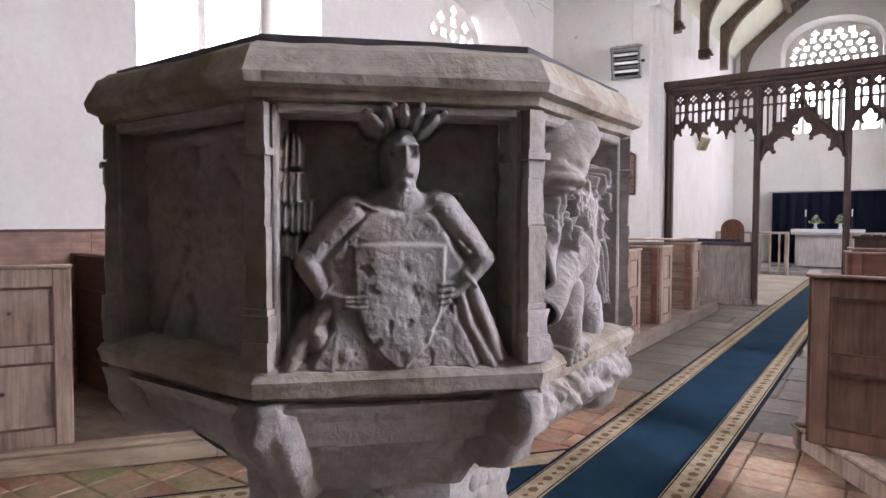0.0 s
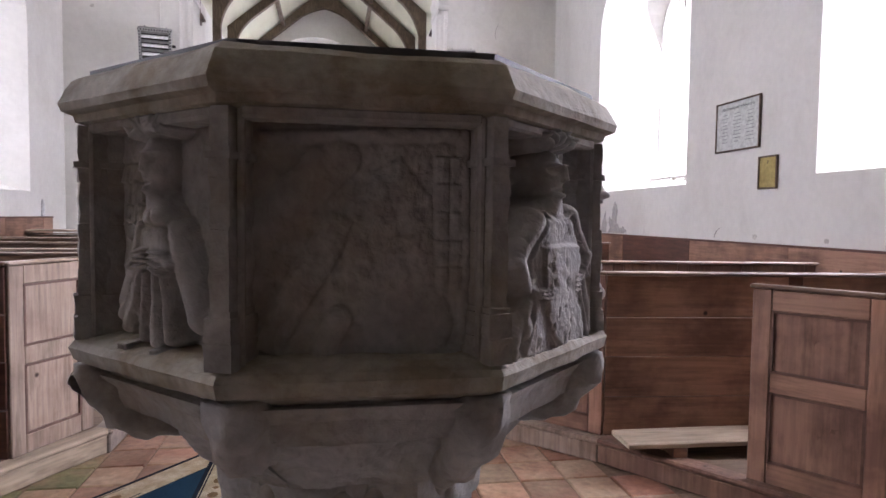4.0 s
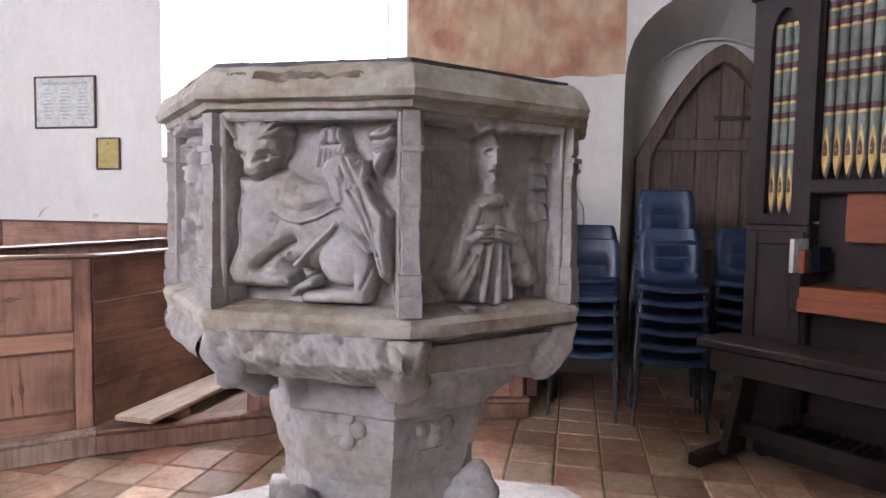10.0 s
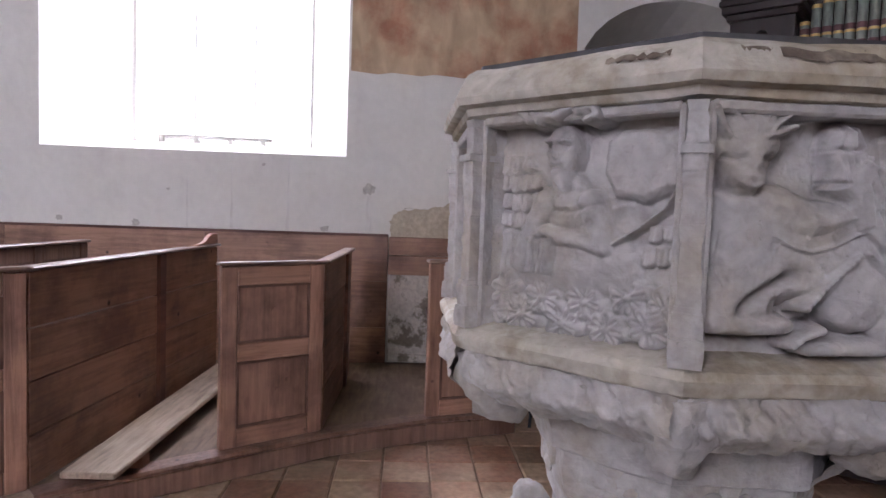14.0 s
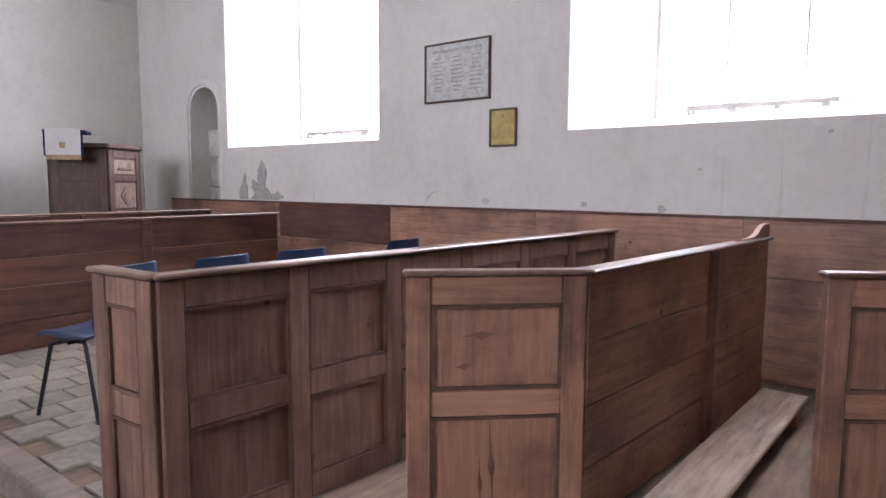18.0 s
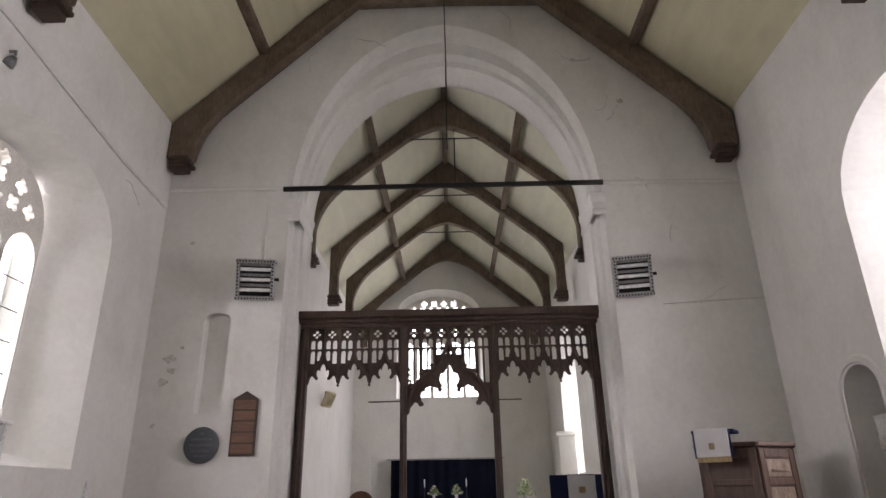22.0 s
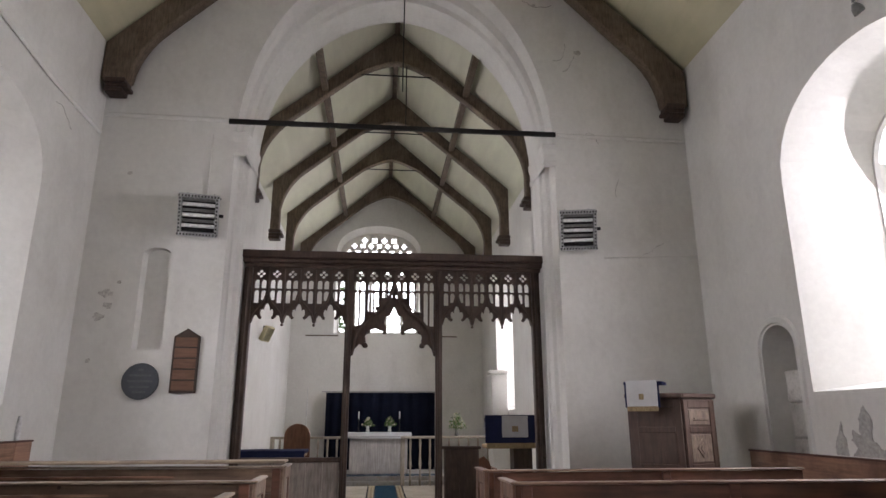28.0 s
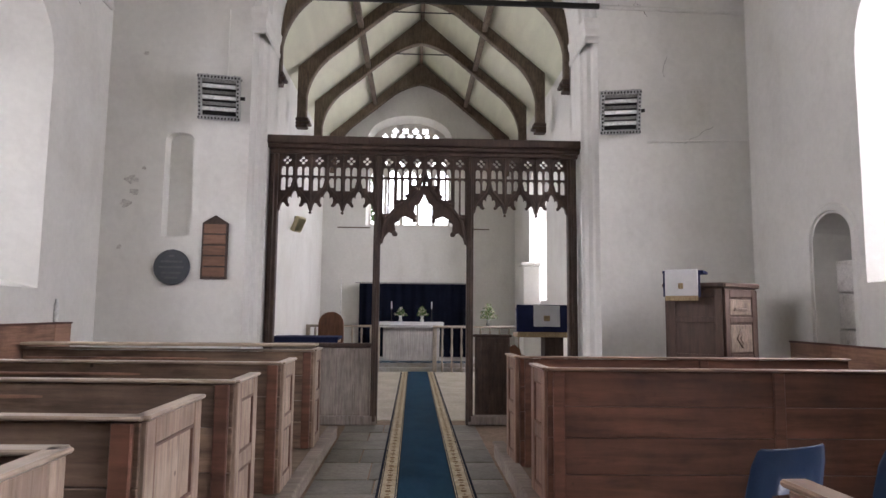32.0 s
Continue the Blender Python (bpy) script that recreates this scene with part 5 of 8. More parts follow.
part("board", bm, PINE_H, scroll)
boarded(C_R, (3.5, 0.95), PL, "pine board pew back in shadow", posts=(0.9,), mat=PINE_H)
# the dark pine here is the shade of the unlit west side
boarded(D_R, (3.6, -0.3), PL, "boarded end of the last pew, coloured dark for its shaded side", mat=PINE_DARK)
m, n = along(A_C, (3.5, 2.86))
pewA = thing("box_pew", m, "long panelled pine pew front with a worn capping rail", "pew", "pew partitions")
framed_panel(pewA, n, PL, PEW - 0.022, columns=6, mid=0.5, upright=PINE_MID, level=PINE_MID)
capping(pewA, n, PEW - 0.022, 0.08, CAP_WORN)
pew_end(A_W, A_C, PL, "narrow pine pew end with flaking paint, beside the aisle carpet", wood=PINE_MID)
# partitions east of the open square
boarded((0.52, 6.5), (3.5, 6.42), PL, "brown boarded pew back facing the blue chairs", posts=(0.08, 1.65), rows=4)
pew_end((0.5, 6.9), (0.52, 6.5), PL, "narrow pine pew end beside the aisle", wood=PINE_MID)
boarded((0.52, 7.65), (3.5, 7.6), PL, "brown boarded pew back near the pulpit", posts=(0.08, 1.65), rows=4)
pew_end((0.48, 8.05), (0.5, 7.65), PL, "narrow pine pew end near the screen", wood=PINE_MID)
# north side
NX = -1.42
for y0, y1 in ((4.4, 5.0), (5.6, 6.05), (6.85, 7.3), (8.4, 8.8)):
    pew_end((NX, y0), (NX, y1), PL, "bleached pine pew end with a sunk panel, beside the aisle", group="north pew ends")
    boarded((NX, y0), (XN + 0.05, y0 + 0.12), PL, "dark boarded pew back reaching to the north wall", posts=(0.06,), rows=4, mat=PINE_WEATHERED, cap=CAP_PALE)
# side walls panelling
for nm, x, ya, yb, z in (("panelling_south", XS - 0.02, 0.68, 9.2, 1.17), ("panelling_north", XN + 0.02, -1.5, 9.4, 1.31)):
    ob = thing(nm, pose(x, ya, 0, 0, 0, 90), "pine wall panelling with a dark capping, stained by damp", "panelling", kind="structure")
    rnd = random.Random(5)
    y = 0.0
    while y < yb - ya - 0.05:
        w = min(rnd.uniform(1.1, 1.7), yb - ya - y)
        for za, zb in ((0.0, 0.42), (0.423, 0.8), (0.803, z)):
            stained = x > 0 and za > 0.7 and 3.7 < y < 5.0
            box_part("board", (y, y + w - 0.003, -0.016, 0.016, za, zb), PINE_DARK if stained else PINE_H, ob, 0.003)
        y += w
    box_part("capping", (0, yb - ya, -0.03, 0.03, z, z + 0.02), PINE_DARK, ob, 0.004)

ob = thing("panelling_infill", pose(XS - 0.02, -0.1, 0, 0, 0, 90), "pine boards above a patch of brickwork", "panelling", kind="structure")
for za, zb in ((0.86, 1.02), (1.023, 1.17)):
    box_part("board", (0.0, 0.775, -0.016, 0.016, za, zb), PINE_H, ob, 0.003)
# raised timber floors and plinths of the pews
# east lengths coloured pale as lit, the others brown as shaded
beam("plinth", (0.42, 3.52), (0.98, 2.66), 0.0, PL, 0.1, PINE_BLEACH, "worn timber plinth below the pew fronts, light and shade in its tone")
beam("plinth", (0.98, 2.66), (1.5, 2.1), 0.0, PL, 0.1, PINE_BLEACH, "worn timber plinth below the pew fronts, light and shade in its tone")
beam("plinth", (1.5, 2.1), (2.3, 0.95), 0.0, PL, 0.1, PINE_MID, "worn timber plinth below the pew fronts, light and shade in its tone")
beam("plinth", (2.3, 0.95), (2.55, 0.4), 0.0, PL, 0.1, PINE_MID, "worn timber plinth below the pew fronts, light and shade in its tone")
beam("plinth", (2.55, 0.42), (2.72, -0.18), 0.0, PL, 0.1, PINE_MID, "worn timber plinth below the pew fronts, light and shade in its tone")
beam("kerb", (0.46, 3.4), (0.46, 8.6), 0.0, PL + 0.03, 0.1, PINE_GREY, "timber kerb along the raised pew floor")
beam("kerb", (-1.36, 2.6), (-1.36, 9.6), 0.0, PL, 0.1, PINE_GREY, "worn grey timber kerb along the north pews")

# ---- carpet ----
runner = thing("carpet_runner", pose(AX, 0, 0), "long blue aisle carpet with patterned cream borders", "carpet")
CY0, CY1 = 1.12, 17.7
def strip(name, x0, x1, z, mat, lab=""):
    bm = bmesh.new()
    box(bm, x0, x1, CY0, 10.35, 0.0, z)
    box(bm, x0, x1, 10.35, CY1, 0.0, z)
    part(name, bm, mat, runner, lab)
strip("backing", -0.41, 0.41, 0.008, CARPET_NAVY, "navy edge of the carpet")
strip("field", -0.23, 0.23, 0.012, CARPET_BLUE, "plain blue middle of the carpet")
for s in (-1, 1):
    strip("border", min(s * 0.24, s * 0.385), max(s * 0.24, s * 0.385), 0.0115, CARPET_CREAM, "cream patterned border")

# ---- roof timbers ----
def truss(y, outer, inner, depth, label, name="roof_truss", mat=OAK, bosses=()):
    ob = thing(name, pose(0, y, 0), label, "roof truss", "roof trusses")
    bm = bmesh.new()
    sheet(bm, [outer + inner[::-1]], depth, ON_Y, 0.012)
    part("arched_rib", bm, mat, ob)
    for x, z, s in bosses:
        bm = bmesh.new()
        for i, (w, h) in enumerate(((0.16, 0.07), (0.2, 0.06), (0.13, 0.07))):
            box(bm, x - s * w * 0.9, x + s * 0.12, -depth / 2 - 0.03 + 0.01 * i, depth / 2 + 0.03 - 0.01 * i, z - 0.07 * i, z - 0.07 * i + h, 0.012)
        part("carved_corbel", bm, DARK_OAK, ob, "dark moulded timber corbel")
    return ob


def bezier(p, c, q, n=8):
    return [((1 - t) ** 2 * p[0] + 2 * t * (1 - t) * c[0] + t * t * q[0], (1 - t) ** 2 * p[1] + 2 * t * (1 - t) * c[1] + t * t * q[1]) for t in [i / n for i in range(n + 1)]]


def mirror(pts):
    return [(2 * AXN - u, v) for u, v in pts[::-1]]


AXN = -0.2
half_out = [(-4.34, 6.0), (-4.34, 6.56), (-1.78, 9.14), (-0.2, 9.17)]
half_in = bezier((-3.98, 6.0), (-3.93, 6.5), (-3.55, 6.87), 6) + [(-1.66, 8.77), (-0.2, 8.8)]
for y in (9.8, 6.6, 3.4, 0.2, -3.0):
    truss(y, half_out + mirror(half_out[:-1]), half_in + mirror(half_in[:-1]), 0.2, "dark oak arch-braced roof truss across the nave", bosses=((-4.16, 5.95, -1), (3.76, 5.95, 1)))
for x in (-3.08, 2.66):
    ob = part("purlin", box(bmesh.new(), x - 0.07, x + 0.07, YW, YE, 7.79, 7.94, 0.01), OAK)
    tagged(ob, "long oak purlin under the nave ceiling", "purlin", "purlins")
ch_out = [(-2.9, 5.42), (-2.9, 6.54), (-1.71, 7.52), (-0.31, 8.74)]
ch_in = [(-2.71, 5.42)] + bezier((-2.71, 5.95), (-2.64, 6.42), (-2.28, 6.76), 6) + bezier((-1.05, 7.78), (-0.62, 8.04), (-0.31, 8.08), 5)
AXN = -0.31
for y in (12.4, 14.9, 17.1, 19.9):
    truss(y, ch_out + mirror(ch_out[:-1]), ch_in + mirror(ch_in[:-1]), 0.18, "brown oak arch-braced truss in the chancel roof", bosses=((-2.8, 5.38, -1), (2.18, 5.38, 1)) if y < 16 else ())
    if y < 18:
        ob = part("tie_rod", tube(bmesh.new(), [(-1.05, y, 7.83), (0.43, y, 7.83)], 0.014, 6), BLACK)
        tagged(ob, "thin iron tie rod across a chancel truss", "tie rod", "tie rods")
for x in (-1.62, 1.0):
    ob = part("purlin", box(bmesh.new(), x - 0.06, x + 0.06, YCW, YCE, 7.4, 7.52, 0.01), OAK)
    tagged(ob, "oak purlin under the chancel ceiling", "purlin", "purlins")
tagged(part("ridge_piece", box(bmesh.new(), AX - 0.05, AX + 0.05, YCW, YCE, 8.63, 8.73, 0.008), OAK), "oak ridge piece of the chancel roof", "purlin")
tagged(part("iron_beam", box(bmesh.new(), -2.66, 1.98, YE - 0.06, YE - 0.02, 5.52, 5.585), BLACK), "black iron bar across the chancel arch", "beam")
tagged(part("bell_rope", tube(bmesh.new(), [(-0.27, 9.5, 9.2), (-0.26, 9.5, 7.5), (-0.27, 9.5, 5.9)], 0.009, 6), BLACK), "dark rope hanging from the nave roof", "rope")
tagged(part("hanging_chain", tube(bmesh.new(), [(0.1 + 0.006 * (i % 2), 6.3, 9.2 - i * 0.05) for i in range(44)], [0.018 if i % 2 else 0.009 for i in range(44)], 5), BLACK), "short iron chain hanging from the ceiling", "chain")
tagged(part("lamp_cord", tube(bmesh.new(), [(-0.12, 12.4, 8.6), (-0.12, 12.4, 6.8)], 0.01, 5), BLACK), "dark cord with a weight hanging in the chancel", "cord")

# ---- windows ----
GLASS = bpy.data.materials.new("old_clear_glass")
GLASS.use_nodes = True
g = GLASS.node_tree.nodes["Principled BSDF"]
g.inputs["Base Color"].default_value, g.inputs["Roughness"].default_value = (0.93, 0.97, 0.95, 1), 0.12
g.inputs["Transmission Weight"].default_value, g.inputs["IOR"].default_value = 1.0, 1.05
SKYGLOW = bpy.data.materials.new("bright_overcast_sky")
SKYGLOW.use_nodes = True
e = SKYGLOW.node_tree.nodes["Principled BSDF"]
e.inputs["Base Color"].default_value = (0, 0, 0, 1)
e.inputs["Emission Color"].default_value, e.inputs["Emission Strength"].default_value = (0.94, 0.97, 1.0, 1), GLOW
TRACERY = material("pale_window_stone", (0.74, 0.71, 0.65), 0.9, second=(0.64, 0.61, 0.55), mix_scale=6, grain_scale=(50, 50, 50), grain_amount=0.15, bump=0.4)


def lancet(u0, u1, v0, v1, n=5):
    h, c = (u1 - u0) / 2, (u0 + u1) / 2
    s = v1 - 1.3 * h
    top = [(c + h * math.cos(k * math.pi / 2 / n), s + 1.3 * h * math.sin(k * math.pi / 2 / n)) for k in range(n + 1)]
    return [(u0, v0), (u1, v0)] + top + [(2 * c - u, v) for u, v in top[-2::-1]]


def disc(u, v, r, n=10):
    return [(u + r * math.cos(2 * math.pi * k / n), v + r * math.sin(2 * math.pi * k / n)) for k in range(n)]


def foil(u, v, r, lobes=4, n=24, turn=0.0):
    pts = []
    for k in range(n):
        a = 2 * math.pi * k / n
        rr = r * (0.62 + 0.38 * abs(math.cos((a - turn) * lobes / 2)))
        pts.append((u + rr * math.cos(a), v + rr * math.sin(a)))
    return pts


def window(name, plane, at, outwards, outline, spring, apex, lights, rib, label):
    us = [u for u, v in outline]
    u0, u1, v0 = min(us), max(us), min(v for u, v in outline)
    fix = (lambda w: Matrix.Translation((w, 0, 0)) @ ON_X) if plane == "x" else (lambda w: Matrix.Translation((0, w, 0)) @ ON_Y)
    ob = thing(name, pose(0, 0, 0), label, "window", kind="structure")
    w = (u1 - u0) / lights
    holes = []
    for i in range(lights):
        a, b = u0 + i * w + rib, u0 + (i + 1) * w - rib
        head = spring - 0.05 - (0.8 * (apex - spring) if lights > 4 else -0.22 * (apex - spring))
        if rib < 0.03:
            head = apex - 0.06 if i == 1 else spring + 0.62 * (apex - spring)
        holes.append(lancet(a, b, v0 + (0.02 if rib < 0.03 else 0.06), head))
    c = (u0 + u1) / 2
    rise = apex - spring
    rows = [(0.42, lights * 2 - 1), (0.66, lights), (0.86, 1)] if lights < 5 else [(-0.62, 9), (-0.34, 10), (-0.06, 9), (0.22, 8), (0.5, 7), (0.74, 4)]
    for f, n in (rows if rib > 0.03 else []):
        width = (u1 - u0) * math.sqrt(max(1 - max(f + 0.1, 0) ** 2, 0.05)) * 0.93
        r = min(0.14, width / ((2.7 if lights > 4 else 2.3) * n), rise * (0.17 if lights > 4 else 0.11))
        for i in range(n):
            holes.append(foil(c + (i - (n - 1) / 2) * width / max(n, 1), spring + rise * f, r, 4, 16, math.pi / 4 * (i % 2)))
    bm = bmesh.new()
    sheet(bm, [[(c + (u - c) * 0.999, v) for u, v in outline]] + holes, 0.14, fix(at), 0.02)
    part("stone_tracery", bm, TRACERY, ob, "pale stone mullions and pierced tracery")
    bm = bmesh.new()
    sheet(bm, [outline], 0.008, fix(at + outwards * 0.03))
    pane = part("pane", bm, GLASS, ob)
    pane.visible_shadow = False
    bm = bmesh.new()
    v = v0 + 0.35
    to3 = (lambda u, v, w: (w, u, v)) if plane == "x" else (lambda u, v, w: (u, w, v))
    while v < spring - 0.2 and rib > 0.02:
        tube(bm, [to3(u0 + 0.02, v, at), to3(u1 - 0.02, v, at)], 0.006, 5)
        v += 0.33
    if rib > 0.02:
        tagged(part("saddle_bars", bm, BLACK, ob, "dark iron saddle bars"), kind="stuff")
    return ob


def grown(loop):
    mu = (min(u for u, v in loop) + max(u for u, v in loop)) / 2
    return [(u + (0.03 if u > mu else -0.03), v + (0.03 if v > 4.0 else -0.03)) for u, v in loop]


window("window_1", "x", XS + 0.9, 1, grown(W_SE[1]), 4.1, 4.92, 3, 0.009, "bright three-light church window with stone tracery")
window("window_2", "x", XS + 0.9, 1, grown(W_SW[1]), 4.1, 4.92, 3, 0.009, "bright three-light church window with stone tracery")
window("window_3", "x", XN - 0.6, -1, [((u - 7.43) * 1.08 + 7.43, v) for u, v in W_NE[1]], 3.95, 4.86, 3, 0.032, "leaded three-light window in a deep splayed recess")
window("window_4", "x", XN - 0.72, -1, W_NW[1], 4.1, 4.65, 2, 0.045, "bright two-light window high in the north wall")
window("window_5", "y", YCE + 0.7, 1, W_CE[1], 6.4, 7.16, 5, 0.045, "chancel east window with rows of pierced tracery lights")
window("window_6", "x", XCS + 0.7, 1, W_CS[1], 4.3, 4.9, 2, 0.045, "bright tall window in the chancel wall")
# window_7 is added where no view reaches, for the chancel's extra light
window("window_7", "x", XCN - 0.7, -1, W_CN[1], 4.3, 4.8, 2, 0.045, "added window in the chancel north wall, out of view")
for nm, p, w, h in (("backdrop_south", (XS + 3.6, 8.0, 5.0, 90, 0, 90), 18.0, 6.0), ("backdrop_north", (XN - 3.6, 8.0, 5.0, 90, 0, 90), 18.0, 6.0), ("backdrop_east", (AX, YCE + 4.0, 5.0, 90, 0, 0), 7.0, 6.0)):
    bm = bmesh.new()
    bmesh.ops.create_grid(bm, x_segments=1, y_segments=1, size=1, matrix=Matrix.Diagonal((w, h, 1, 1)))
    ob = part(nm, bm, SKYGLOW)
    ob.matrix_world = pose(*p)
    tagged(ob, "plain bright overcast sky outside the windows", "sky", kind="structure")
LEAF = material("tree_leaf", (0.10, 0.17, 0.045), 0.7, second=(0.06, 0.11, 0.03), mix_scale=3, random_value=0.3, island=True)


def tree(x, y, height, spread, seed):
    ob = thing("tree", pose(x, y, -0.14), "leafy green churchyard tree outside a window", "tree", "trees")
    part("trunk", tube(bmesh.new(), [(0, 0, 0), (0.06, 0.03, height * 0.3), (0, 0, height * 0.65)], [0.18, 0.13, 0.05], 7), OAK, ob)
    rnd = random.Random(seed)
    verts, faces = [], []
    for _ in range(1500):
        a, b = rnd.uniform(0, 2 * math.pi), rnd.uniform(-1, 1)
        r = rnd.uniform(0.55, 1.0) * (1 + 0.25 * math.sin(3 * a + 2 * b))
        p = Vector((math.cos(a) * math.sqrt(1 - b * b) * spread * r, math.sin(a) * math.sqrt(1 - b * b) * spread * r, height * 0.68 + b * height * 0.34 * r))
        q = Euler((rnd.uniform(0, 6), rnd.uniform(0, 6), rnd.uniform(0, 6))).to_matrix()
        n = len(verts)
        s = rnd.uniform(0.06, 0.12)
        verts += [p + q @ Vector(c) * s for c in ((-1, 0, 0), (0, -0.5, 0.15), (1.2, 0, 0), (0, 0.5, 0.15))]
        faces.append((n, n + 1, n + 2, n + 3))
    me = bpy.data.meshes.new("crown")
    me.from_pydata(verts, [], faces)
    me.materials.append(LEAF)
    crown = new("crown", me)
    crown.parent = ob
    return ob


tree(-1.5, YCE + 2.9, 5.6, 1.5, 1)
tree(1.0, YCE + 3.1, 5.0, 1.3, 2)
tree(XN - 2.6, 7.0, 3.0, 1.1, 3)

# ---- rood screen ----
YSC = 10.5
screen = thing("rood_screen", pose(0, YSC, 0), "dark carved oak rood screen with pierced tracery under the chancel arch", "screen")
for x0, x1, y0, y1, z0, z1, nm in ((-2.4, 1.8, -0.07, 0.07, 3.6, 3.66, "bead"), (-2.42, 1.82, -0.11, 0.11, 3.66, 3.72, "cavetto"), (-2.46, 1.86, -0.15, 0.15, 3.72, 3.83, "head_beam")):
    part(nm, rough(dense(box(bmesh.new(), x0, x1, y0, y1, z0, z1, 0.012), 5), 0.008, 3.0), DARK_OAK, screen, "heavy moulded oak beam, worn along the top")
POSTS = [(-2.4, -2.28), (-0.985, -0.895), (0.275, 0.365), (1.66, 1.78)]
for a, b in POSTS:
    bm = box(bmesh.new(), a, b, -0.06, 0.06, 0.0, 3.6, 0.01)
    tube(bm, [((a + b) / 2, -0.065, 0.05), ((a + b) / 2, -0.065, 3.58)], 0.022, 6)
    part("post", bm, DARK_OAK, screen)
BAYS = [(-2.28, -0.985), (-0.895, 0.275), (0.365, 1.66)]
for n, (a, b) in enumerate(BAYS):
    w = (b - a) / 6
    off, half = w * 0.215, w * 0.155
    holes = []
    for i in range(6):
        c = a + (i + 0.5) * w
        for du, dv in ((0.035, 0), (-0.035, 0), (0, 0.035), (0, -0.035)):
            holes.append(disc(c + du, 3.515 + dv, 0.0243, 10))
        for s in (-1, 1):
            holes.append(lancet(c + s * off - half, c + s * off + half, 3.305, 3.435, 3))
            lowest = 3.12 if n != 1 else (3.0 if i in (0, 5) else 3.16)
            mid = 3.0 + (0.0 if n == 1 else 0)
            near = abs(((c + s * off - a) / (2 * w)) % 1 - 0.5) * 2
            low = 3.07 + 0.1 * (1 - near) ** 1.0 if n != 1 else {0: 2.8, 5: 2.8, 1: 3.0, 4: 3.0, 2: 3.2, 3: 3.2}[i]
            if low < 3.25:
                holes.append(lancet(c + s * off - half, c + s * off + half, low, 3.285, 3))
    if n != 1:
        low = []
        for j in range(3):
            x0 = a + 2 * w * j
            arc = [(0.0, 2.81), (0.05, 2.84), (0.08, 2.9), (0.13, 2.935), (0.19, 2.93), (0.23, 2.9), (0.28, 2.895), (0.31, 2.92), (0.29, 2.97), (0.31, 3.01), (0.36, 3.02), (0.4, 3.0), (0.41, 3.04), (0.45, 3.08), (0.5, 3.1)]
            pts = [(x0 + u * 2 * w, v) for u, v in arc]
            low += pts + [(2 * x0 + 2 * w - u, v) for u, v in pts[-2:0:-1]]
        low.append((b, 2.81))
    else:
        low = [(a, 2.38), (a + 0.03, 2.4), (a + 0.05, 2.48), (a + 0.11, 2.55), (a + 0.17, 2.53), (a + 0.2, 2.58), (a + 0.19, 2.66), (a + 0.25, 2.74), (a + 0.33, 2.77), (a + 0.4, 2.74), (a + 0.46, 2.72), (a + 0.49, 2.77), (a + 0.45, 2.84), (a + 0.47, 2.93), (a + 0.53, 2.95), (a + 0.55, 3.0), (a + 0.585, 3.07)]
        low += [(a + b - u, v) for u, v in low[-2::-1]]
    bm = bmesh.new()
    sheet(bm, [low + [(b, 3.61), (a, 3.61)]] + holes, 0.05, ON_Y, 0.006)
    part("tracery_panel", bm, DARK_OAK, screen, "pierced oak tracery with small lights and cusped arches")
    for i in range(1, 6):
        c = a + i * w
        zb = 3.1 if (n != 1 and i % 2) else (2.9 if n != 1 else {1: 2.85, 2: 3.05, 3: 3.3, 4: 3.05, 5: 2.85}[i])
        part("mullion", box(bmesh.new(), c - 0.013, c + 0.013, -0.042, 0.042, zb, 3.6, 0.006), DARK_OAK, screen)
    if n == 1:
        for s in (-1, 1):
            c = (a + b) / 2
            pts = [(c + s * 0.57, -0.03, 2.45), (c + s * 0.5, -0.04, 2.72), (c + s * 0.36, -0.045, 2.9), (c + s * 0.2, -0.045, 3.0), (c + s * 0.09, -0.045, 3.13), (c, -0.045, 3.4)]
            part("ogee_rib", tube(bmesh.new(), pts, 0.028, 7), DARK_OAK, screen, "crocketed ogee rib over the doorway")
            for q in pts[1:5]:
                bm = bmesh.new()
                bmesh.ops.create_icosphere(bm, subdivisions=1, radius=0.04, matrix=Matrix.Translation((q[0] + s * 0.02, q[1] - 0.01, q[2] + 0.035)) @ Matrix.Diagonal((1.1, 0.8, 0.9, 1)))
                part("crocket", rough(bm, 0.03, 20.0), DARK_OAK, screen, "carved leaf crocket")
    else:
        for j in range(3):
            for s in (-1, 1):
                c = a + 2 * w * (j + 0.5)
                part("ogee_rib", tube(bmesh.new(), [(c + s * w, -0.03, 2.84), (c + s * w * 0.85, -0.035, 2.95), (c + s * w * 0.5, -0.038, 3.05), (c + s * w * 0.2, -0.038, 3.12), (c, -0.035, 3.27)], 0.019, 6), DARK_OAK, screen)
def cusp(x, z, r):
    bm = bmesh.new()
    bmesh.ops.create_icosphere(bm, subdivisions=2, radius=r, matrix=Matrix.Translation((x, -0.004, z)))
    part("cusp", rough(bm, r * 0.25, 40.0, x), DARK_OAK, screen, "small carved cusp end")


for n, (a, b) in enumerate(BAYS):
    w = (b - a) / 6
    if n == 1:
        for s in (-1, 1):
            c = (a + b) / 2
            for dx, z in ((0.395, 2.53), (0.13, 2.71), (0.36, 2.72)):
                cusp(c + s * dx, z, 0.032 if dx < 0.39 else 0.038)
        continue
    for j in range(3):
        c = a + 2 * w * (j + 0.5)
        for s in (-1, 1):
            cusp(c + s * w * 0.4, 2.9, 0.024)
        if j:
            cusp(a + 2 * w * j, 2.8, 0.02)
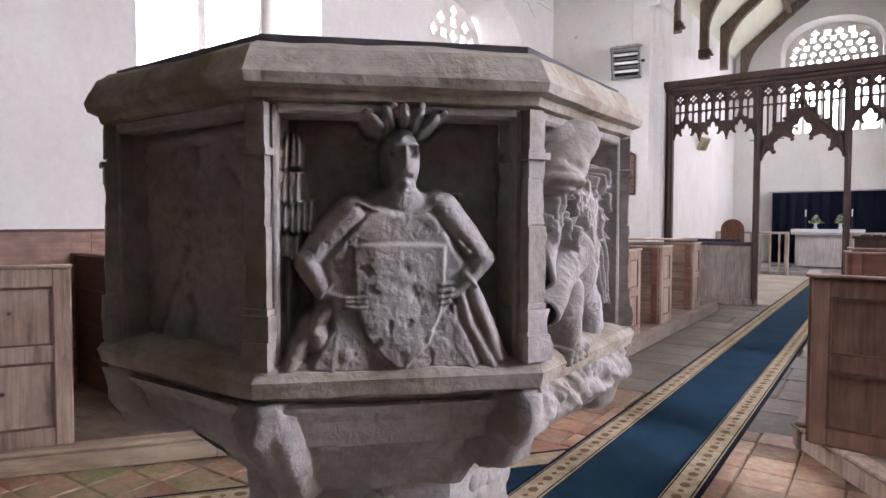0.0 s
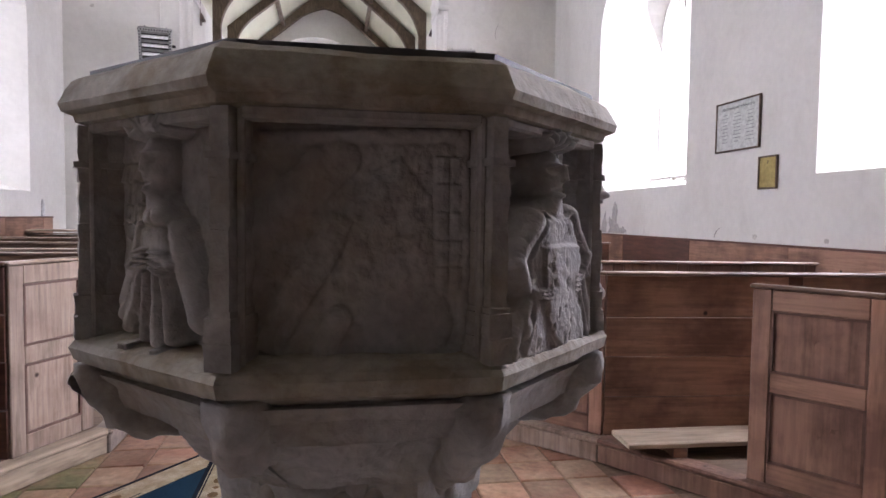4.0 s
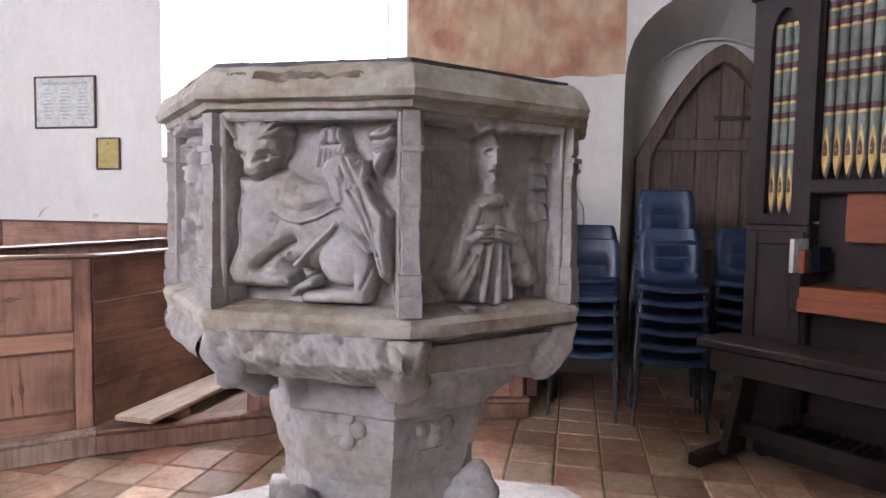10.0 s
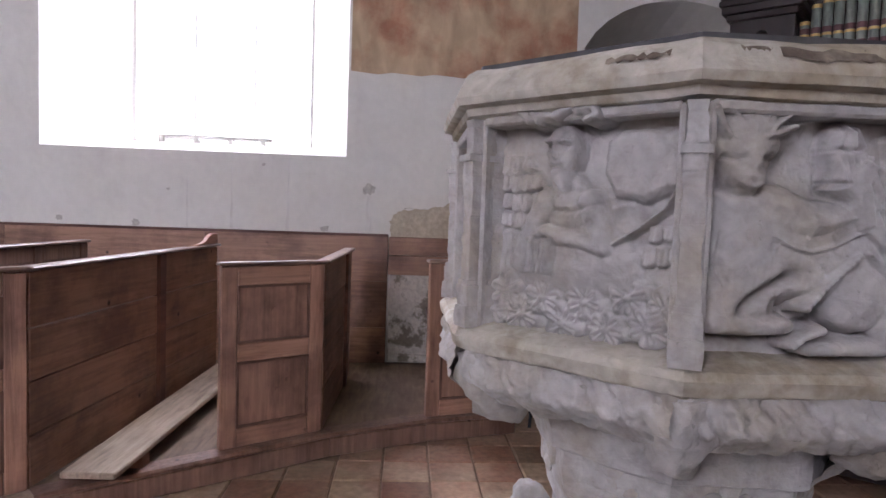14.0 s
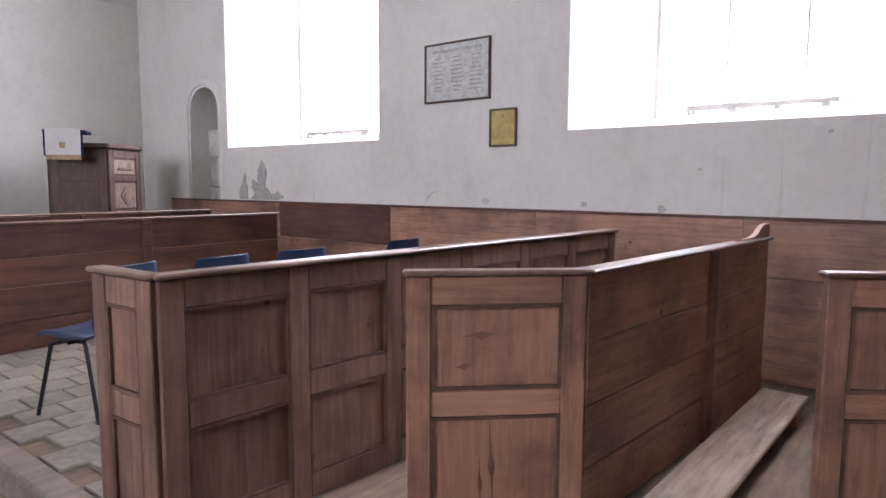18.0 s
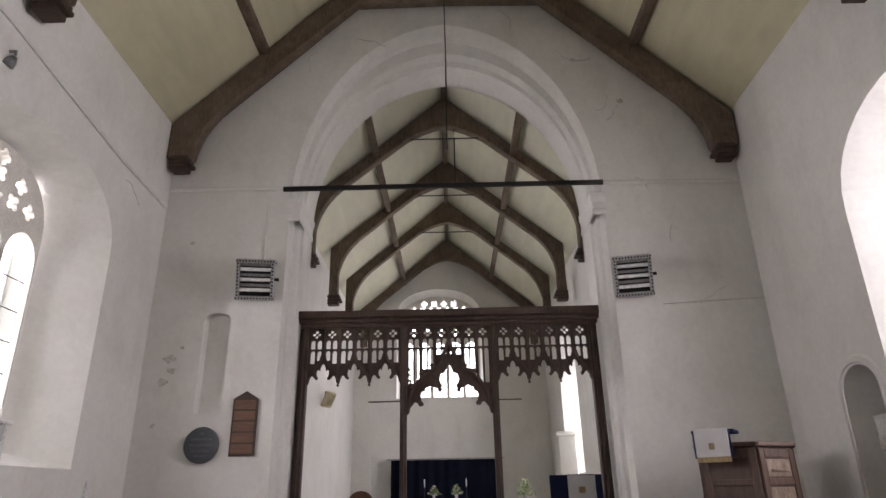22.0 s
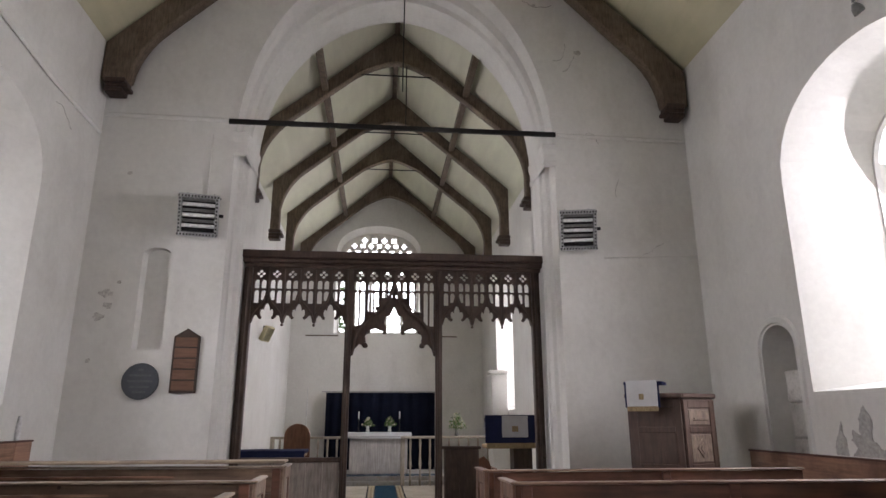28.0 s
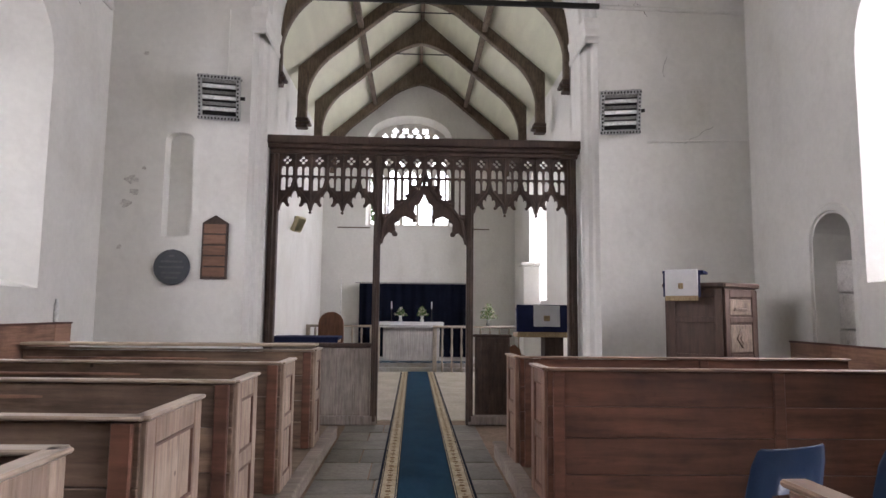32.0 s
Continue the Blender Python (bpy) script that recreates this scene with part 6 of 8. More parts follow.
GREY_OAK = material("bleached_grey_oak", (0.29, 0.25, 0.215), 0.8, second=(0.2, 0.165, 0.14), mix_scale=3, grain_scale=(40, 40, 4), grain_amount=0.35, bump=0.35)
x = -2.28
while x < -1.0:
    part("dado_board", box(bmesh.new(), x, min(x + 0.215, -0.985) - 0.003, -0.018, 0.018, 0.12, 1.0, 0.004), GREY_OAK, screen)
    x += 0.215
part("dado_rail", box(bmesh.new(), -2.28, -0.985, -0.05, 0.05, 1.0, 1.06, 0.01), DARK_OAK, screen)
part("sill_beam", box(bmesh.new(), -2.4, -0.9, -0.07, 0.07, 0.0, 0.12, 0.012), GREY_OAK, screen)
part("sill_beam", box(bmesh.new(), 0.3, 1.78, -0.07, 0.07, 0.0, 0.12, 0.012), GREY_OAK, screen)
desk_end = thing("bench_end", pose(0.66, 10.75, 0), "dark carved oak bench end with tracery corners", "bench end")
box_part("panel", (-0.24, 0.24, -0.03, 0.03, 0.0, 1.14), DARK_OAK, desk_end, 0.01)
box_part("capping", (-0.27, 0.27, -0.05, 0.05, 1.14, 1.18), DARK_OAK, desk_end, 0.01)
for xx in (-0.19, 0.19, 0.0):
    box_part("stile", (xx - 0.035, xx + 0.035, -0.045, -0.03, 0.02, 1.13), DARK_OAK, desk_end, 0.004)
for s in (-1, 1):
    for z0, up in ((0.12, -1), (1.06, 1)):
        part("tracery_corner", sheet(bmesh.new(), [[(s * 0.155, z0), (s * 0.035, z0), (s * 0.035, z0 - up * 0.14), (s * 0.06, z0 - up * 0.06), (s * 0.1, z0 - up * 0.03), (s * 0.13, z0 - up * 0.06), (s * 0.155, z0 - up * 0.14)]], 0.012, Matrix.Translation((0, -0.037, 0)) @ ON_Y), DARK_OAK, desk_end)

# ---- chancel ----
CHANCEL_FLOOR = material("pale_worn_chancel_stone", (0.5, 0.45, 0.36), 0.75, second=(0.38, 0.335, 0.26), mix_scale=1.6, grain_scale=(20, 20, 20), grain_amount=0.2, bump=0.35)
chancel_floor = part("floor_chancel", box(bmesh.new(), XCN - 0.4, XCS + 0.4, YE + 0.9, 17.75, -0.12, -0.002), CHANCEL_FLOOR)
tagged(chancel_floor, "pale worn stone floor of the chancel", "floor", kind="structure")
CHECK = material("blue_grey_tile", (0.10, 0.14, 0.19), 0.5, second=(0.07, 0.1, 0.14), mix_scale=4, bump=0.1, random_value=0.25)
tagged(part("sanctuary_step", rough(dense(box(bmesh.new(), XCN - 0.3, XCS + 0.3, 17.75, 18.6, -0.1, 0.1, 0.012), 4), 0.006, 3.0), STONE), "pale stone step before the altar", "step", kind="structure")
tagged(part("sanctuary_floor", box(bmesh.new(), XCN - 0.3, XCS + 0.3, 17.92, YCE + 0.3, -0.1, 0.2, 0.012), STONE), "raised stone floor of the sanctuary", "floor", kind="structure")
sanct = thing("altar_carpet", pose(-0.4, 17.95, 0.202), "blue checked carpet before the altar", "carpet")
for i in range(14):
    for j in range(3):
        part("tile", box(bmesh.new(), -1.4 + i * 0.2, -1.4 + i * 0.2 + 0.196, j * 0.2, j * 0.2 + 0.196, 0, 0.006), CHECK if (i + j) % 2 else CARPET_BLUE, sanct)
altar = thing("altar", pose(-0.48, 19.0, 0.202), "pale altar table with a lace-edged white cloth", "altar")
FRONTAL = material("pale_striped_frontal", (0.5, 0.47, 0.44), 0.9, second=(0.4, 0.37, 0.35), mix_scale=5, grain_scale=(60, 10, 2), grain_amount=0.3, bump=0.2)
box_part("body", (-0.74, 0.74, -0.32, 0.32, 0, 0.93), FRONTAL, altar, 0.01)
part("cloth", rough(dense(box(bmesh.new(), -0.84, 0.84, -0.4, 0.4, 0.935, 1.0, 0.008), 3), 0.004, 6.0), LINEN, altar, "white altar cloth")
bm = bmesh.new()
sheet(bm, [[(-0.84, 0.12), (-0.84, 0.0)] + [(-0.84 + i * 0.06 + d, v) for i in range(28) for d, v in ((0.015, -0.02), (0.03, -0.03), (0.045, -0.02), (0.06, 0.0))] + [(0.84, 0.12)]], 0.006, Matrix.Translation((0, -0.405, 0.88)) @ ON_Y)
part("lace_edge", bm, LINEN, altar, "scalloped lace edge")
bm = bmesh.new()
for i in range(28):
    sheet(bm, [disc(-0.81 + i * 0.06, 0.02, 0.015, 8)], 0.002, Matrix.Translation((0, -0.4105, 0.88)) @ ON_Y)
tagged(part("lace_hole_row", bm, CURTAIN, altar, "dark holes of the lace"), kind="stuff")


def turned(name, prof, m, mat, label, category, sides=12):
    ob = part(name, lathe(bmesh.new(), prof, sides), mat, smooth=True)
    ob.matrix_world = m
    return tagged(ob, label, category)


WAX = material("candle_wax", (0.85, 0.83, 0.76), 0.5, mix_scale=5, bump=0.03)
PETAL = material("pale_petal", (0.75, 0.66, 0.5), 0.8, mix_scale=9, random_value=0.2, island=True)
for xx in (-1.02, 0.06):
    stick = thing("candlestick", pose(xx, 19.1, 1.203), "dark candlestick with a tall white candle, on the altar", "candlestick", "altar candlesticks")
    part("stand", lathe(bmesh.new(), [(0.055, 0), (0.05, 0.02), (0.015, 0.05), (0.012, 0.3), (0.03, 0.33), (0.02, 0.35)], 10), BLACK, stick, smooth=True)
    part("candle", lathe(bmesh.new(), [(0.014, 0.34), (0.014, 0.53), (0.004, 0.54)], 8), WAX, stick, "white candle", smooth=True)


def bouquet(x, y, z, size, label, seed):
    ob = thing("flower_vase", pose(x, y, z), label, "flowers", "flower vases")
    part("vase", lathe(bmesh.new(), [(0.04, 0), (0.055, 0.03), (0.03, 0.1), (0.05, 0.16), (0.045, 0.155)], 10), WHITE_PAINT if size < 0.3 else STEEL, ob, smooth=True)
    rnd = random.Random(seed)
    for nm, mat, count, s0 in (("foliage", LEAF, 130, 0.035), ("bloom", PETAL, 60, 0.028)):
        verts, faces = [], []
        for _ in range(count):
            a, el = rnd.uniform(0, 6.28), rnd.uniform(0.1, 1.0)
            r = size * rnd.uniform(0.4, 1.0)
            p = Vector((math.cos(a) * r * 0.7 * (1.1 - el), math.sin(a) * r * 0.7 * (1.1 - el), 0.15 + r * el))
            q = Euler((rnd.uniform(0, 6), rnd.uniform(0, 6), 0)).to_matrix()
            n = len(verts)
            verts += [p + q @ Vector(c) * s0 for c in ((-1, 0, 0), (0, -0.6, 0.2), (1, 0, 0), (0, 0.6, 0.2))]
            faces.append((n, n + 1, n + 2, n + 3))
        me = bpy.data.meshes.new(nm)
        me.from_pydata(verts, [], faces)
        me.materials.append(mat)
        o = new(nm, me)
        o.parent = ob
        o["kind"] = "stuff"
    return ob


bouquet(-0.78, 19.1, 1.203, 0.26, "small vase of pale flowers on the altar", 1)
bouquet(-0.2, 19.1, 1.203, 0.28, "small vase of pale flowers on the altar", 2)
bouquet(1.42, 17.68, 1.145, 0.42, "glass vase of leafy flowers on the altar rail", 3)
cl = [(-1.97 + i * 0.0507, 0.035 * math.sin(i * 1.15) + 0.012 * math.sin(i * 2.7)) for i in range(61)]
bm = bmesh.new()
loft(bm, [[Vector((u, 19.95 + v, 0.21)) for u, v in cl] + [Vector((u, 19.962 + v, 0.21)) for u, v in cl[::-1]], [Vector((u, 19.95 + v * 0.8, 2.26)) for u, v in cl] + [Vector((u, 19.962 + v * 0.8, 2.26)) for u, v in cl[::-1]]])
dossal = thing("curtain", pose(0, 0, 0), "dark navy curtain hanging in folds behind the altar", "curtain")
part("cloth", bm, CURTAIN, dossal, smooth=True)
part("rod", tube(bmesh.new(), [(-2.08, 19.95, 2.28), (1.14, 19.95, 2.28)], 0.014, 6), STEEL, dossal)
tagged(part("picture_rail", tube(bmesh.new(), [(-2.66, YCE - 0.02, 3.88), (-1.72, YCE - 0.02, 3.88)], 0.018, 6), OAK), "thin dark rail fixed on the chancel east wall", "rail")
tagged(part("picture_rail", tube(bmesh.new(), [(1.0, YCE - 0.02, 3.88), (1.74, YCE - 0.02, 3.88)], 0.018, 6), OAK), "thin dark rail fixed on the chancel east wall", "rail")
tagged(part("staff", tube(bmesh.new(), [(-2.5, 20.1, 0.2), (-2.5, 20.1, 2.4)], 0.016, 6), WHITE_PAINT), "slim pale staff standing by the wall", "staff")
RED_OAK = material("red_brown_oak", (0.2, 0.09, 0.045), 0.5, second=(0.13, 0.055, 0.03), mix_scale=3, grain_scale=(30, 30, 4), grain_amount=0.3, bump=0.2)
RAIL_OAK = material("bleached_rail_oak", (0.42, 0.37, 0.3), 0.6, second=(0.33, 0.28, 0.22), mix_scale=3, grain_scale=(30, 30, 4), grain_amount=0.3, bump=0.2)
PALE_OAK = material("honey_oak", (0.4, 0.28, 0.16), 0.6, second=(0.3, 0.2, 0.11), mix_scale=3, grain_scale=(30, 30, 4), grain_amount=0.3, bump=0.2)
for x0, x1 in ((-3.05, -1.25), (0.05, 2.42)):
    rail = thing("altar_rail", pose(0, 17.68, 0.0), "bleached oak altar rail on turned balusters", "altar rail", "altar rails")
    box_part("handrail", (x0, x1, -0.05, 0.05, 1.08, 1.14), RAIL_OAK, rail, 0.012)
    for xx in (x0 + 0.05, x1 - 0.05):
        box_part("newel", (xx - 0.05, xx + 0.05, -0.045, 0.045, 0.0, 1.08), RAIL_OAK, rail, 0.008)
    n = int((x1 - x0) / 0.22)
    for i in range(1, n):
        xx = x0 + (x1 - x0) * i / n
        part("baluster", lathe(bmesh.new(), [(0.022, 0.0), (0.03, 0.15), (0.016, 0.3), (0.034, 0.5), (0.018, 0.75), (0.03, 0.95), (0.022, 1.08)], 8, 0, (xx, 0)), RAIL_OAK, rail, smooth=True)

# flood lamp on the chancel wall
CREAM_CASE = material("cream_lamp_case", (0.6, 0.53, 0.33), 0.5, mix_scale=6, bump=0.05)
fl = thing("flood_lamp", pose(XCN + 0.16, 15.6, 3.33, 28, 0, 62), "cream flood lamp tilted on a wall bracket", "lamp")
box_part("case", (-0.13, 0.13, -0.06, 0.06, -0.17, 0.17), CREAM_CASE, fl, 0.02)
box_part("glass", (-0.1, 0.1, -0.075, -0.06, -0.13, 0.13), GLASS, fl, 0.004)
part("bracket", tube(bmesh.new(), [(0, 0.06, 0.0), (0.0, 0.13, 0.02), (0.0, 0.16, 0.12)], 0.014, 6), BLACK_METAL, fl)

# cupboard on the chancel wall, desks, chair
cup = thing("wall_pedestal", pose(2.28, 16.6, 0), "white painted stone block standing by the chancel window", "pedestal")
box_part("shaft", (-0.2, 0.2, -0.2, 0.2, 1.15, 2.55), PLASTER, cup, 0.02)
box_part("cap", (-0.24, 0.21, -0.24, 0.24, 2.55, 2.64), PLASTER, cup, 0.02)
box_part("base", (-0.2, 0.2, -0.2, 0.2, 0, 1.15), PLASTER, cup, 0.01)
lect = thing("lectern", pose(1.5, 11.5, 0), "oak reading desk draped with navy cloth and white fall", "lectern")
box_part("desk", (-0.4, 0.4, -0.22, 0.22, 1.12, 1.18), PALE_OAK, lect, 0.01)
part("navy_cloth", rough(dense(box(bmesh.new(), -0.42, 0.42, -0.262, -0.235, 1.2, 1.6, 0.006), 3), 0.006, 6.0), NAVY_CLOTH, lect, "navy cloth")
box_part("book_board", (-0.36, 0.36, -0.23, 0.2, 1.5, 1.56), DARK_OAK, lect, 0.01)
part("white_fall", rough(dense(box(bmesh.new(), -0.17, 0.22, -0.275, -0.264, 1.28, 1.59, 0.003), 3), 0.004, 6.0), LINEN, lect, "white linen fall with a small badge")
box_part("fringe", (-0.4, 0.42, -0.262, -0.24, 1.13, 1.2), GOLD_FRINGE, lect, 0.003, "buff fringe")
box_part("badge", (-0.02, 0.07, -0.281, -0.277, 1.36, 1.44), GOLD_FRINGE, lect, 0.0, "small gold badge")
box_part("pedestal", (0.02, 0.3, -0.15, 0.15, 0.0, 1.12), DARK_OAK, lect, 0.01)
box_part("foot", (-0.12, 0.4, -0.2, 0.2, 0.0, 0.06), DARK_OAK, lect, 0.01)
stall = thing("choir_stall", pose(1.02, 11.2, 0), "red-brown oak stall end with a scrolled top", "stall")
bm = bmesh.new()
sheet(bm, [[(-0.22, 0), (0.22, 0), (0.22, 0.75), (0.14, 0.82), (0.1, 0.95), (0.02, 1.02), (-0.06, 0.98), (-0.1, 0.86), (-0.22, 0.8)]], 0.05, ON_Y, 0.008)
part("end_panel", bm, RED_OAK, stall)
box_part("seat", (-0.2, 0.22, 0.03, 1.2, 0.42, 0.46), RED_OAK, stall, 0.006)
box_part("back", (0.18, 0.22, 0.03, 1.2, 0.46, 0.85), RED_OAK, stall, 0.006)
ndesk = thing("draped_table", pose(-2.25, 13.4, 0), "small table draped with a blue cloth in the chancel", "table")
box_part("top", (-0.62, 0.5, -0.3, 0.3, 0.92, 0.97), PALE_OAK, ndesk, 0.008)
part("cloth", rough(dense(box(bmesh.new(), -0.64, 0.52, -0.33, 0.33, 0.972, 1.03, 0.01), 3), 0.006, 5.0), NAVY_CLOTH, ndesk, "blue cloth")
box_part("cloth_fall", (-0.64, 0.52, -0.345, -0.332, 0.78, 1.02), NAVY_CLOTH, ndesk, 0.003)
for xx in (-0.55, 0.43):
    for yy in (-0.24, 0.24):
        box_part("leg", (xx - 0.03, xx + 0.03, yy - 0.03, yy + 0.03, 0, 0.92), PALE_OAK, ndesk, 0.005)
seat = thing("carved_chair", pose(-2.05, 14.6, 0), "tall-backed red-brown oak chair with an arched top", "chair")
bm = bmesh.new()
sheet(bm, [arch(-0.25, 0.25, 0.42, 1.2, 1.46)], 0.04, ON_Y, 0.008)
part("backrest", bm, RED_OAK, seat)
box_part("seat", (-0.27, 0.27, -0.5, -0.02, 0.42, 0.47), RED_OAK, seat, 0.008)
for xx in (-0.24, 0.24):
    for yy in (-0.46, -0.03):
        box_part("leg", (xx - 0.025, xx + 0.025, yy - 0.025, yy + 0.025, 0, 0.42), RED_OAK, seat, 0.005)

# ---- pulpit ----
PULPIT_WOOD = material("dark_carved_pulpit_oak", (0.12, 0.075, 0.055), 0.5, second=(0.08, 0.048, 0.036), mix_scale=3, grain_scale=(30, 30, 4), grain_amount=0.35, bump=0.3)
pulpit = thing("pulpit", pose(2.55, 8.63, 0, 0, 0, -24), "dark panelled oak pulpit with a white book fall", "pulpit")
corners = [(-0.24, -0.14), (0.28, -0.22), (0.6, 0.18), (0.6, 0.58), (0.1, 0.75), (-0.24, 0.5)]
for p, q in zip(corners, corners[1:] + corners[:1]):
    m, n = along(p, q)
    face = part("panel_face", box(bmesh.new(), 0, n, -0.02, 0.02, 0.0, 1.76, 0.006, m), PULPIT_WOOD, pulpit)
    bm = bmesh.new()
    for x0, x1, z0, z1 in ((0, 0.07, 0.05, 1.74), (n - 0.07, n, 0.05, 1.74), (0.07, n - 0.07, 0.05, 0.16), (0.07, n - 0.07, 1.0, 1.08), (0.07, n - 0.07, 1.4, 1.46), (0.07, n - 0.07, 1.66, 1.74)):
        box(bm, x0, x1, -0.034, -0.02, z0, z1, 0.004, m)
    part("framing", bm, PULPIT_WOOD, pulpit)
    part("cornice", box(bmesh.new(), -0.03, n + 0.03, -0.06, 0.03, 1.76, 1.81, 0.01, m), PULPIT_WOOD, pulpit)
m, n = along(corners[1], corners[2])
# paler oak on this one face paints in the light that falls on it
LIT_SIDE_OAK = material("lit_side_pale_oak", (0.3, 0.23, 0.18), 0.55, second=(0.2, 0.145, 0.11), mix_scale=9, grain_scale=(40, 40, 8), grain_amount=0.4, bump=0.5)
part("carved_field", box(bmesh.new(), 0.08, n - 0.08, -0.03, -0.021, 0.2, 0.98, 0.004, m), LIT_SIDE_OAK, pulpit, "lower panel, coloured pale for the light on it")
part("carved_field", box(bmesh.new(), 0.08, n - 0.08, -0.03, -0.021, 1.1, 1.38, 0.004, m), LIT_SIDE_OAK, pulpit, "middle panel, coloured pale for the light on it")
part("carved_field", box(bmesh.new(), 0.08, n - 0.08, -0.03, -0.021, 1.48, 1.64, 0.004, m), LIT_SIDE_OAK, pulpit, "frieze panel, coloured pale for the light on it")
for z, h in ((0.62, 0.17), (1.24, 0.1)):
    bm = bmesh.new()
    for grow, deep in ((1.0, 0.03), (0.6, 0.046)):
        loop = [(n / 2 + 0.09 * grow * math.cos(a), z + h * grow * math.sin(a)) for a in [k * math.pi / 2 for k in range(4)]]
        sheet(bm, [loop], deep, m @ Matrix.Translation((0, -0.03, 0)) @ ON_Y, 0.004)
    part("carved_lozenge", bm, LIT_SIDE_OAK, pulpit, "carved lozenge, coloured pale for the light on it")
bm = bmesh.new()
for i in range(7):
    tube(bm, [m @ Vector((n / 2 + s * 0.02 * i, -0.034, 1.53 + 0.012 * (i % 2))) for s in (-1, 1)], 0.008, 5)
part("carved_frieze", bm, LIT_SIDE_OAK, pulpit, "worn carving along the top")
m, n = along(corners[0], corners[1])
for nm, d, mat, lab in (("book_desk", (-0.02, 0.38, -0.2, 0.12, 1.9, 1.93), NAVY_CLOTH, "navy cloth over the book desk"), ("desk_rest", (0.2, 0.26, -0.02, 0.05, 1.8, 1.9), PULPIT_WOOD, ""),
                        ("navy_border", (-0.01, 0.35, -0.215, -0.202, 1.66, 1.93), NAVY_CLOTH, ""), ("fringe", (0.01, 0.33, -0.228, -0.216, 1.62, 1.67), GOLD_FRINGE, "buff fringe"), ("badge", (0.14, 0.19, -0.2345, -0.231, 1.74, 1.8), GOLD_FRINGE, "small gold badge")):
    part(nm, box(bmesh.new(), *d, 0.003, m), mat, pulpit, lab)
part("white_fall", rough(dense(box(bmesh.new(), 0.01, 0.33, -0.23, -0.217, 1.67, 1.94, 0.004, m), 3), 0.004, 6.0), LINEN, pulpit, "white linen book fall")
part("white_fall", box(bmesh.new(), 0.01, 0.33, -0.217, 0.1, 1.931, 1.94, 0.003, m), LINEN, pulpit, "white linen book fall")

# ---- fixed to the walls ----
def heater(x, z, turn):
    ob = thing("wall_heater", pose(x, YE - 0.02, z, 0, 0, turn) @ Matrix.Diagonal((0.82, 1, 1.06, 1)), "grey-white slotted infra-red heater on a wall bracket", "heater", "wall heaters")
    tilt = pose(0, -0.24, 0, 20, 0, 0)
    bm = bmesh.new()
    for d in ((-0.3, -0.25, -0.26, 0.26), (0.25, 0.3, -0.26, 0.26), (-0.25, 0.25, 0.21, 0.26), (-0.25, 0.25, -0.26, -0.21)):
        box(bm, d[0], d[1], -0.06, 0.08, d[2], d[3], 0.006, tilt)
    box(bm, -0.3, 0.3, 0.08, 0.1, -0.26, 0.26, 0.004, tilt)
    part("casing", bm, HEATER_CASE, ob)
    part("reflector", box(bmesh.new(), -0.25, 0.25, 0.05, 0.06, -0.21, 0.21, 0, tilt), BLACK, ob, "dark inside of the heater")
    for zz in (-0.13, 0.0, 0.13):
        part("element", tube(bmesh.new(), [tilt @ Vector((-0.24, -0.01, zz)), tilt @ Vector((0.24, -0.01, zz))], 0.024, 8), WHITE_PAINT, ob, "white heating tube")
        part("shade", box(bmesh.new(), -0.24, 0.24, 0.0, 0.045, zz + 0.04, zz + 0.075, 0.0, tilt), STEEL, ob)
    bm = bmesh.new()
    for i in range(13):
        u = -0.29 + i * 0.0483
        for v in (-0.235, 0.235):
            box(bm, u - 0.012, u + 0.012, -0.064, -0.06, v - 0.012, v + 0.012, 0, tilt)
    for i in range(10):
        v = -0.2 + i * 0.0445
        for u in (-0.275, 0.275):
            box(bm, u - 0.012, u + 0.012, -0.064, -0.06, v - 0.012, v + 0.012, 0, tilt)
    tagged(part("vent_slot_row", bm, BLACK, ob, "row of dark vent slots"), kind="stuff")
    for xx in (-0.2, 0.2):
        part("bracket", tube(bmesh.new(), [(xx, 0.02, 0.3), (xx, -0.16, 0.3), (xx, -0.2, 0.22)], 0.014, 6), STEEL, ob)
    part("bracket_bar", tube(bmesh.new(), [(-0.28, -0.02, 0.3), (0.3, -0.02, 0.3)], 0.016, 6), STEEL, ob)
    part("pull_switch", tube(bmesh.new(), [(0.3, -0.2, 0.02), (0.37, -0.2, 0.02)], 0.022, 7), BLACK, ob)
    return ob


heater(-2.92, 4.1, 10)
heater(2.22, 4.04, -12)
SLATE = material("dark_slate", (0.045, 0.05, 0.06), 0.5, second=(0.06, 0.065, 0.075), mix_scale=6, bump=0.15)
tablet = thing("round_tablet", pose(-3.43, YE - 0.03, 2.0), "round dark slate memorial tablet with worn lettering", "tablet")
bm = lathe(bmesh.new(), [(0.2, 0), (0.222, 0.004), (0.222, 0.02), (0.215, 0.025), (0.1, 0.026)], 28)
bm.transform(Matrix.Rotation(math.pi / 2, 4, "X"))
part("disc", bm, SLATE, tablet, smooth=False)
LETTER = material("faint_lettering", (0.12, 0.125, 0.13), 0.6, bump=0)
for i, (w, z) in enumerate(((0.03, 0.14), (0.13, 0.07), (0.15, 0.0), (0.12, -0.07), (0.08, -0.13))):
    box_part("lettering", (-w, w, -0.0285, -0.0265, z - 0.012, z + 0.012), LETTER, tablet, 0, "worn line of lettering")
BOARD_WOOD = material("brown_board_oak", (0.2, 0.1, 0.06), 0.5, second=(0.14, 0.07, 0.04), mix_scale=3, grain_scale=(4, 30, 30), grain_amount=0.3, bump=0.2)
hymn = thing("hymn_board", pose(-2.92, YE - 0.03, 1.86), "brown wooden hymn board with a pointed top", "hymn board")
bm = bmesh.new()
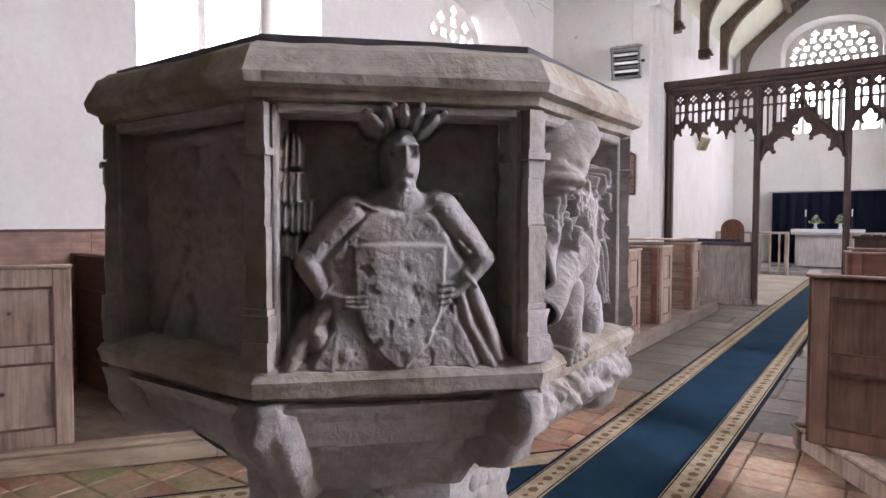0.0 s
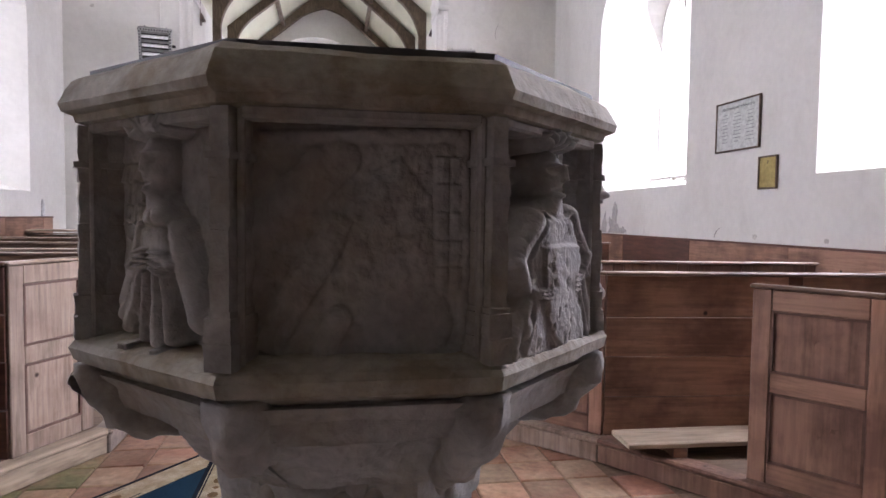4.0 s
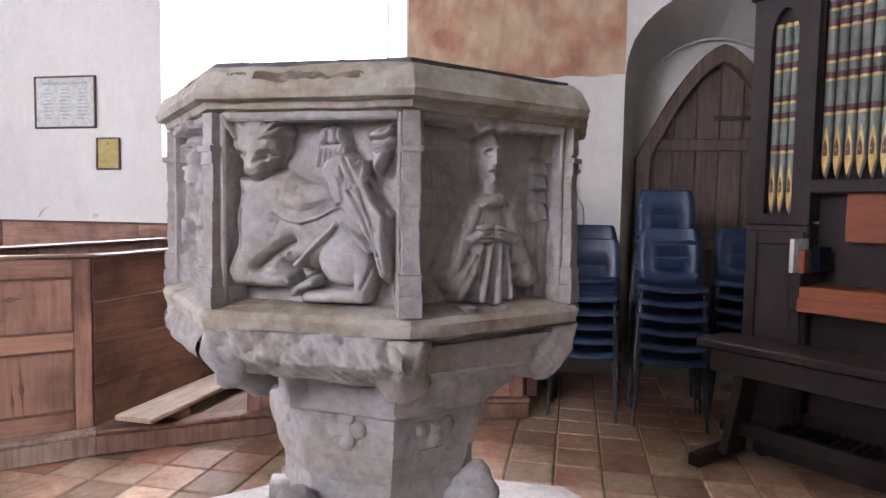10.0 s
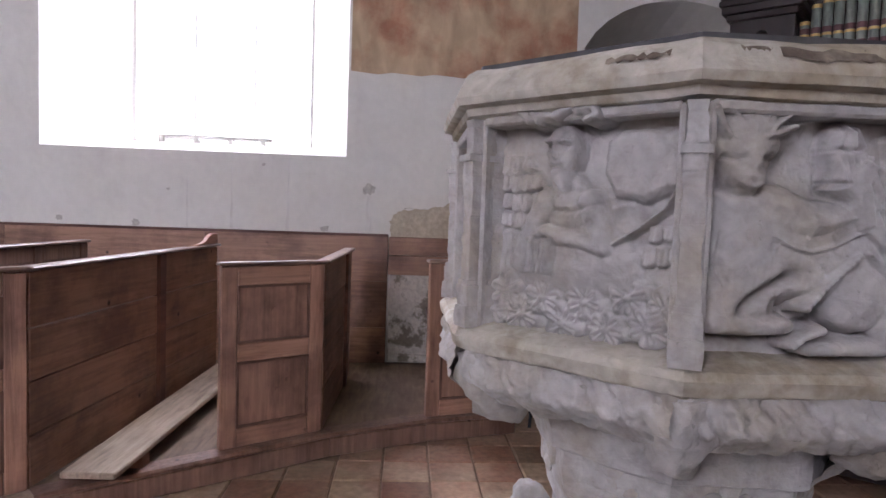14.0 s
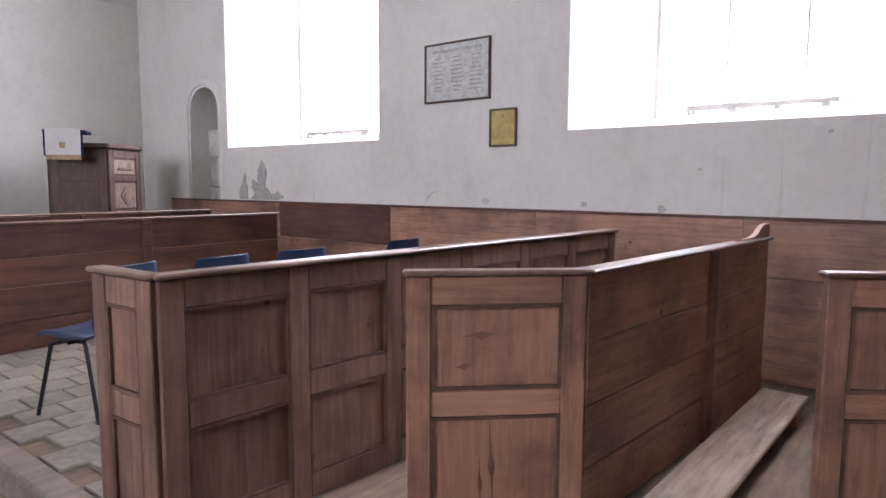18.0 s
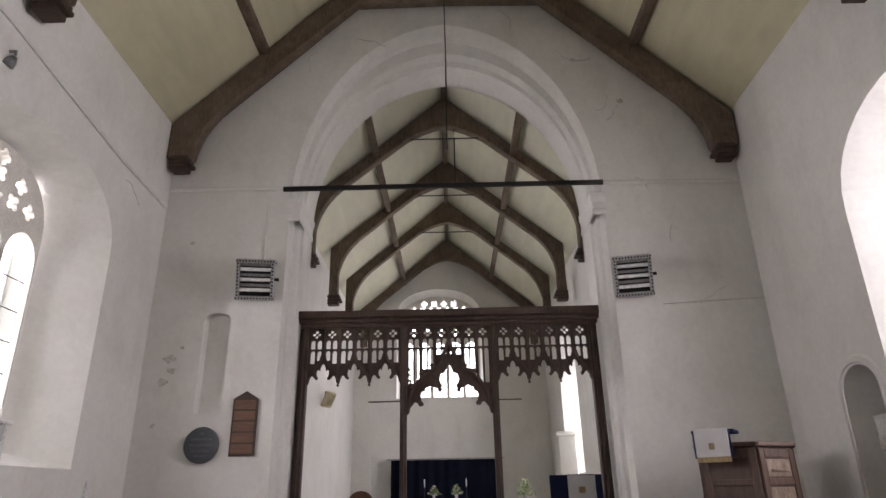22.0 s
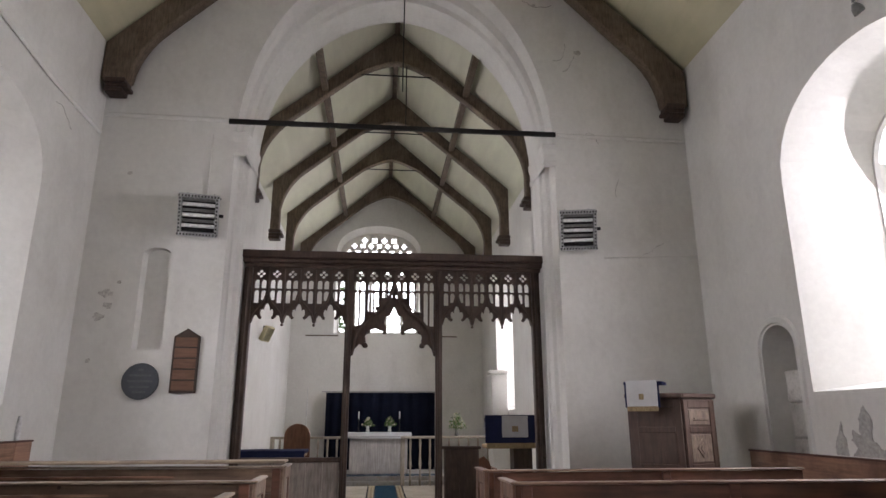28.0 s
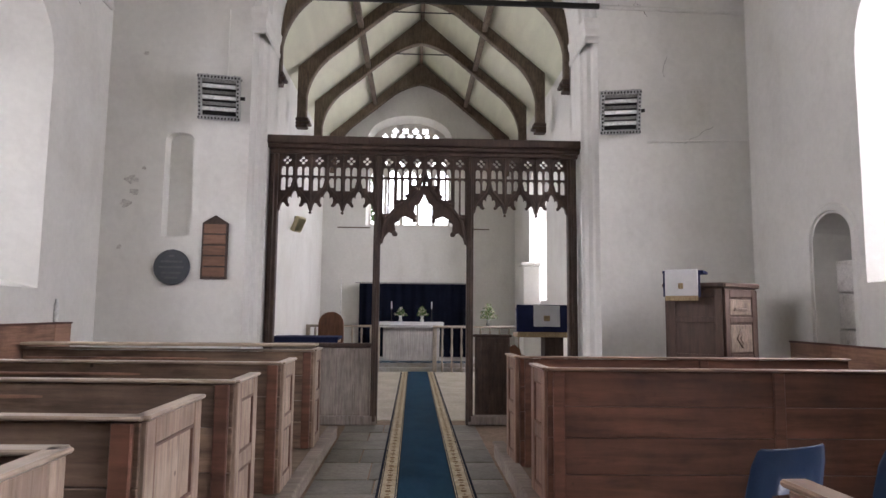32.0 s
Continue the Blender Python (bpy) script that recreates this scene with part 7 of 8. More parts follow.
sheet(bm, [[(-0.16, 0), (0.16, 0), (0.16, 0.7), (0.0, 0.8), (-0.16, 0.7)]], 0.03, ON_Y, 0.005)
part("back", bm, DARK_OAK, hymn)
for i in range(5):
    box_part("slot", (-0.135, 0.135, -0.024, -0.015, 0.03 + i * 0.135, 0.03 + i * 0.135 + 0.115), BOARD_WOOD, hymn, 0.003)
for x0, x1, s in ((-2.575, -2.405, 1), (1.805, 1.975, -1)):
    bm = bmesh.new()
    rings = ((0.0, 5.06), (0.016, 5.09), (0.016, 5.13), (0.006, 5.16), (0.006, 5.26), (0.026, 5.33), (0.03, 5.4), (0.0, 5.42))
    loft(bm, [[Vector((x0 - o if s > 0 else x0 - o, YE + 0.0 - o, z)), Vector((x1 + o, YE + 0.0 - o, z)), Vector((x1 + o, YE + 0.85, z)), Vector((x0 - o, YE + 0.85, z))] for o, z in rings])
    tagged(part("arch_impost", bm, PLASTER), "limewashed moulded impost under the chancel arch", "trim", kind="structure")
CRACK = material("dark_plaster_crack", (0.12, 0.105, 0.085), 0.95, second=(0.22, 0.2, 0.17), mix_scale=12, bump=0.3)
STAIN = material("grey_damp_stain", (0.42, 0.4, 0.36), 0.95, second=(0.55, 0.53, 0.49), mix_scale=9, grain_scale=(30, 30, 30), grain_amount=0.3, bump=0.4)
rnd = random.Random(31)


def crack(start, heading, steps, face):
    """A thin wandering crack in the limewash; face puts (u, v) on the wall."""
    u, v = start
    pts, a = [], heading
    for _ in range(steps):
        pts.append(face(u, v))
        a += rnd.uniform(-0.7, 0.7)
        u, v = u + 0.06 * math.cos(a), v + 0.06 * math.sin(a)
    tagged(part("plaster_crack", tube(bmesh.new(), pts, [0.003 * rnd.uniform(0.4, 1.2) for _ in pts], 4), CRACK), "fine dark crack in the limewash", "crack", "plaster cracks", kind="structure")


def blotch(centre, size, face, mat, label, n=18):
    """A thin patch of flaked or stained limewash with an uneven edge."""
    bm = bmesh.new()
    rs = [size * (0.6 + 0.5 * rnd.random()) for _ in range(n)]
    top = [face(centre[0] + r * math.cos(2 * math.pi * k / n) * 1.3, centre[1] + r * math.sin(2 * math.pi * k / n)) for k, r in enumerate(rs)]
    bm.faces.new([bm.verts.new(p) for p in top])
    return tagged(part("plaster_flake", bm, mat), label, "plaster patch", kind="structure")


on_arch = lambda u, v: Vector((u, YE - 0.003, v))
on_south = lambda u, v: Vector((XS - 0.003, u, v))
on_north = lambda u, v: Vector((XN + 0.003, u, v))
for st, hd, n in (((2.2, 7.1), -0.6, 8), ((2.35, 6.9), -1.2, 7), ((1.5, 7.95), -0.7, 12), ((-1.7, 8.25), 0.3, 10), ((0.6, 8.75), -0.2, 9), ((2.25, 5.6), 0.0, 6), ((2.5, 5.62), 0.2, 5), ((2.9, 4.9), -1.5, 6), ((-2.3, 8.0), -2.4, 9), ((3.1, 3.72), 0.1, 9)):
    crack(st, hd, n, on_arch)
RUN = material("faint_damp_run", (0.62, 0.6, 0.56), 0.95, second=(0.68, 0.67, 0.64), mix_scale=9, grain_scale=(30, 30, 5), grain_amount=0.12, bump=0.2)
for y, w, h in ((1.95, 0.012, 0.5), (2.3, 0.009, 0.42), (1.5, 0.014, 0.58), (0.85, 0.03, 0.3), (6.4, 0.012, 0.4)):
    bm = bmesh.new()
    left = [(y - w * (1 - 0.6 * k / 8) + rnd.uniform(-0.004, 0.004), 1.2 + h * k / 8) for k in range(9)]
    right = [(y + w * (1 - 0.6 * k / 8) + rnd.uniform(-0.004, 0.004), 1.2 + h * k / 8) for k in range(9)]
    bm.faces.new([bm.verts.new(on_south(u, v)) for u, v in left + right[::-1]])
    tagged(part("damp_run", bm, RUN), "faint damp run down the limewash", "stain", "damp runs", kind="structure")
for st, hd, n in (((4.86, 1.22), 1.5, 4), ((0.57, 1.4), 2.8, 9), ((5.2, 4.6), -1.4, 8)):
    crack(st, hd, n, on_south)
for st, hd, n in (((5.3, 4.9), -0.3, 10), ((4.6, 2.3), 1.2, 6), ((9.2, 5.0), 2.8, 9)):
    crack(st, hd, n, on_north)
for c, sz in (((-4.0, 3.1), 0.07), ((-3.95, 2.95), 0.05), ((-4.05, 2.8), 0.06), ((-3.85, 3.25), 0.025), ((-4.1, 2.25), 0.03), ((-3.9, 4.75), 0.03), ((2.4, 6.95), 0.05), ((1.75, 7.75), 0.03)):
    blotch(c, sz, on_arch, STAIN, "small grey flake in the limewash")
for c, sz in (((2.45, 1.5), 0.012), ((1.7, 1.72), 0.014), ((0.85, 1.55), 0.05), ((4.2, 1.25), 0.03), ((3.3, 1.24), 0.025), ((2.7, 1.22), 0.03), ((1.2, 1.22), 0.03)):
    blotch(c, sz, on_south, STAIN, "small grey flake in the limewash")

PAPER = material("faded_paper", (0.58, 0.6, 0.57), 0.6, second=(0.54, 0.56, 0.53), mix_scale=3, bump=0.03)
INK = material("grey_print", (0.3, 0.32, 0.31), 0.7, bump=0)
def framed(name, y, z, w, h, face, frame_mat, label, category, side=1, rows=0, xw=None):
    x = (XS - 0.005) if side > 0 else (XN + 0.005)
    ob = thing(name, pose(x, y, z, 0, 0, -90 if side > 0 else 90), label, category)
    box_part("face", (-w / 2 + 0.012, w / 2 - 0.012, -0.014, 0.0, -h / 2 + 0.012, h / 2 - 0.012), face, ob, 0.0)
    for d in ((-w / 2, -w / 2 + 0.016, -h / 2, h / 2), (w / 2 - 0.016, w / 2, -h / 2, h / 2), (-w / 2 + 0.016, w / 2 - 0.016, h / 2 - 0.016, h / 2), (-w / 2 + 0.016, w / 2 - 0.016, -h / 2, -h / 2 + 0.016)):
        box_part("frame", (d[0], d[1], -0.025, 0.0, d[2], d[3]), frame_mat, ob, 0.003)
    return ob


def words(text, size, m, mat, parent, name="lettering", label=""):
    cu = bpy.data.curves.new("words", "FONT")
    cu.body, cu.size, cu.align_x, cu.extrude = text, size, "CENTER", 0.0008
    ob = bpy.data.objects.new("words", cu)
    me = bpy.data.meshes.new_from_object(ob)
    bpy.data.objects.remove(ob)
    me.materials.append(mat)
    o = new(name, me)
    o.parent = parent
    o.matrix_local = m @ Matrix.Rotation(math.pi / 2, 4, "X")
    if label:
        o["label"] = label
    return o


notice = framed("framed_notice", 4.51, 2.36, 0.7, 0.51, PAPER, OAK, "framed printed list of names on the south wall", "notice")
words("SAINT MARGARET'S WARDENS", 0.038, Matrix.Translation((0, -0.016, 0.17)), INK, notice, label="printed heading")
rnd = random.Random(3)
for i in range(9):
    for c in (-0.2, 0.0, 0.2):
        w = rnd.uniform(0.03, 0.07)
        box_part("print_line", (c - w, c + w, -0.0155, -0.0145, 0.12 - i * 0.035, 0.127 - i * 0.035), INK, notice, 0)
BRASS_FACE = material("aged_brass_plate", (0.42, 0.34, 0.13), 0.45, 0.5, second=(0.36, 0.28, 0.1), mix_scale=5, bump=0.04)
plate = framed("brass_plate", 4.03, 1.857, 0.26, 0.31, BRASS_FACE, OAK, "small brass plate in a dark frame on the wall", "plaque")
box_part("cross_mark", (-0.006, 0.006, -0.0155, -0.0145, 0.08, 0.11), OAK, plate, 0)
sign = framed("notice_board", 2.92, 2.075, 0.42, 0.36, SLATE, BLACK, "small black framed notice on the north wall", "notice", -1)
for i in range(5):
    box_part("print_line", (-0.12, 0.12, -0.0155, -0.0145, 0.1 - i * 0.05, 0.115 - i * 0.05), LETTER, sign, 0)
# faded wall painting
MURAL = material("faded_ochre_wall_painting", (0.50, 0.37, 0.24), 0.95, second=(0.36, 0.17, 0.105), mix_scale=1.5, mix_low=0.45, mix_high=0.62, grain_scale=(7, 7, 3), grain_amount=0.28, bump=0.3, coarse_bump=0.1)
edge = [(-0.82, 2.5)] + [(-0.82 + i * 0.116, 2.49 + 0.01 * math.sin(i * 2.1)) for i in range(1, 16)] + [(1.02, 2.5), (1.01, 5.3), (0.2, 5.6), (-0.8, 5.4)]
bm = bmesh.new()
sheet(bm, [edge], 0.008, Matrix.Translation((XS - 0.003, 0, 0)) @ ON_X)
tagged(part("wall_painting", bm, MURAL), "faded red and ochre remains of a wall painting", "wall painting", kind="structure")
PATCH = material("exposed_old_plaster", (0.5, 0.44, 0.34), 0.95, second=(0.4, 0.34, 0.26), mix_scale=6, grain_scale=(30, 30, 30), grain_amount=0.2, bump=0.5)
PATCH_GREY = material("grey_flaked_plaster_and_stoup_shade", (0.36, 0.35, 0.33), 0.95, second=(0.45, 0.43, 0.4), mix_scale=9, bump=0.5)


def patch(name, loop, mat, label, x=XS, sgn=-1):
    bm = bmesh.new()
    rnd = random.Random(len(loop))
    for amount in (0.16, 0.2, 0.24):
        finer = []
        for (a, b), (c, d) in zip(loop, loop[1:] + loop[:1]):
            k = rnd.uniform(-amount, amount) if b > 1.21 or d > 1.21 else 0.0
            finer += [(a, b), ((a + c) / 2 + k * (d - b), (b + d) / 2 - k * (c - a))]
        loop = finer
    sheet(bm, [loop], 0.008, Matrix.Translation((x + sgn * 0.002, 0, 0)) @ ON_X)
    return tagged(part(name, bm, mat), label, "plaster patch", kind="structure")


patch("plaster_patch", [(0.66, 1.17), (-0.12, 1.17), (-0.1, 1.36), (-0.06, 1.45), (0.03, 1.5), (0.15, 1.48), (0.3, 1.43), (0.46, 1.41), (0.6, 1.38), (0.68, 1.3)], PATCH, "bare buff plaster patch with a cracked edge")
patch("plaster_flake", [(7.72, 1.2), (7.55, 1.2), (7.56, 1.34), (7.6, 1.52), (7.66, 1.4), (7.7, 1.34)], PATCH_GREY, "grey flaked patch of limewash")
patch("plaster_flake", [(7.5, 1.2), (7.0, 1.2), (6.9, 1.24), (7.02, 1.3), (7.12, 1.26), (7.22, 1.34), (7.28, 1.66), (7.34, 1.58), (7.36, 1.4), (7.46, 1.44), (7.5, 1.34), (7.42, 1.28)], PATCH_GREY, "grey flaked patch of limewash")
WHITE_BRICK = material("flaking_whitewash", (0.6, 0.56, 0.5), 0.95, second=(0.25, 0.22, 0.18), mix_scale=6, mix_low=0.52, mix_high=0.6, grain_scale=(30, 30, 30), grain_amount=0.2, bump=0.5, random_value=0.15)
brickwork = thing("flaking_infill", pose(XS - 0.002, 0.1, 0.2), "whitewashed flaking plaster low in the south wall", "plaster patch", kind="structure")
part("plaster_face", rough(dense(box(bmesh.new(), -0.02, 0.0, 0.0, 0.56, 0.0, 0.66, 0.004), 9), 0.012, 7.0), WHITE_BRICK, brickwork)
box_part("ledge", (-0.05, 0.0, 0.0, 0.56, -0.06, 0.0), WHITE_BRICK, brickwork, 0.006)
# pipes, conduits, string course and spot lamps
for pts, lab in (([(XN + 0.02, 9.9, 5.3), (XN + 0.02, 8.6, 5.35), (XN + 0.02, 6.4, 5.6), (XN + 0.02, 3.0, 5.75)], "white pipe along the north wall"), ([(XN + 0.03, YE - 0.01, 5.6), (-2.6, YE - 0.01, 5.58)], "white pipe along the arch wall"), ([(2.0, YE - 0.01, 5.56), (XS - 0.03, YE - 0.01, 5.54)], "white pipe along the arch wall"), ([(-2.86, YE - 0.025, 4.35), (-2.86, YE - 0.025, 5.35)], "thin white conduit above a heater"), ([(2.6, YE - 0.02, 3.72), (XS - 0.02, YE - 0.02, 3.78)], "thin cable along the arch wall")):
    tagged(part("wall_pipe", tube(bmesh.new(), pts, 0.03 if "pipe" in lab else 0.012, 6), PLASTER), lab, "pipe", "wall pipes")
for x, y, z, s in ((XN + 0.06, 6.5, 5.25, 1), (XS - 0.06, 6.45, 5.36, -1)):
    ob = thing("spot_lamp", pose(x, y, z), "small white spot lamp on the wall", "lamp", "spot lamps")
    part("bracket", tube(bmesh.new(), [(-s * 0.06, 0, 0.06), (0, 0, 0.06), (0, 0, 0.02)], 0.016, 6), STEEL, ob)
    bm = lathe(bmesh.new(), [(0.025, 0.0), (0.05, -0.05), (0.058, -0.11), (0.05, -0.112)], 12)
    bm.transform(Matrix.Rotation(s * 0.5, 4, "Y"))
    part("head", bm, STEEL, ob, smooth=True)
# moulding round the small doorway in the south wall
bm = bmesh.new()
loft(bm, [[Vector((XS - 0.002, u, v)) for u, v in arch(8.03, 8.85, 1.0, 2.3, 2.68)], [Vector((XS - 0.025, u, v)) for u, v in arch(8.05, 8.83, 1.0, 2.29, 2.66)], [Vector((XS - 0.025, u, v)) for u, v in arch(8.1, 8.78, 1.0, 2.26, 2.6)], [Vector((XS + 0.04, u, v)) for u, v in arch(8.12, 8.76, 1.0, 2.25, 2.58)]])
tagged(part("doorway_moulding", bm, PLASTER), "chamfered plaster moulding round a narrow stair doorway", "trim", kind="structure")
for z0, z1, y1 in ((1.0, 1.33, 8.74), (1.34, 1.72, 8.72), (1.73, 2.08, 8.74)):
    tagged(part("stair_block", rough(dense(box(bmesh.new(), XS + 0.24, XS + 0.8, 8.12, y1, z0, z1, 0.015), 3), 0.008, 5.0), STONE_WHITE), "rough pale stone block filling the stair doorway", "stone block", "stair blocks", kind="structure")
# added block: stops outside light, its dark colour gives the unlit interior
tagged(part("stair_wall", box(bmesh.new(), XS + 0.86, XS + 1.2, 7.9, 9.0, 0.9, 2.8), FLAG), "dark backing that stands in for the unlit stair", "wall", kind="structure")

# ---- south door ----
DOOR_WOOD = material("weathered_door_oak", (0.14, 0.1, 0.075), 0.8, second=(0.09, 0.065, 0.05), mix_scale=4, grain_scale=(40, 40, 3), grain_amount=0.45, bump=0.4, random_value=0.15)


def crown_of(u, u0, u1, spring, apex):
    x = abs((u - (u0 + u1) / 2) / ((u1 - u0) / 2))
    return spring + (apex - spring) * (1 - x ** 1.55)


door = thing("door_1", pose(0, 0, 0), "old pointed plank door with a heavy arched frame, shut", "door", kind="structure")
d0, d1, dx = -2.36, -0.96, XS + 0.5
outer_arch = [(d0 + (d1 - d0) * i / 20, crown_of(d0 + (d1 - d0) * i / 20, d0, d1, 1.85, 2.82)) for i in range(21)]
inner_arch = [(d0 + 0.13 + (d1 - d0 - 0.26) * i / 20, crown_of(d0 + 0.13 + (d1 - d0 - 0.26) * i / 20, d0 + 0.13, d1 - 0.13, 1.85, 2.66)) for i in range(21)]
bm = bmesh.new()
sheet(bm, [[(d0, 0)] + outer_arch + [(d1, 0), (d1 - 0.13, 0)] + inner_arch[::-1] + [(d0 + 0.13, 0)]], 0.12, Matrix.Translation((dx - 0.03, 0, 0)) @ ON_X, 0.01)
part("arched_frame", bm, DOOR_WOOD, door, "heavy arched oak frame")
n = 6
for i in range(n):
    a = d0 + 0.13 + (d1 - d0 - 0.26) * i / n + 0.002
    b = d0 + 0.13 + (d1 - d0 - 0.26) * (i + 1) / n - 0.004
    top = [(a + (b - a) * k / 4, crown_of(a + (b - a) * k / 4, d0 + 0.13, d1 - 0.13, 1.85, 2.66)) for k in range(5)]
    bm = bmesh.new()
    sheet(bm, [[(a, 0.02)] + top + [(b, 0.02)]], 0.04, Matrix.Translation((dx + 0.02 + 0.004 * (i % 2), 0, 0)) @ ON_X, 0.005)
    part("plank", bm, DOOR_WOOD, door)
for z in (0.4, 1.1, 1.97):
    box_part("rail", (dx - 0.035, dx, d0 + 0.13, d1 - 0.13, z - 0.05, z + 0.05), DOOR_WOOD, door, 0.006)
for z in (0.7, 2.2):
    box_part("strap_hinge", (dx - 0.012, dx - 0.004, d0 + 0.15, d0 + 0.75, z - 0.02, z + 0.02), BLACK, door, 0.002)
# added out of sight, to stop light coming round the door
tagged(part("porch_dark", box(bmesh.new(), XS + 0.86, XS + 1.1, -2.8, -0.6, -0.05, 3.4), PLASTER), "unseen added wall that keeps light out behind the shut door", "wall", kind="structure")

# ---- organ ----
ORGAN_WOOD = material("dark_organ_oak", (0.022, 0.011, 0.0105), 0.5, second=(0.014, 0.007, 0.007), mix_scale=3, grain_scale=(30, 30, 4), grain_amount=0.35, bump=0.2)
ORGAN_RED = material("red_brown_mahogany", (0.30, 0.085, 0.035), 0.45, second=(0.22, 0.06, 0.026), mix_scale=2, grain_scale=(4, 30, 30), grain_amount=0.25, bump=0.1)
PIPE_TEAL = material("painted_teal_pipe", (0.14, 0.175, 0.15), 0.5, second=(0.22, 0.25, 0.22), mix_scale=9, grain_scale=(60, 60, 14), grain_amount=0.25, bump=0.1)
PIPE_GOLD = material("gilded_pipe_paint", (0.62, 0.44, 0.16), 0.4, 0.4, second=(0.5, 0.34, 0.12), mix_scale=14, grain_scale=(60, 60, 60), grain_amount=0.2, bump=0.08)
PIPE_MAROON = material("maroon_pipe_paint", (0.12, 0.05, 0.055), 0.5, mix_scale=10, bump=0.08)
organ = thing("organ", pose(2.70, -1.62, 0, 0, 0, -131.8), "dark oak church organ with painted display pipes", "organ")
box_part("tower", (-0.15, 0.22, 0.04, 0.5, 1.34, 2.62), ORGAN_WOOD, organ, 0.01)
bm = bmesh.new()
sheet(bm, [[(-0.15, 1.32), (0.22, 1.32), (0.22, 2.66), (-0.15, 2.66)], [(-0.045, 1.38)] + [(0.035 + 0.08 * math.cos(math.pi - a), 2.42 + 0.17 * math.sin(a) ** 1.2) for a in [math.pi * k / 10 for k in range(11)]] + [(0.115, 1.38)]], 0.05, ON_Y, 0.006)
part("tower_front", bm, ORGAN_WOOD, organ, "tower front with a pointed opening")
for i, (o, z) in enumerate(((0.02, 2.66), (0.045, 2.7), (0.06, 2.75))):
    box_part("cornice", (-0.15 - o, 0.22 + o, -0.03 - o, 0.5, z, z + (0.05 if i < 2 else 0.035)), ORGAN_WOOD, organ, 0.006)
for i in range(4):
    box_part("cresting", (-0.2 + i * 0.125, -0.2 + i * 0.125 + 0.08, -0.09, -0.03, 2.785, 2.86), ORGAN_WOOD, organ, 0.004)
box_part("lower_case", (-0.15, 0.22, -0.02, 0.5, 0.0, 1.32), ORGAN_WOOD, organ, 0.01)
for d in ((-0.13, -0.07, 0.1, 1.28), (0.14, 0.2, 0.1, 1.28), (-0.07, 0.14, 1.2, 1.28), (-0.07, 0.14, 0.1, 0.2)):
    box_part("framing", (d[0], d[1], -0.035, -0.02, d[2], d[3]), ORGAN_WOOD, organ, 0.004)
box_part("case_back", (0.22, 1.9, 0.3, 0.55, 0.0, 3.2), ORGAN_WOOD, organ, 0.01)
box_part("impost", (0.22, 1.75, -0.05, 0.3, 1.5, 1.58), ORGAN_WOOD, organ, 0.01)
box_part("knee_panel", (0.22, 1.75, 0.05, 0.3, 0.0, 0.85), ORGAN_WOOD, organ, 0.01)
box_part("console_back", (0.22, 1.75, 0.1, 0.3, 0.85, 1.5), ORGAN_WOOD, organ, 0.004)
box_part("music_desk", (0.4, 1.28, 0.0, 0.06, 1.23, 1.53), ORGAN_RED, organ, 0.006, "red-brown music desk")
bm = box(bmesh.new(), 0.26, 1.5, -0.2, 0.1, 0.9, 0.98, 0.006)
part("keyboard_lid", bm, ORGAN_RED, organ, "closed red-brown keyboard lid")
box_part("key_slip", (0.26, 1.5, -0.22, -0.18, 0.84, 0.92), ORGAN_RED, organ, 0.006)
box_part("key_cheek", (0.2, 0.27, -0.2, 0.1, 0.84, 1.05), ORGAN_WOOD, organ, 0.008)
box_part("right_tower", (1.75, 2.1, -0.02, 0.5, 0.0, 2.7), ORGAN_WOOD, organ, 0.01)


def pipe(x, y, r, z0, z1):
    p = part("pipe", lathe(bmesh.new(), [(0.004, z0), (r * 0.5, z0 + 0.045), (r, z0 + 0.11), (r, z1), (r * 0.86, z1 + 0.004)], 12, 0, (x, y)), PIPE_TEAL, organ, "painted teal organ pipe with gilt bands", smooth=True)
    bm = bmesh.new()
    pts = [(-0.9, 0.17), (-0.55, 0.33), (-0.25, 0.41), (0, 0.47), (0.25, 0.41), (0.55, 0.33), (0.9, 0.17), (0.4, 0.1), (0, 0.02), (-0.4, 0.1)]
    vs = [bm.verts.new((x + r * 1.05 * math.sin(a), y - r * 1.05 * math.cos(a), z0 + h * 0.64)) for a, h in pts]
    bm.faces.new(vs)
    bmesh.ops.extrude_discrete_faces(bm, faces=bm.faces[:])
    part("gilt_mouth", bm, PIPE_GOLD, p, "gilded leaf-shaped mouth")
    bm = bmesh.new()
    vs = [bm.verts.new((x + r * 1.09 * math.sin(a), y - r * 1.09 * math.cos(a), z0 + h * 0.64)) for a, h in ((-0.4, 0.2), (0.4, 0.2), (0.42, 0.28), (0, 0.36), (-0.42, 0.28))]
    bm.faces.new(vs)
    part("mouth_slot", bm, PIPE_MAROON, p)
    z, i = z0 + 0.36, 0
    while z < z1 - 0.02:
        part("gilt_band", lathe(bmesh.new(), [(r * 1.015, z), (r * 1.03, z + 0.004), (r * 1.03, z + 0.012), (r * 1.015, z + 0.016)], 12, 0, (x, y)), PIPE_GOLD, p)
        part("maroon_band", lathe(bmesh.new(), [(r * 1.01, z + 0.018), (r * 1.02, z + 0.02), (r * 1.02, z + 0.05), (r * 1.01, z + 0.052)], 12, 0, (x, y)), PIPE_MAROON, p)
        z, i = z + (0.1 if i % 2 else 0.19), i + 1
    part("gilt_rim", lathe(bmesh.new(), [(r * 1.01, z1 - 0.02), (r * 1.05, z1 - 0.015), (r * 1.05, z1), (r * 1.0, z1 + 0.003)], 12, 0, (x, y)), PIPE_GOLD, p)


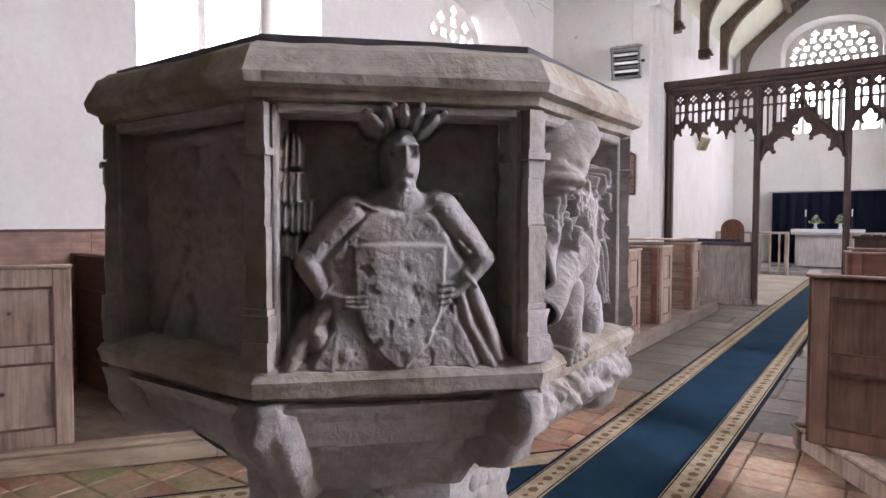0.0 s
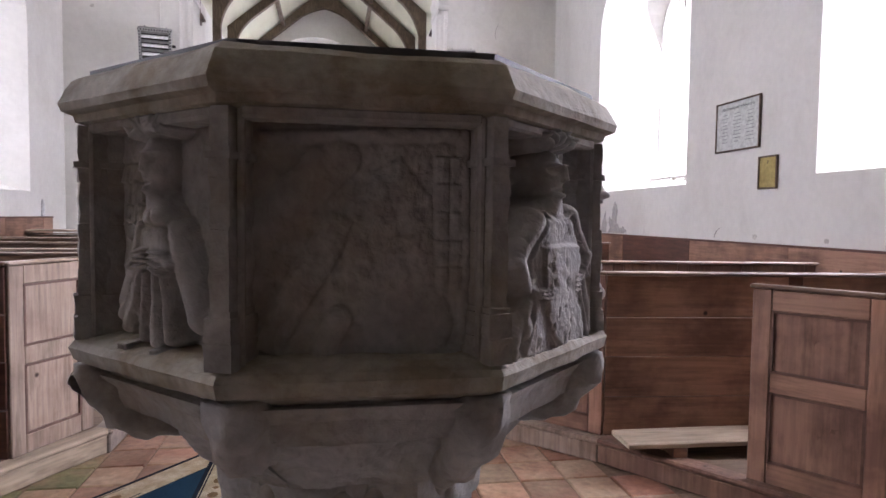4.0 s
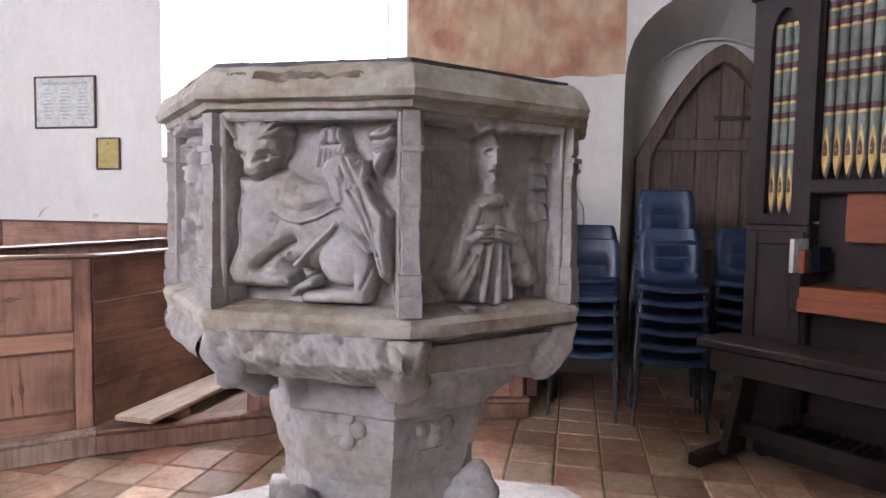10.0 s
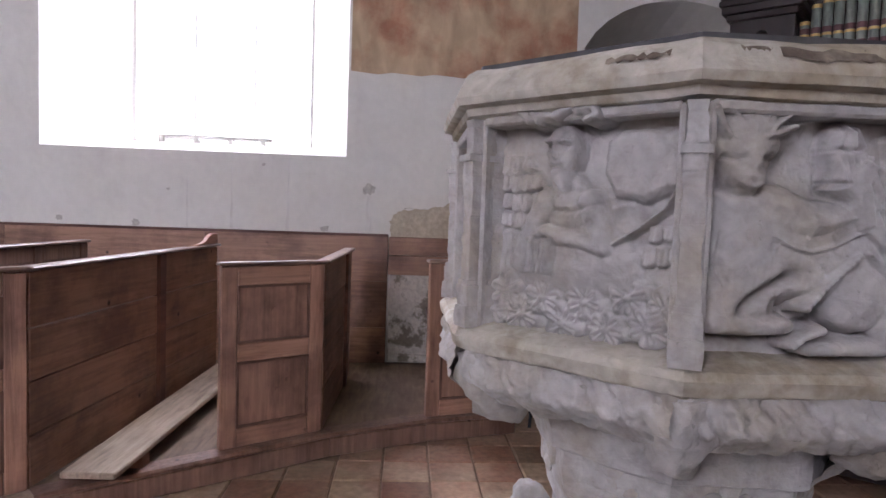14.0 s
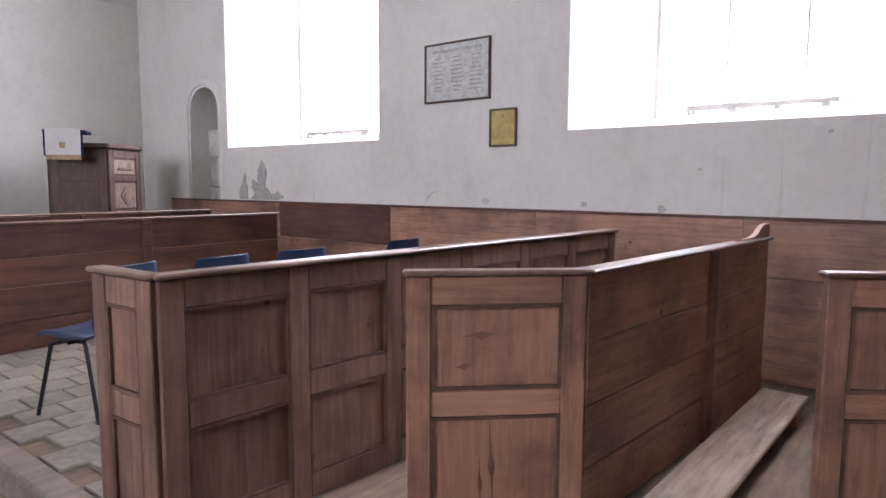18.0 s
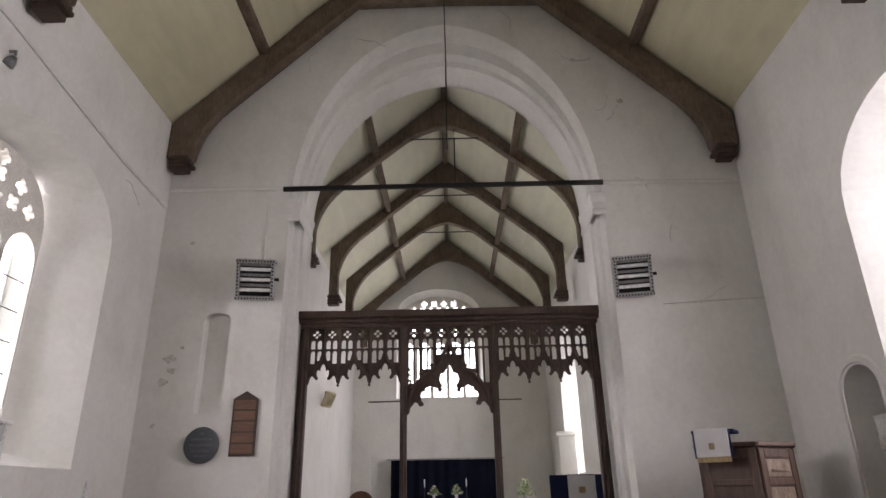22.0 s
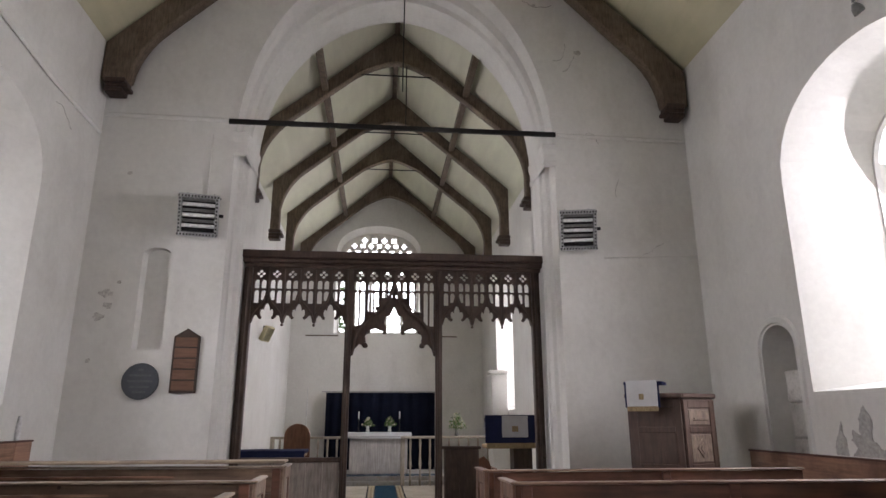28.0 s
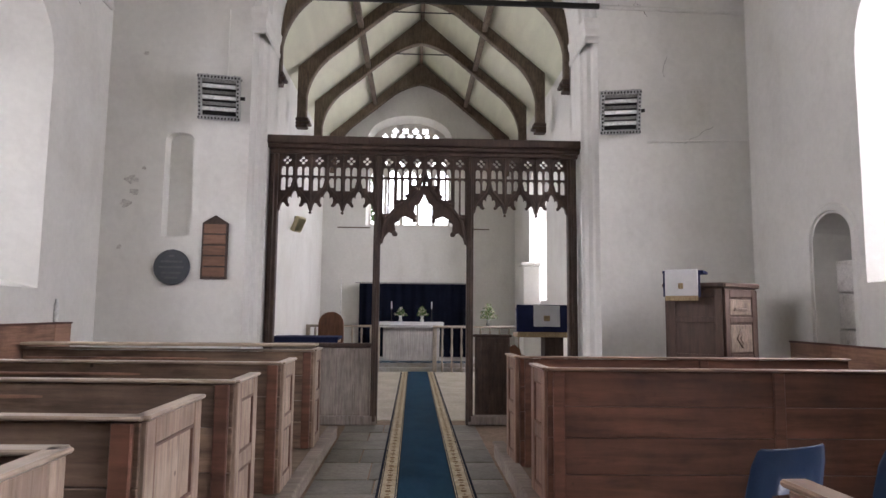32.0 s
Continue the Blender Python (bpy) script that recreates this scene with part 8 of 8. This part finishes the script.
for x in (-0.015, 0.035, 0.085):
    pipe(x, 0.02, 0.023, 1.38, 2.5)
for i in range(25):
    pipe(0.26 + i * 0.059, 0.06, 0.027, 1.585, 2.55 + 0.62 * math.sin(math.pi * (i + 0.5) / 25) ** 0.8)
for nm, d, mat, lab in (("hymn_book", (0.2, 0.225, -0.2, -0.02, 1.05, 1.24), PAPER, "white music book standing on the organ console"), ("hymn_book", (0.24, 0.275, -0.18, -0.03, 1.05, 1.18), ORGAN_RED, "red book standing on the organ console"), ("hymn_book", (0.29, 0.34, -0.15, -0.01, 1.07, 1.2), CURTAIN, "dark blue book standing on the organ console")):
    book = part(nm, box(bmesh.new(), *d, 0.003), mat)
    book.matrix_world = organ.matrix_world.copy()
    tagged(book, lab, "book", "books on the organ")
bench = thing("organ_bench", pose(2.2, -1.2, 0, 0, 0, -131.8), "dark oak organ bench on sloping trestle ends", "bench")
box_part("seat", (-0.08, 1.36, -0.02, 0.3, 0.64, 0.69), ORGAN_WOOD, bench, 0.01)
box_part("apron", (0.0, 1.28, 0.0, 0.03, 0.52, 0.64), ORGAN_WOOD, bench, 0.005)
box_part("apron", (0.0, 1.28, 0.25, 0.28, 0.52, 0.64), ORGAN_WOOD, bench, 0.005)
for x in (0.06, 1.18):
    m = Matrix.Translation((x, 0.14, 0)) @ Matrix.Rotation(0.16 if x < 0.5 else -0.16, 4, "Y")
    part("trestle_end", box(bmesh.new(), -0.025, 0.025, -0.1, 0.1, 0.06, 0.64, 0.006, m), ORGAN_WOOD, bench)
    box_part("foot", (x - 0.1 if x < 0.5 else x + 0.02, x - 0.02 if x < 0.5 else x + 0.1, -0.12, 0.36, 0.0, 0.07), ORGAN_WOOD, bench, 0.01)
box_part("stretcher", (0.0, 1.22, 0.12, 0.16, 0.16, 0.24), ORGAN_WOOD, bench, 0.006)
pedal = thing("pedalboard", pose(2.42, -1.4, 0, 0, 0, -131.8), "dark slatted organ pedalboard under the bench", "pedalboard")
box_part("frame", (0.1, 1.25, 0.0, 0.05, 0.03, 0.16), ORGAN_WOOD, pedal, 0.006)
box_part("frame", (0.1, 1.25, 0.38, 0.43, 0.03, 0.2), ORGAN_WOOD, pedal, 0.006)
for i in range(22):
    box_part("pedal", (0.13 + i * 0.05, 0.155 + i * 0.05, 0.05, 0.38, 0.1, 0.14), ORGAN_WOOD, pedal, 0.003)
for x in (0.1, 1.2):
    box_part("side", (x, x + 0.05, 0.05, 0.38, 0.0, 0.12), ORGAN_WOOD, pedal, 0.004)

# ---- blue plastic chairs ----
def chair_shell():
    """Seat and back of one moulded shell, with thickness and rolled edges."""
    prof = [(0.215, 0.415), (0.2, 0.44), (0.1, 0.435), (0.0, 0.425), (-0.12, 0.425), (-0.19, 0.45), (-0.215, 0.52), (-0.235, 0.62), (-0.26, 0.74), (-0.275, 0.8), (-0.28, 0.81)]
    width = [0.2, 0.21, 0.215, 0.215, 0.21, 0.2, 0.205, 0.215, 0.205, 0.185, 0.17]
    bm = bmesh.new()
    rows = []
    for (y, z), w in zip(prof, width):
        row = []
        for k in range(9):
            s = (k - 4) / 4
            lift = 0.03 * abs(s) ** 3
            row.append((w * s, y + (lift if z > 0.5 else 0), z + (lift if z <= 0.5 else 0) - (0.018 if abs(s) == 1 and z <= 0.46 else 0)))
        rows.append(row)
    top = [[bm.verts.new(p) for p in row] for row in rows]
    low = [[bm.verts.new((p[0] * 0.985, p[1] - (0.007 if p[2] > 0.5 else 0.0), p[2] - (0.008 if p[2] <= 0.5 else 0.0))) for p in row] for row in rows]
    for g, flip in ((top, False), (low, True)):
        for a, b in zip(g, g[1:]):
            for k in range(8):
                if 2 <= k <= 5 and a is g[6]:
                    continue
                q = (a[k], a[k + 1], b[k + 1], b[k])
                bm.faces.new(q[::-1] if flip else q)
    n = len(rows)
    edge = [(i, 0) for i in range(n)] + [(n - 1, k) for k in range(1, 9)] + [(i, 8) for i in range(n - 2, -1, -1)] + [(0, k) for k in range(7, 0, -1)]
    for (i, k), (j, l) in zip(edge, edge[1:] + edge[:1]):
        bm.faces.new((top[i][k], top[j][l], low[j][l], low[i][k]))
    hole = [(6, k) for k in range(2, 7)] + [(7, k) for k in range(6, 1, -1)]
    for (i, k), (j, l) in zip(hole, hole[1:] + hole[:1]):
        bm.faces.new((top[j][l], top[i][k], low[i][k], low[j][l]))
    return bm


def chair(m, label, group):
    ob = thing("stacking_chair", m, label, "chair", group)
    part("shell", chair_shell(), PLASTIC, ob, "blue moulded plastic seat and back", smooth=True)
    for s in (-1, 1):
        for y0, y1 in ((0.12, 0.2), (-0.12, -0.22)):
            part("leg", tube(bmesh.new(), [(s * 0.16, y0 * 0.6, 0.405), (s * 0.19, y0, 0.39), (s * 0.225, y1, 0.0)], 0.011, 7), BLACK_METAL, ob)
        part("side_bar", tube(bmesh.new(), [(s * 0.16, 0.08, 0.405), (s * 0.16, -0.08, 0.405)], 0.011, 7), BLACK_METAL, ob)
    part("cross_bar", tube(bmesh.new(), [(-0.19, 0.0, 0.4), (0.19, 0.0, 0.4)], 0.01, 7), BLACK_METAL, ob)
    return ob


ZF = 0.148
first = chair(pose(1.03, 4.79, ZF, 0, 0, 19), "blue plastic stacking chair on black legs, turned towards the aisle", "chairs in the open square")
for x, y, r in ((1.63, 4.77, 5), (2.25, 4.74, -4), (3.2, 4.7, 3)):
    ob = copy_thing(first, pose(x, y, ZF, 0, 0, r))
    ob["label"] = "blue plastic stacking chair on black legs, behind the pew front"
for x, y, turn, count in ((2.96, -0.55, 84, 5), (3.28, -0.56, 88, 6), (2.88, -1.09, 86, 6), (3.3, -1.1, 84, 9), (3.3, -1.66, 80, 6)):
    for i in range(count):
        ob = copy_thing(first, pose(x + 0.012 * i, y, 0.0 + 0.092 * i if i else 0.0, 0, 0, turn + (i % 2)))
        ob["label"] = "blue plastic chair in a stack before the door"
        ob["group"] = "stacked chairs"

# ---- more pew parts ----
PINE_PALE = material("pale_upright_pine", (0.48, 0.38, 0.27), 0.7, second=(0.38, 0.28, 0.19), mix_scale=2.0, grain_scale=(38, 34, 3), grain_amount=0.32, bump=0.25)
m, n = along((2.78, -0.2), (3.86, -0.11))
se = thing("settle_end", m, "pale pine settle end with a tall scooped top, by the door", "bench end")
bm = bmesh.new()
sheet(bm, [[(0.0, PL), (n, PL), (n, 1.655), (0.95, 1.67), (0.76, 1.665), (0.66, 1.64), (0.56, 1.585), (0.46, 1.5), (0.37, 1.415), (0.3, 1.37), (0.22, 1.345), (0.0, 1.335)]], 0.04, Matrix.Translation((0, 0.0, 0)) @ ON_Y, 0.006)
part("end_panel", bm, PINE_PALE, se)
for side in (0.024, -0.024):
    bm = bmesh.new()
    sheet(bm, [[(0.68, 0.9), (1.0, 0.9), (1.0, 1.54), (0.92, 1.56), (0.8, 1.55), (0.68, 1.48)]], 0.01, Matrix.Translation((0, side, 0)) @ ON_Y, 0.003)
    part("raised_panel", bm, PINE_PALE, se)
part("front_post", box(bmesh.new(), -0.05, 0.0, -0.035, 0.035, PL, 1.35, 0.006), PINE_DARK, se, "dark post at its front edge")
bm = bmesh.new()
loft(bm, [[Vector((XS - d, u, v)) for u, v in arch(-0.48 - g, -0.16 + g, 1.1, 1.32, 1.5 + g)] for d, g in ((0.0, 0.05), (0.035, 0.04), (0.035, 0.0), (-0.02, -0.02))])
tagged(part("stoup_arch", bm, PLASTER), "small plastered arch of a wall stoup", "trim", kind="structure")
# flat grey sheet stands in for the shade inside the stoup
tagged(part("stoup_bowl", sheet(bmesh.new(), [arch(-0.46, -0.18, 1.1, 1.32, 1.48)], 0.01, Matrix.Translation((XS - 0.006, 0, 0)) @ ON_X), PATCH_GREY), "grey sheet painting in the shade of the wall stoup", "trim", kind="structure")
pb2 = thing("small_bench", pose(0, 0, 0), "small dark pine bench inside the last pew", "bench")
box_part("seat", (3.25, 3.9, -0.1, 0.36, 0.58, 0.61), PINE_BROWN, pb2, 0.005)
box_part("end_panel", (3.27, 3.3, -0.08, 0.34, 0.125, 0.58), PINE_BROWN, pb2, 0.004)
box_part("end_panel", (3.84, 3.87, -0.08, 0.34, 0.125, 0.58), PINE_BROWN, pb2, 0.004)
# low planks inside the pews
for p, q, w in (((1.5, 1.87), (3.45, 1.78), 0.24),):
    m, n = along(p, q)
    ob = thing("plank", m, "pale loose plank on short bearers along the pew floor", "plank")
    part("board", rough(dense(box(bmesh.new(), 0, n, -w / 2, w / 2, 0.19, 0.22, 0.006), 2), 0.004, 3.0), PINE_RAW, ob)
    for x in (0.25, n - 0.3):
        box_part("bearer", (x, x + 0.08, -w / 2, w / 2, 0.12, 0.19), PINE_H, ob, 0.004)
# north pews beside the font
NT = 1.15
pew_end((-3.2, 0.22), (-2.9, 0.72), PL, "bleached pine pew end with two sunk panels, on a low plinth", NT, "north pew ends")
pew_end((-2.63, 1.25), (-2.19, 1.63), PL, "bleached pine pew end with two sunk panels, on a low plinth", NT, "north pew ends")
pew_end((-1.66, 2.2), (-1.44, 2.68), PL, "bleached pine pew end with two sunk panels, on a low plinth", NT, "north pew ends")
pew_end((-1.42, 3.3), (-1.42, 3.86), PL, "bleached pine pew end with two sunk panels, beside the aisle", PEW, "north pew ends")
# these three backs carry their shadow in the dark pine colour
boarded((-3.2, 0.22), (XN + 0.05, 0.3), PL, "boarded pew back, coloured dark for the shadow on it", NT, mat=PINE_DARK)
boarded((-2.63, 1.25), (XN + 0.05, 1.4), PL, "boarded pew back, coloured dark for the shadow on it", NT, mat=PINE_DARK)
boarded((-1.66, 2.2), (XN + 0.05, 2.35), PL, "boarded pew back, coloured dark for the shadow on it", NT, mat=PINE_DARK)
boarded((-1.42, 3.86), (XN + 0.05, 3.9), PL, "boarded pew back reaching to the north wall", PEW, posts=(0.06,), mat=PINE_WEATHERED, cap=CAP_PALE)
for p, q in (((-3.32, 0.1), (-2.4, 1.3)), ((-2.4, 1.3), (-1.72, 2.02)), ((-1.72, 2.02), (-1.36, 2.65))):
    beam("plinth", p, q, 0.0, PL, 0.1, PINE_RAW, "bleached timber plinth below the north pew ends")
box_nb = part("plinth_block", box(bmesh.new(), -2.42, -2.3, 1.42, 1.56, PL, 0.3, 0.01), PINE_RAW)
tagged(box_nb, "short bleached timber block on the plinth", "block")
for y0 in (4.4, 5.6, 6.85, 8.4):
    ob = thing("book_ledge", pose(NX, y0 + 0.13, 0.0), "narrow pine book ledge behind a pew back", "ledge", "book ledges")
    box_part("shelf", (XN - NX + 0.1, -0.01, -0.1, 0.1, 0.99, 1.01), PINE_H, ob, 0.004)
for (xa, ya, xb, yb) in ((0.52, 6.64, 3.45, 6.56), (0.52, 7.79, 3.45, 7.74)):
    m, n = along((xa, ya), (xb, yb))
    ob = thing("book_ledge", m, "narrow pine book ledge behind a pew back", "ledge", "book ledges")
    box_part("shelf", (0.0, n, -0.1, 0.1, 0.99, 1.01), PINE_H, ob, 0.004)
YEL = material("yellow_plastic", (0.6, 0.48, 0.12), 0.5, bump=0.02)
m, n = along((0.52, 7.79), (3.45, 7.74))
yb = part("yellow_folder", box(bmesh.new(), 1.9, 2.2, -0.08, 0.1, 1.014, 1.045, 0.004), YEL)
yb.matrix_world = m
tagged(yb, "yellow folder lying on the book ledge", "folder")
top_board = part("book_board", rough(dense(box(bmesh.new(), XN + 0.1, NX + 0.02, 8.36, 8.62, PEW + 0.024, PEW + 0.05, 0.006), 3), 0.003, 4.0), PINE_RAW)
tagged(top_board, "wide pale pine board along the front pew", "book board")
pb = thing("pew_bench", pose(0, 7.0, 0), "pine bench inside the front pew", "bench")
box_part("seat", (0.6, 3.9, 0.0, 0.35, 0.5, 0.54), PINE_H, pb, 0.006)
for x in (0.62, 2.2, 3.8):
    box_part("support", (x, x + 0.05, 0.0, 0.33, 0.13, 0.5), PINE_H, pb, 0.004)

tagged(part("white_flask", lathe(bmesh.new(), [(0.02, 1.331), (0.028, 1.335), (0.028, 1.5), (0.02, 1.54), (0.018, 1.58), (0.012, 1.585)], 12, 0, (XN + 0.02, 9.1)), WHITE_PAINT, smooth=True), "white flask standing on the panelling ledge", "flask")
# sill crumbs on the window ledges
for nm, y in (("window_sill_board", 2.3), ("window_sill_board", 6.5)):
    bm = bmesh.new()
    box(bm, XS + 0.3, XS + 0.36, y - 0.6, y + 0.35, 1.93, 1.965)
    for k in range(4):
        box(bm, XS + 0.28, XS + 0.38, y - 0.55 + k * 0.28, y - 0.5 + k * 0.28, 1.9, 1.935)
    rough(dense(bm, 2), 0.01, 12.0, y)
    tagged(part(nm, bm, PLASTER), "broken pale ledge across the window sill", "sill", kind="structure")
ledge = thing("credence_shelf", pose(XN - 0.25, 6.7, 0), "white painted shelf in the window recess", "shelf")
box_part("top", (-0.2, 0.32, -0.5, 0.9, 2.03, 2.06), WHITE_PAINT, ledge, 0.006)
box_part("leg", (0.26, 0.3, 0.82, 0.86, 1.72, 2.03), WHITE_PAINT, ledge, 0.004)
box_part("leg", (0.26, 0.3, -0.46, -0.42, 1.72, 2.03), WHITE_PAINT, ledge, 0.004)

# ---- carpet: branch towards the north door, and motifs ----
bx, by = -0.62, 2.74
ang = math.degrees(math.atan2(-0.789, -0.614))
branch = thing("carpet_branch", pose(bx, by, 0, 0, 0, ang), "blue carpet strip with cream borders, leading to the north side", "carpet")
part("backing", box(bmesh.new(), 0.05, 4.6, 0.0, 0.86, -0.004, 0.003), CARPET_NAVY, branch)
part("border", box(bmesh.new(), 0.05, 4.6, 0.03, 0.185, 0.0, 0.0055), CARPET_CREAM, branch, "cream patterned border")
part("border", box(bmesh.new(), 0.05, 4.6, 0.675, 0.83, 0.0, 0.0055), CARPET_CREAM, branch, "cream patterned border")
part("field", box(bmesh.new(), 0.05, 4.6, 0.195, 0.665, 0.0, 0.006), CARPET_BLUE, branch, "plain blue middle of the carpet")


def motif_rows(parent, length, rows, z, turn):
    for name, mat, kind in (("motif_pattern", CARPET_BROWN, 0), ("dot_pattern", CARPET_BROWN, 1), ("pinstripe", CARPET_NAVY, 2)):
        bm = bmesh.new()
        for r in rows:
            if kind == 2:
                for d in (-0.062, 0.062):
                    p = [(r + d - 0.004, 0.8), (r + d + 0.004, 0.8), (r + d + 0.004, length), (r + d - 0.004, length)]
                    bm.faces.new([bm.verts.new((a, b, z) if turn else (b, a, z)) for a, b in p])
                continue
            y = 0.9
            while y < length:
                n = 8 if kind == 0 else 6
                rr = 0.034 if kind == 0 else 0.012
                pts = [(r + rr * 0.8 * math.cos(2 * math.pi * k / n), y + rr * math.sin(2 * math.pi * k / n)) for k in range(n)]
                bm.faces.new([bm.verts.new((a, b, z + 0.0006 * kind) if turn else (b, a, z + 0.0006 * kind)) for a, b in pts])
                if kind == 0:
                    pts = [(r + 0.02 * math.cos(2 * math.pi * k / 4), y + 0.085 + 0.02 * math.sin(2 * math.pi * k / 4)) for k in range(4)]
                    bm.faces.new([bm.verts.new((a, b, z) if turn else (b, a, z)) for a, b in pts])
                y += 0.17
        o = part(name, bm, mat, parent)
        o["kind"] = "stuff"


motif_rows(runner, 17.3, (-0.3125, 0.3125), 0.0135, True)
motif_rows(branch, 4.5, (0.107, 0.752), 0.0072, False)

# ---- floors ----
S_POLY = [(0.44, 3.5), (0.98, 2.66), (1.5, 2.1), (2.3, 0.95), (2.55, 0.4), (2.72, -0.16), (XS + 0.02, -0.3), (XS + 0.02, 8.7), (0.44, 8.7)]
N_POLY = [(-3.32, 0.1), (XN - 0.02, 0.0), (XN - 0.02, 9.7), (-1.38, 9.7), (-1.38, 2.65), (-1.72, 2.02), (-2.4, 1.3)]
PEW_FLOOR = material("worn_pew_boards", (0.21, 0.155, 0.105), 0.85, second=(0.13, 0.09, 0.062), mix_scale=3, grain_scale=(5, 30, 30), grain_amount=0.3, bump=0.3)
for nm, poly in (("floor_pews_south", S_POLY), ("floor_pews_north", N_POLY)):
    bm = bmesh.new()
    sheet(bm, [poly], 0.125, Matrix.Translation((0, 0, 0.0625)))
    tagged(part(nm, bm, PEW_FLOOR), "raised worn floor inside the pews", "floor", kind="structure")


def inside(p, poly):
    hit = False
    for (xa, ya), (xb, yb) in zip(poly, poly[1:] + poly[:1]):
        if (ya > p[1]) != (yb > p[1]) and p[0] < (xb - xa) * (p[1] - ya) / (yb - ya) + xa:
            hit = not hit
    return hit


def slab_mesh(name, w, d, h, mat, lip=0.006):
    me = bpy.data.meshes.new(name)
    x, y = w / 2, d / 2
    v = [(-x, -y, 0), (x, -y, 0), (x, y, 0), (-x, y, 0), (-x, -y, h - lip), (x, -y, h - lip), (x, y, h - lip), (-x, y, h - lip), (-x + lip, -y + lip, h), (x - lip, -y + lip, h), (x - lip, y - lip, h), (-x + lip, y - lip, h)]
    f = [(0, 1, 5, 4), (1, 2, 6, 5), (2, 3, 7, 6), (3, 0, 4, 7), (4, 5, 9, 8), (5, 6, 10, 9), (6, 7, 11, 10), (7, 4, 8, 11), (8, 9, 10, 11)]
    me.from_pydata(v, [], f)
    me.materials.append(mat)
    return me


rnd = random.Random(12)
tile_mesh = slab_mesh("pamment", 0.242, 0.242, 0.014, PAMMENT)
MOSSY = material("algae_stained_pamment", (0.2, 0.19, 0.09), 0.6, second=(0.34, 0.22, 0.14), mix_scale=2.2, mix_low=0.42, mix_high=0.6, grain_scale=(25, 25, 25), grain_amount=0.25, bump=0.3, random_value=0.25, stain=0.4, stain_scale=(6, 6, 6))
mossy_mesh = slab_mesh("mossy_pamment", 0.242, 0.242, 0.014, MOSSY)
near, far = [], []
for i in range(-17, 17):
    for j in range(-36, 14):
        x, y = AX + (i + 0.5) * 0.252, 0.25 + j * 0.252
        if not (XN < x < XS and YW < y < 3.55) or math.hypot(x, y) < 0.95 or inside((x, y), S_POLY) or inside((x, y), N_POLY):
            continue
        (near if len(near) < 300 and y > -1.6 and x < 3.2 and x > -2.9 else far).append((x, y))
for x, y in near:
    o = new("tile", mossy_mesh if x < -1.25 and rnd.random() < 0.8 else tile_mesh)
    o.parent = floor
    o.location = (x, y, -0.014 + rnd.uniform(-0.003, 0.002))
    o.rotation_euler = (rnd.uniform(-0.008, 0.008), rnd.uniform(-0.008, 0.008), rnd.uniform(-0.008, 0.008))
verts, faces = [], []
for x, y in far:
    n = len(verts)
    z = rnd.uniform(-0.003, 0.001)
    for c in ((-0.121, -0.121, -0.014), (0.121, -0.121, -0.014), (0.121, 0.121, -0.014), (-0.121, 0.121, -0.014), (-0.116, -0.116, z), (0.116, -0.116, z), (0.116, 0.116, z), (-0.116, 0.116, z)):
        verts.append((x + c[0], y + c[1], c[2]))
    faces += [(n + 4, n + 5, n + 6, n + 7), (n, n + 1, n + 5, n + 4), (n + 1, n + 2, n + 6, n + 5), (n + 2, n + 3, n + 7, n + 6), (n + 3, n, n + 4, n + 7)]
PAMMENT_FAR = material("red_pamment_field", (0.29, 0.138, 0.088), 0.6, second=(0.4, 0.28, 0.19), mix_scale=1.1, mix_low=0.4, mix_high=0.58, grain_scale=(25, 25, 25), grain_amount=0.25, bump=0.4, coarse_bump=0.15, random_value=0.3, island=True)
me = bpy.data.meshes.new("far_tiles")
me.from_pydata(verts, [], faces)
me.materials.append(PAMMENT_FAR)
o = new("far_tiles", me)
o.parent = floor
tagged(o, kind="stuff")
# flagstones of the aisle
y = 3.6
while y < 10.3:
    d = rnd.uniform(0.4, 0.75)
    x = -1.3
    while x < 0.38:
        w = min(rnd.uniform(0.35, 0.8), 0.4 - x)
        if 0.38 - (x + w) < 0.2:
            w = 0.4 - x
        o = new("flagstone", slab_mesh("flagstone", w - 0.014, d - 0.014, 0.016, FLAG if rnd.random() < 0.95 else PAMMENT, 0.007))
        o.parent = floor
        o.location = (x + w / 2, y + d / 2, -0.016 + rnd.uniform(-0.004, 0.001))
        o.rotation_euler = (0, 0, rnd.uniform(-0.006, 0.006))
        x += w
    y += d
# pale bricks of the open square among the pews
brick_mesh = slab_mesh("floor_brick", 0.225, 0.225, 0.02, PALE_TILE, 0.005)
pew_floor = bpy.data.objects["floor_pews_south"]
for i in range(14):
    for j in range(16):
        x, y = 0.66 + i * 0.232, 3.3 + j * 0.232 + 0.0
        if y > 6.9 - 0.18 * (x - 0.5) - 0.3 or y < 3.2:
            continue
        o = new("brick", brick_mesh)
        o.parent = pew_floor
        o.location = (x + 0.116 * (j % 2), y, 0.127 + rnd.uniform(-0.003, 0.001))
        o.rotation_euler = (rnd.uniform(-0.01, 0.01), rnd.uniform(-0.01, 0.01), rnd.uniform(-0.015, 0.015))
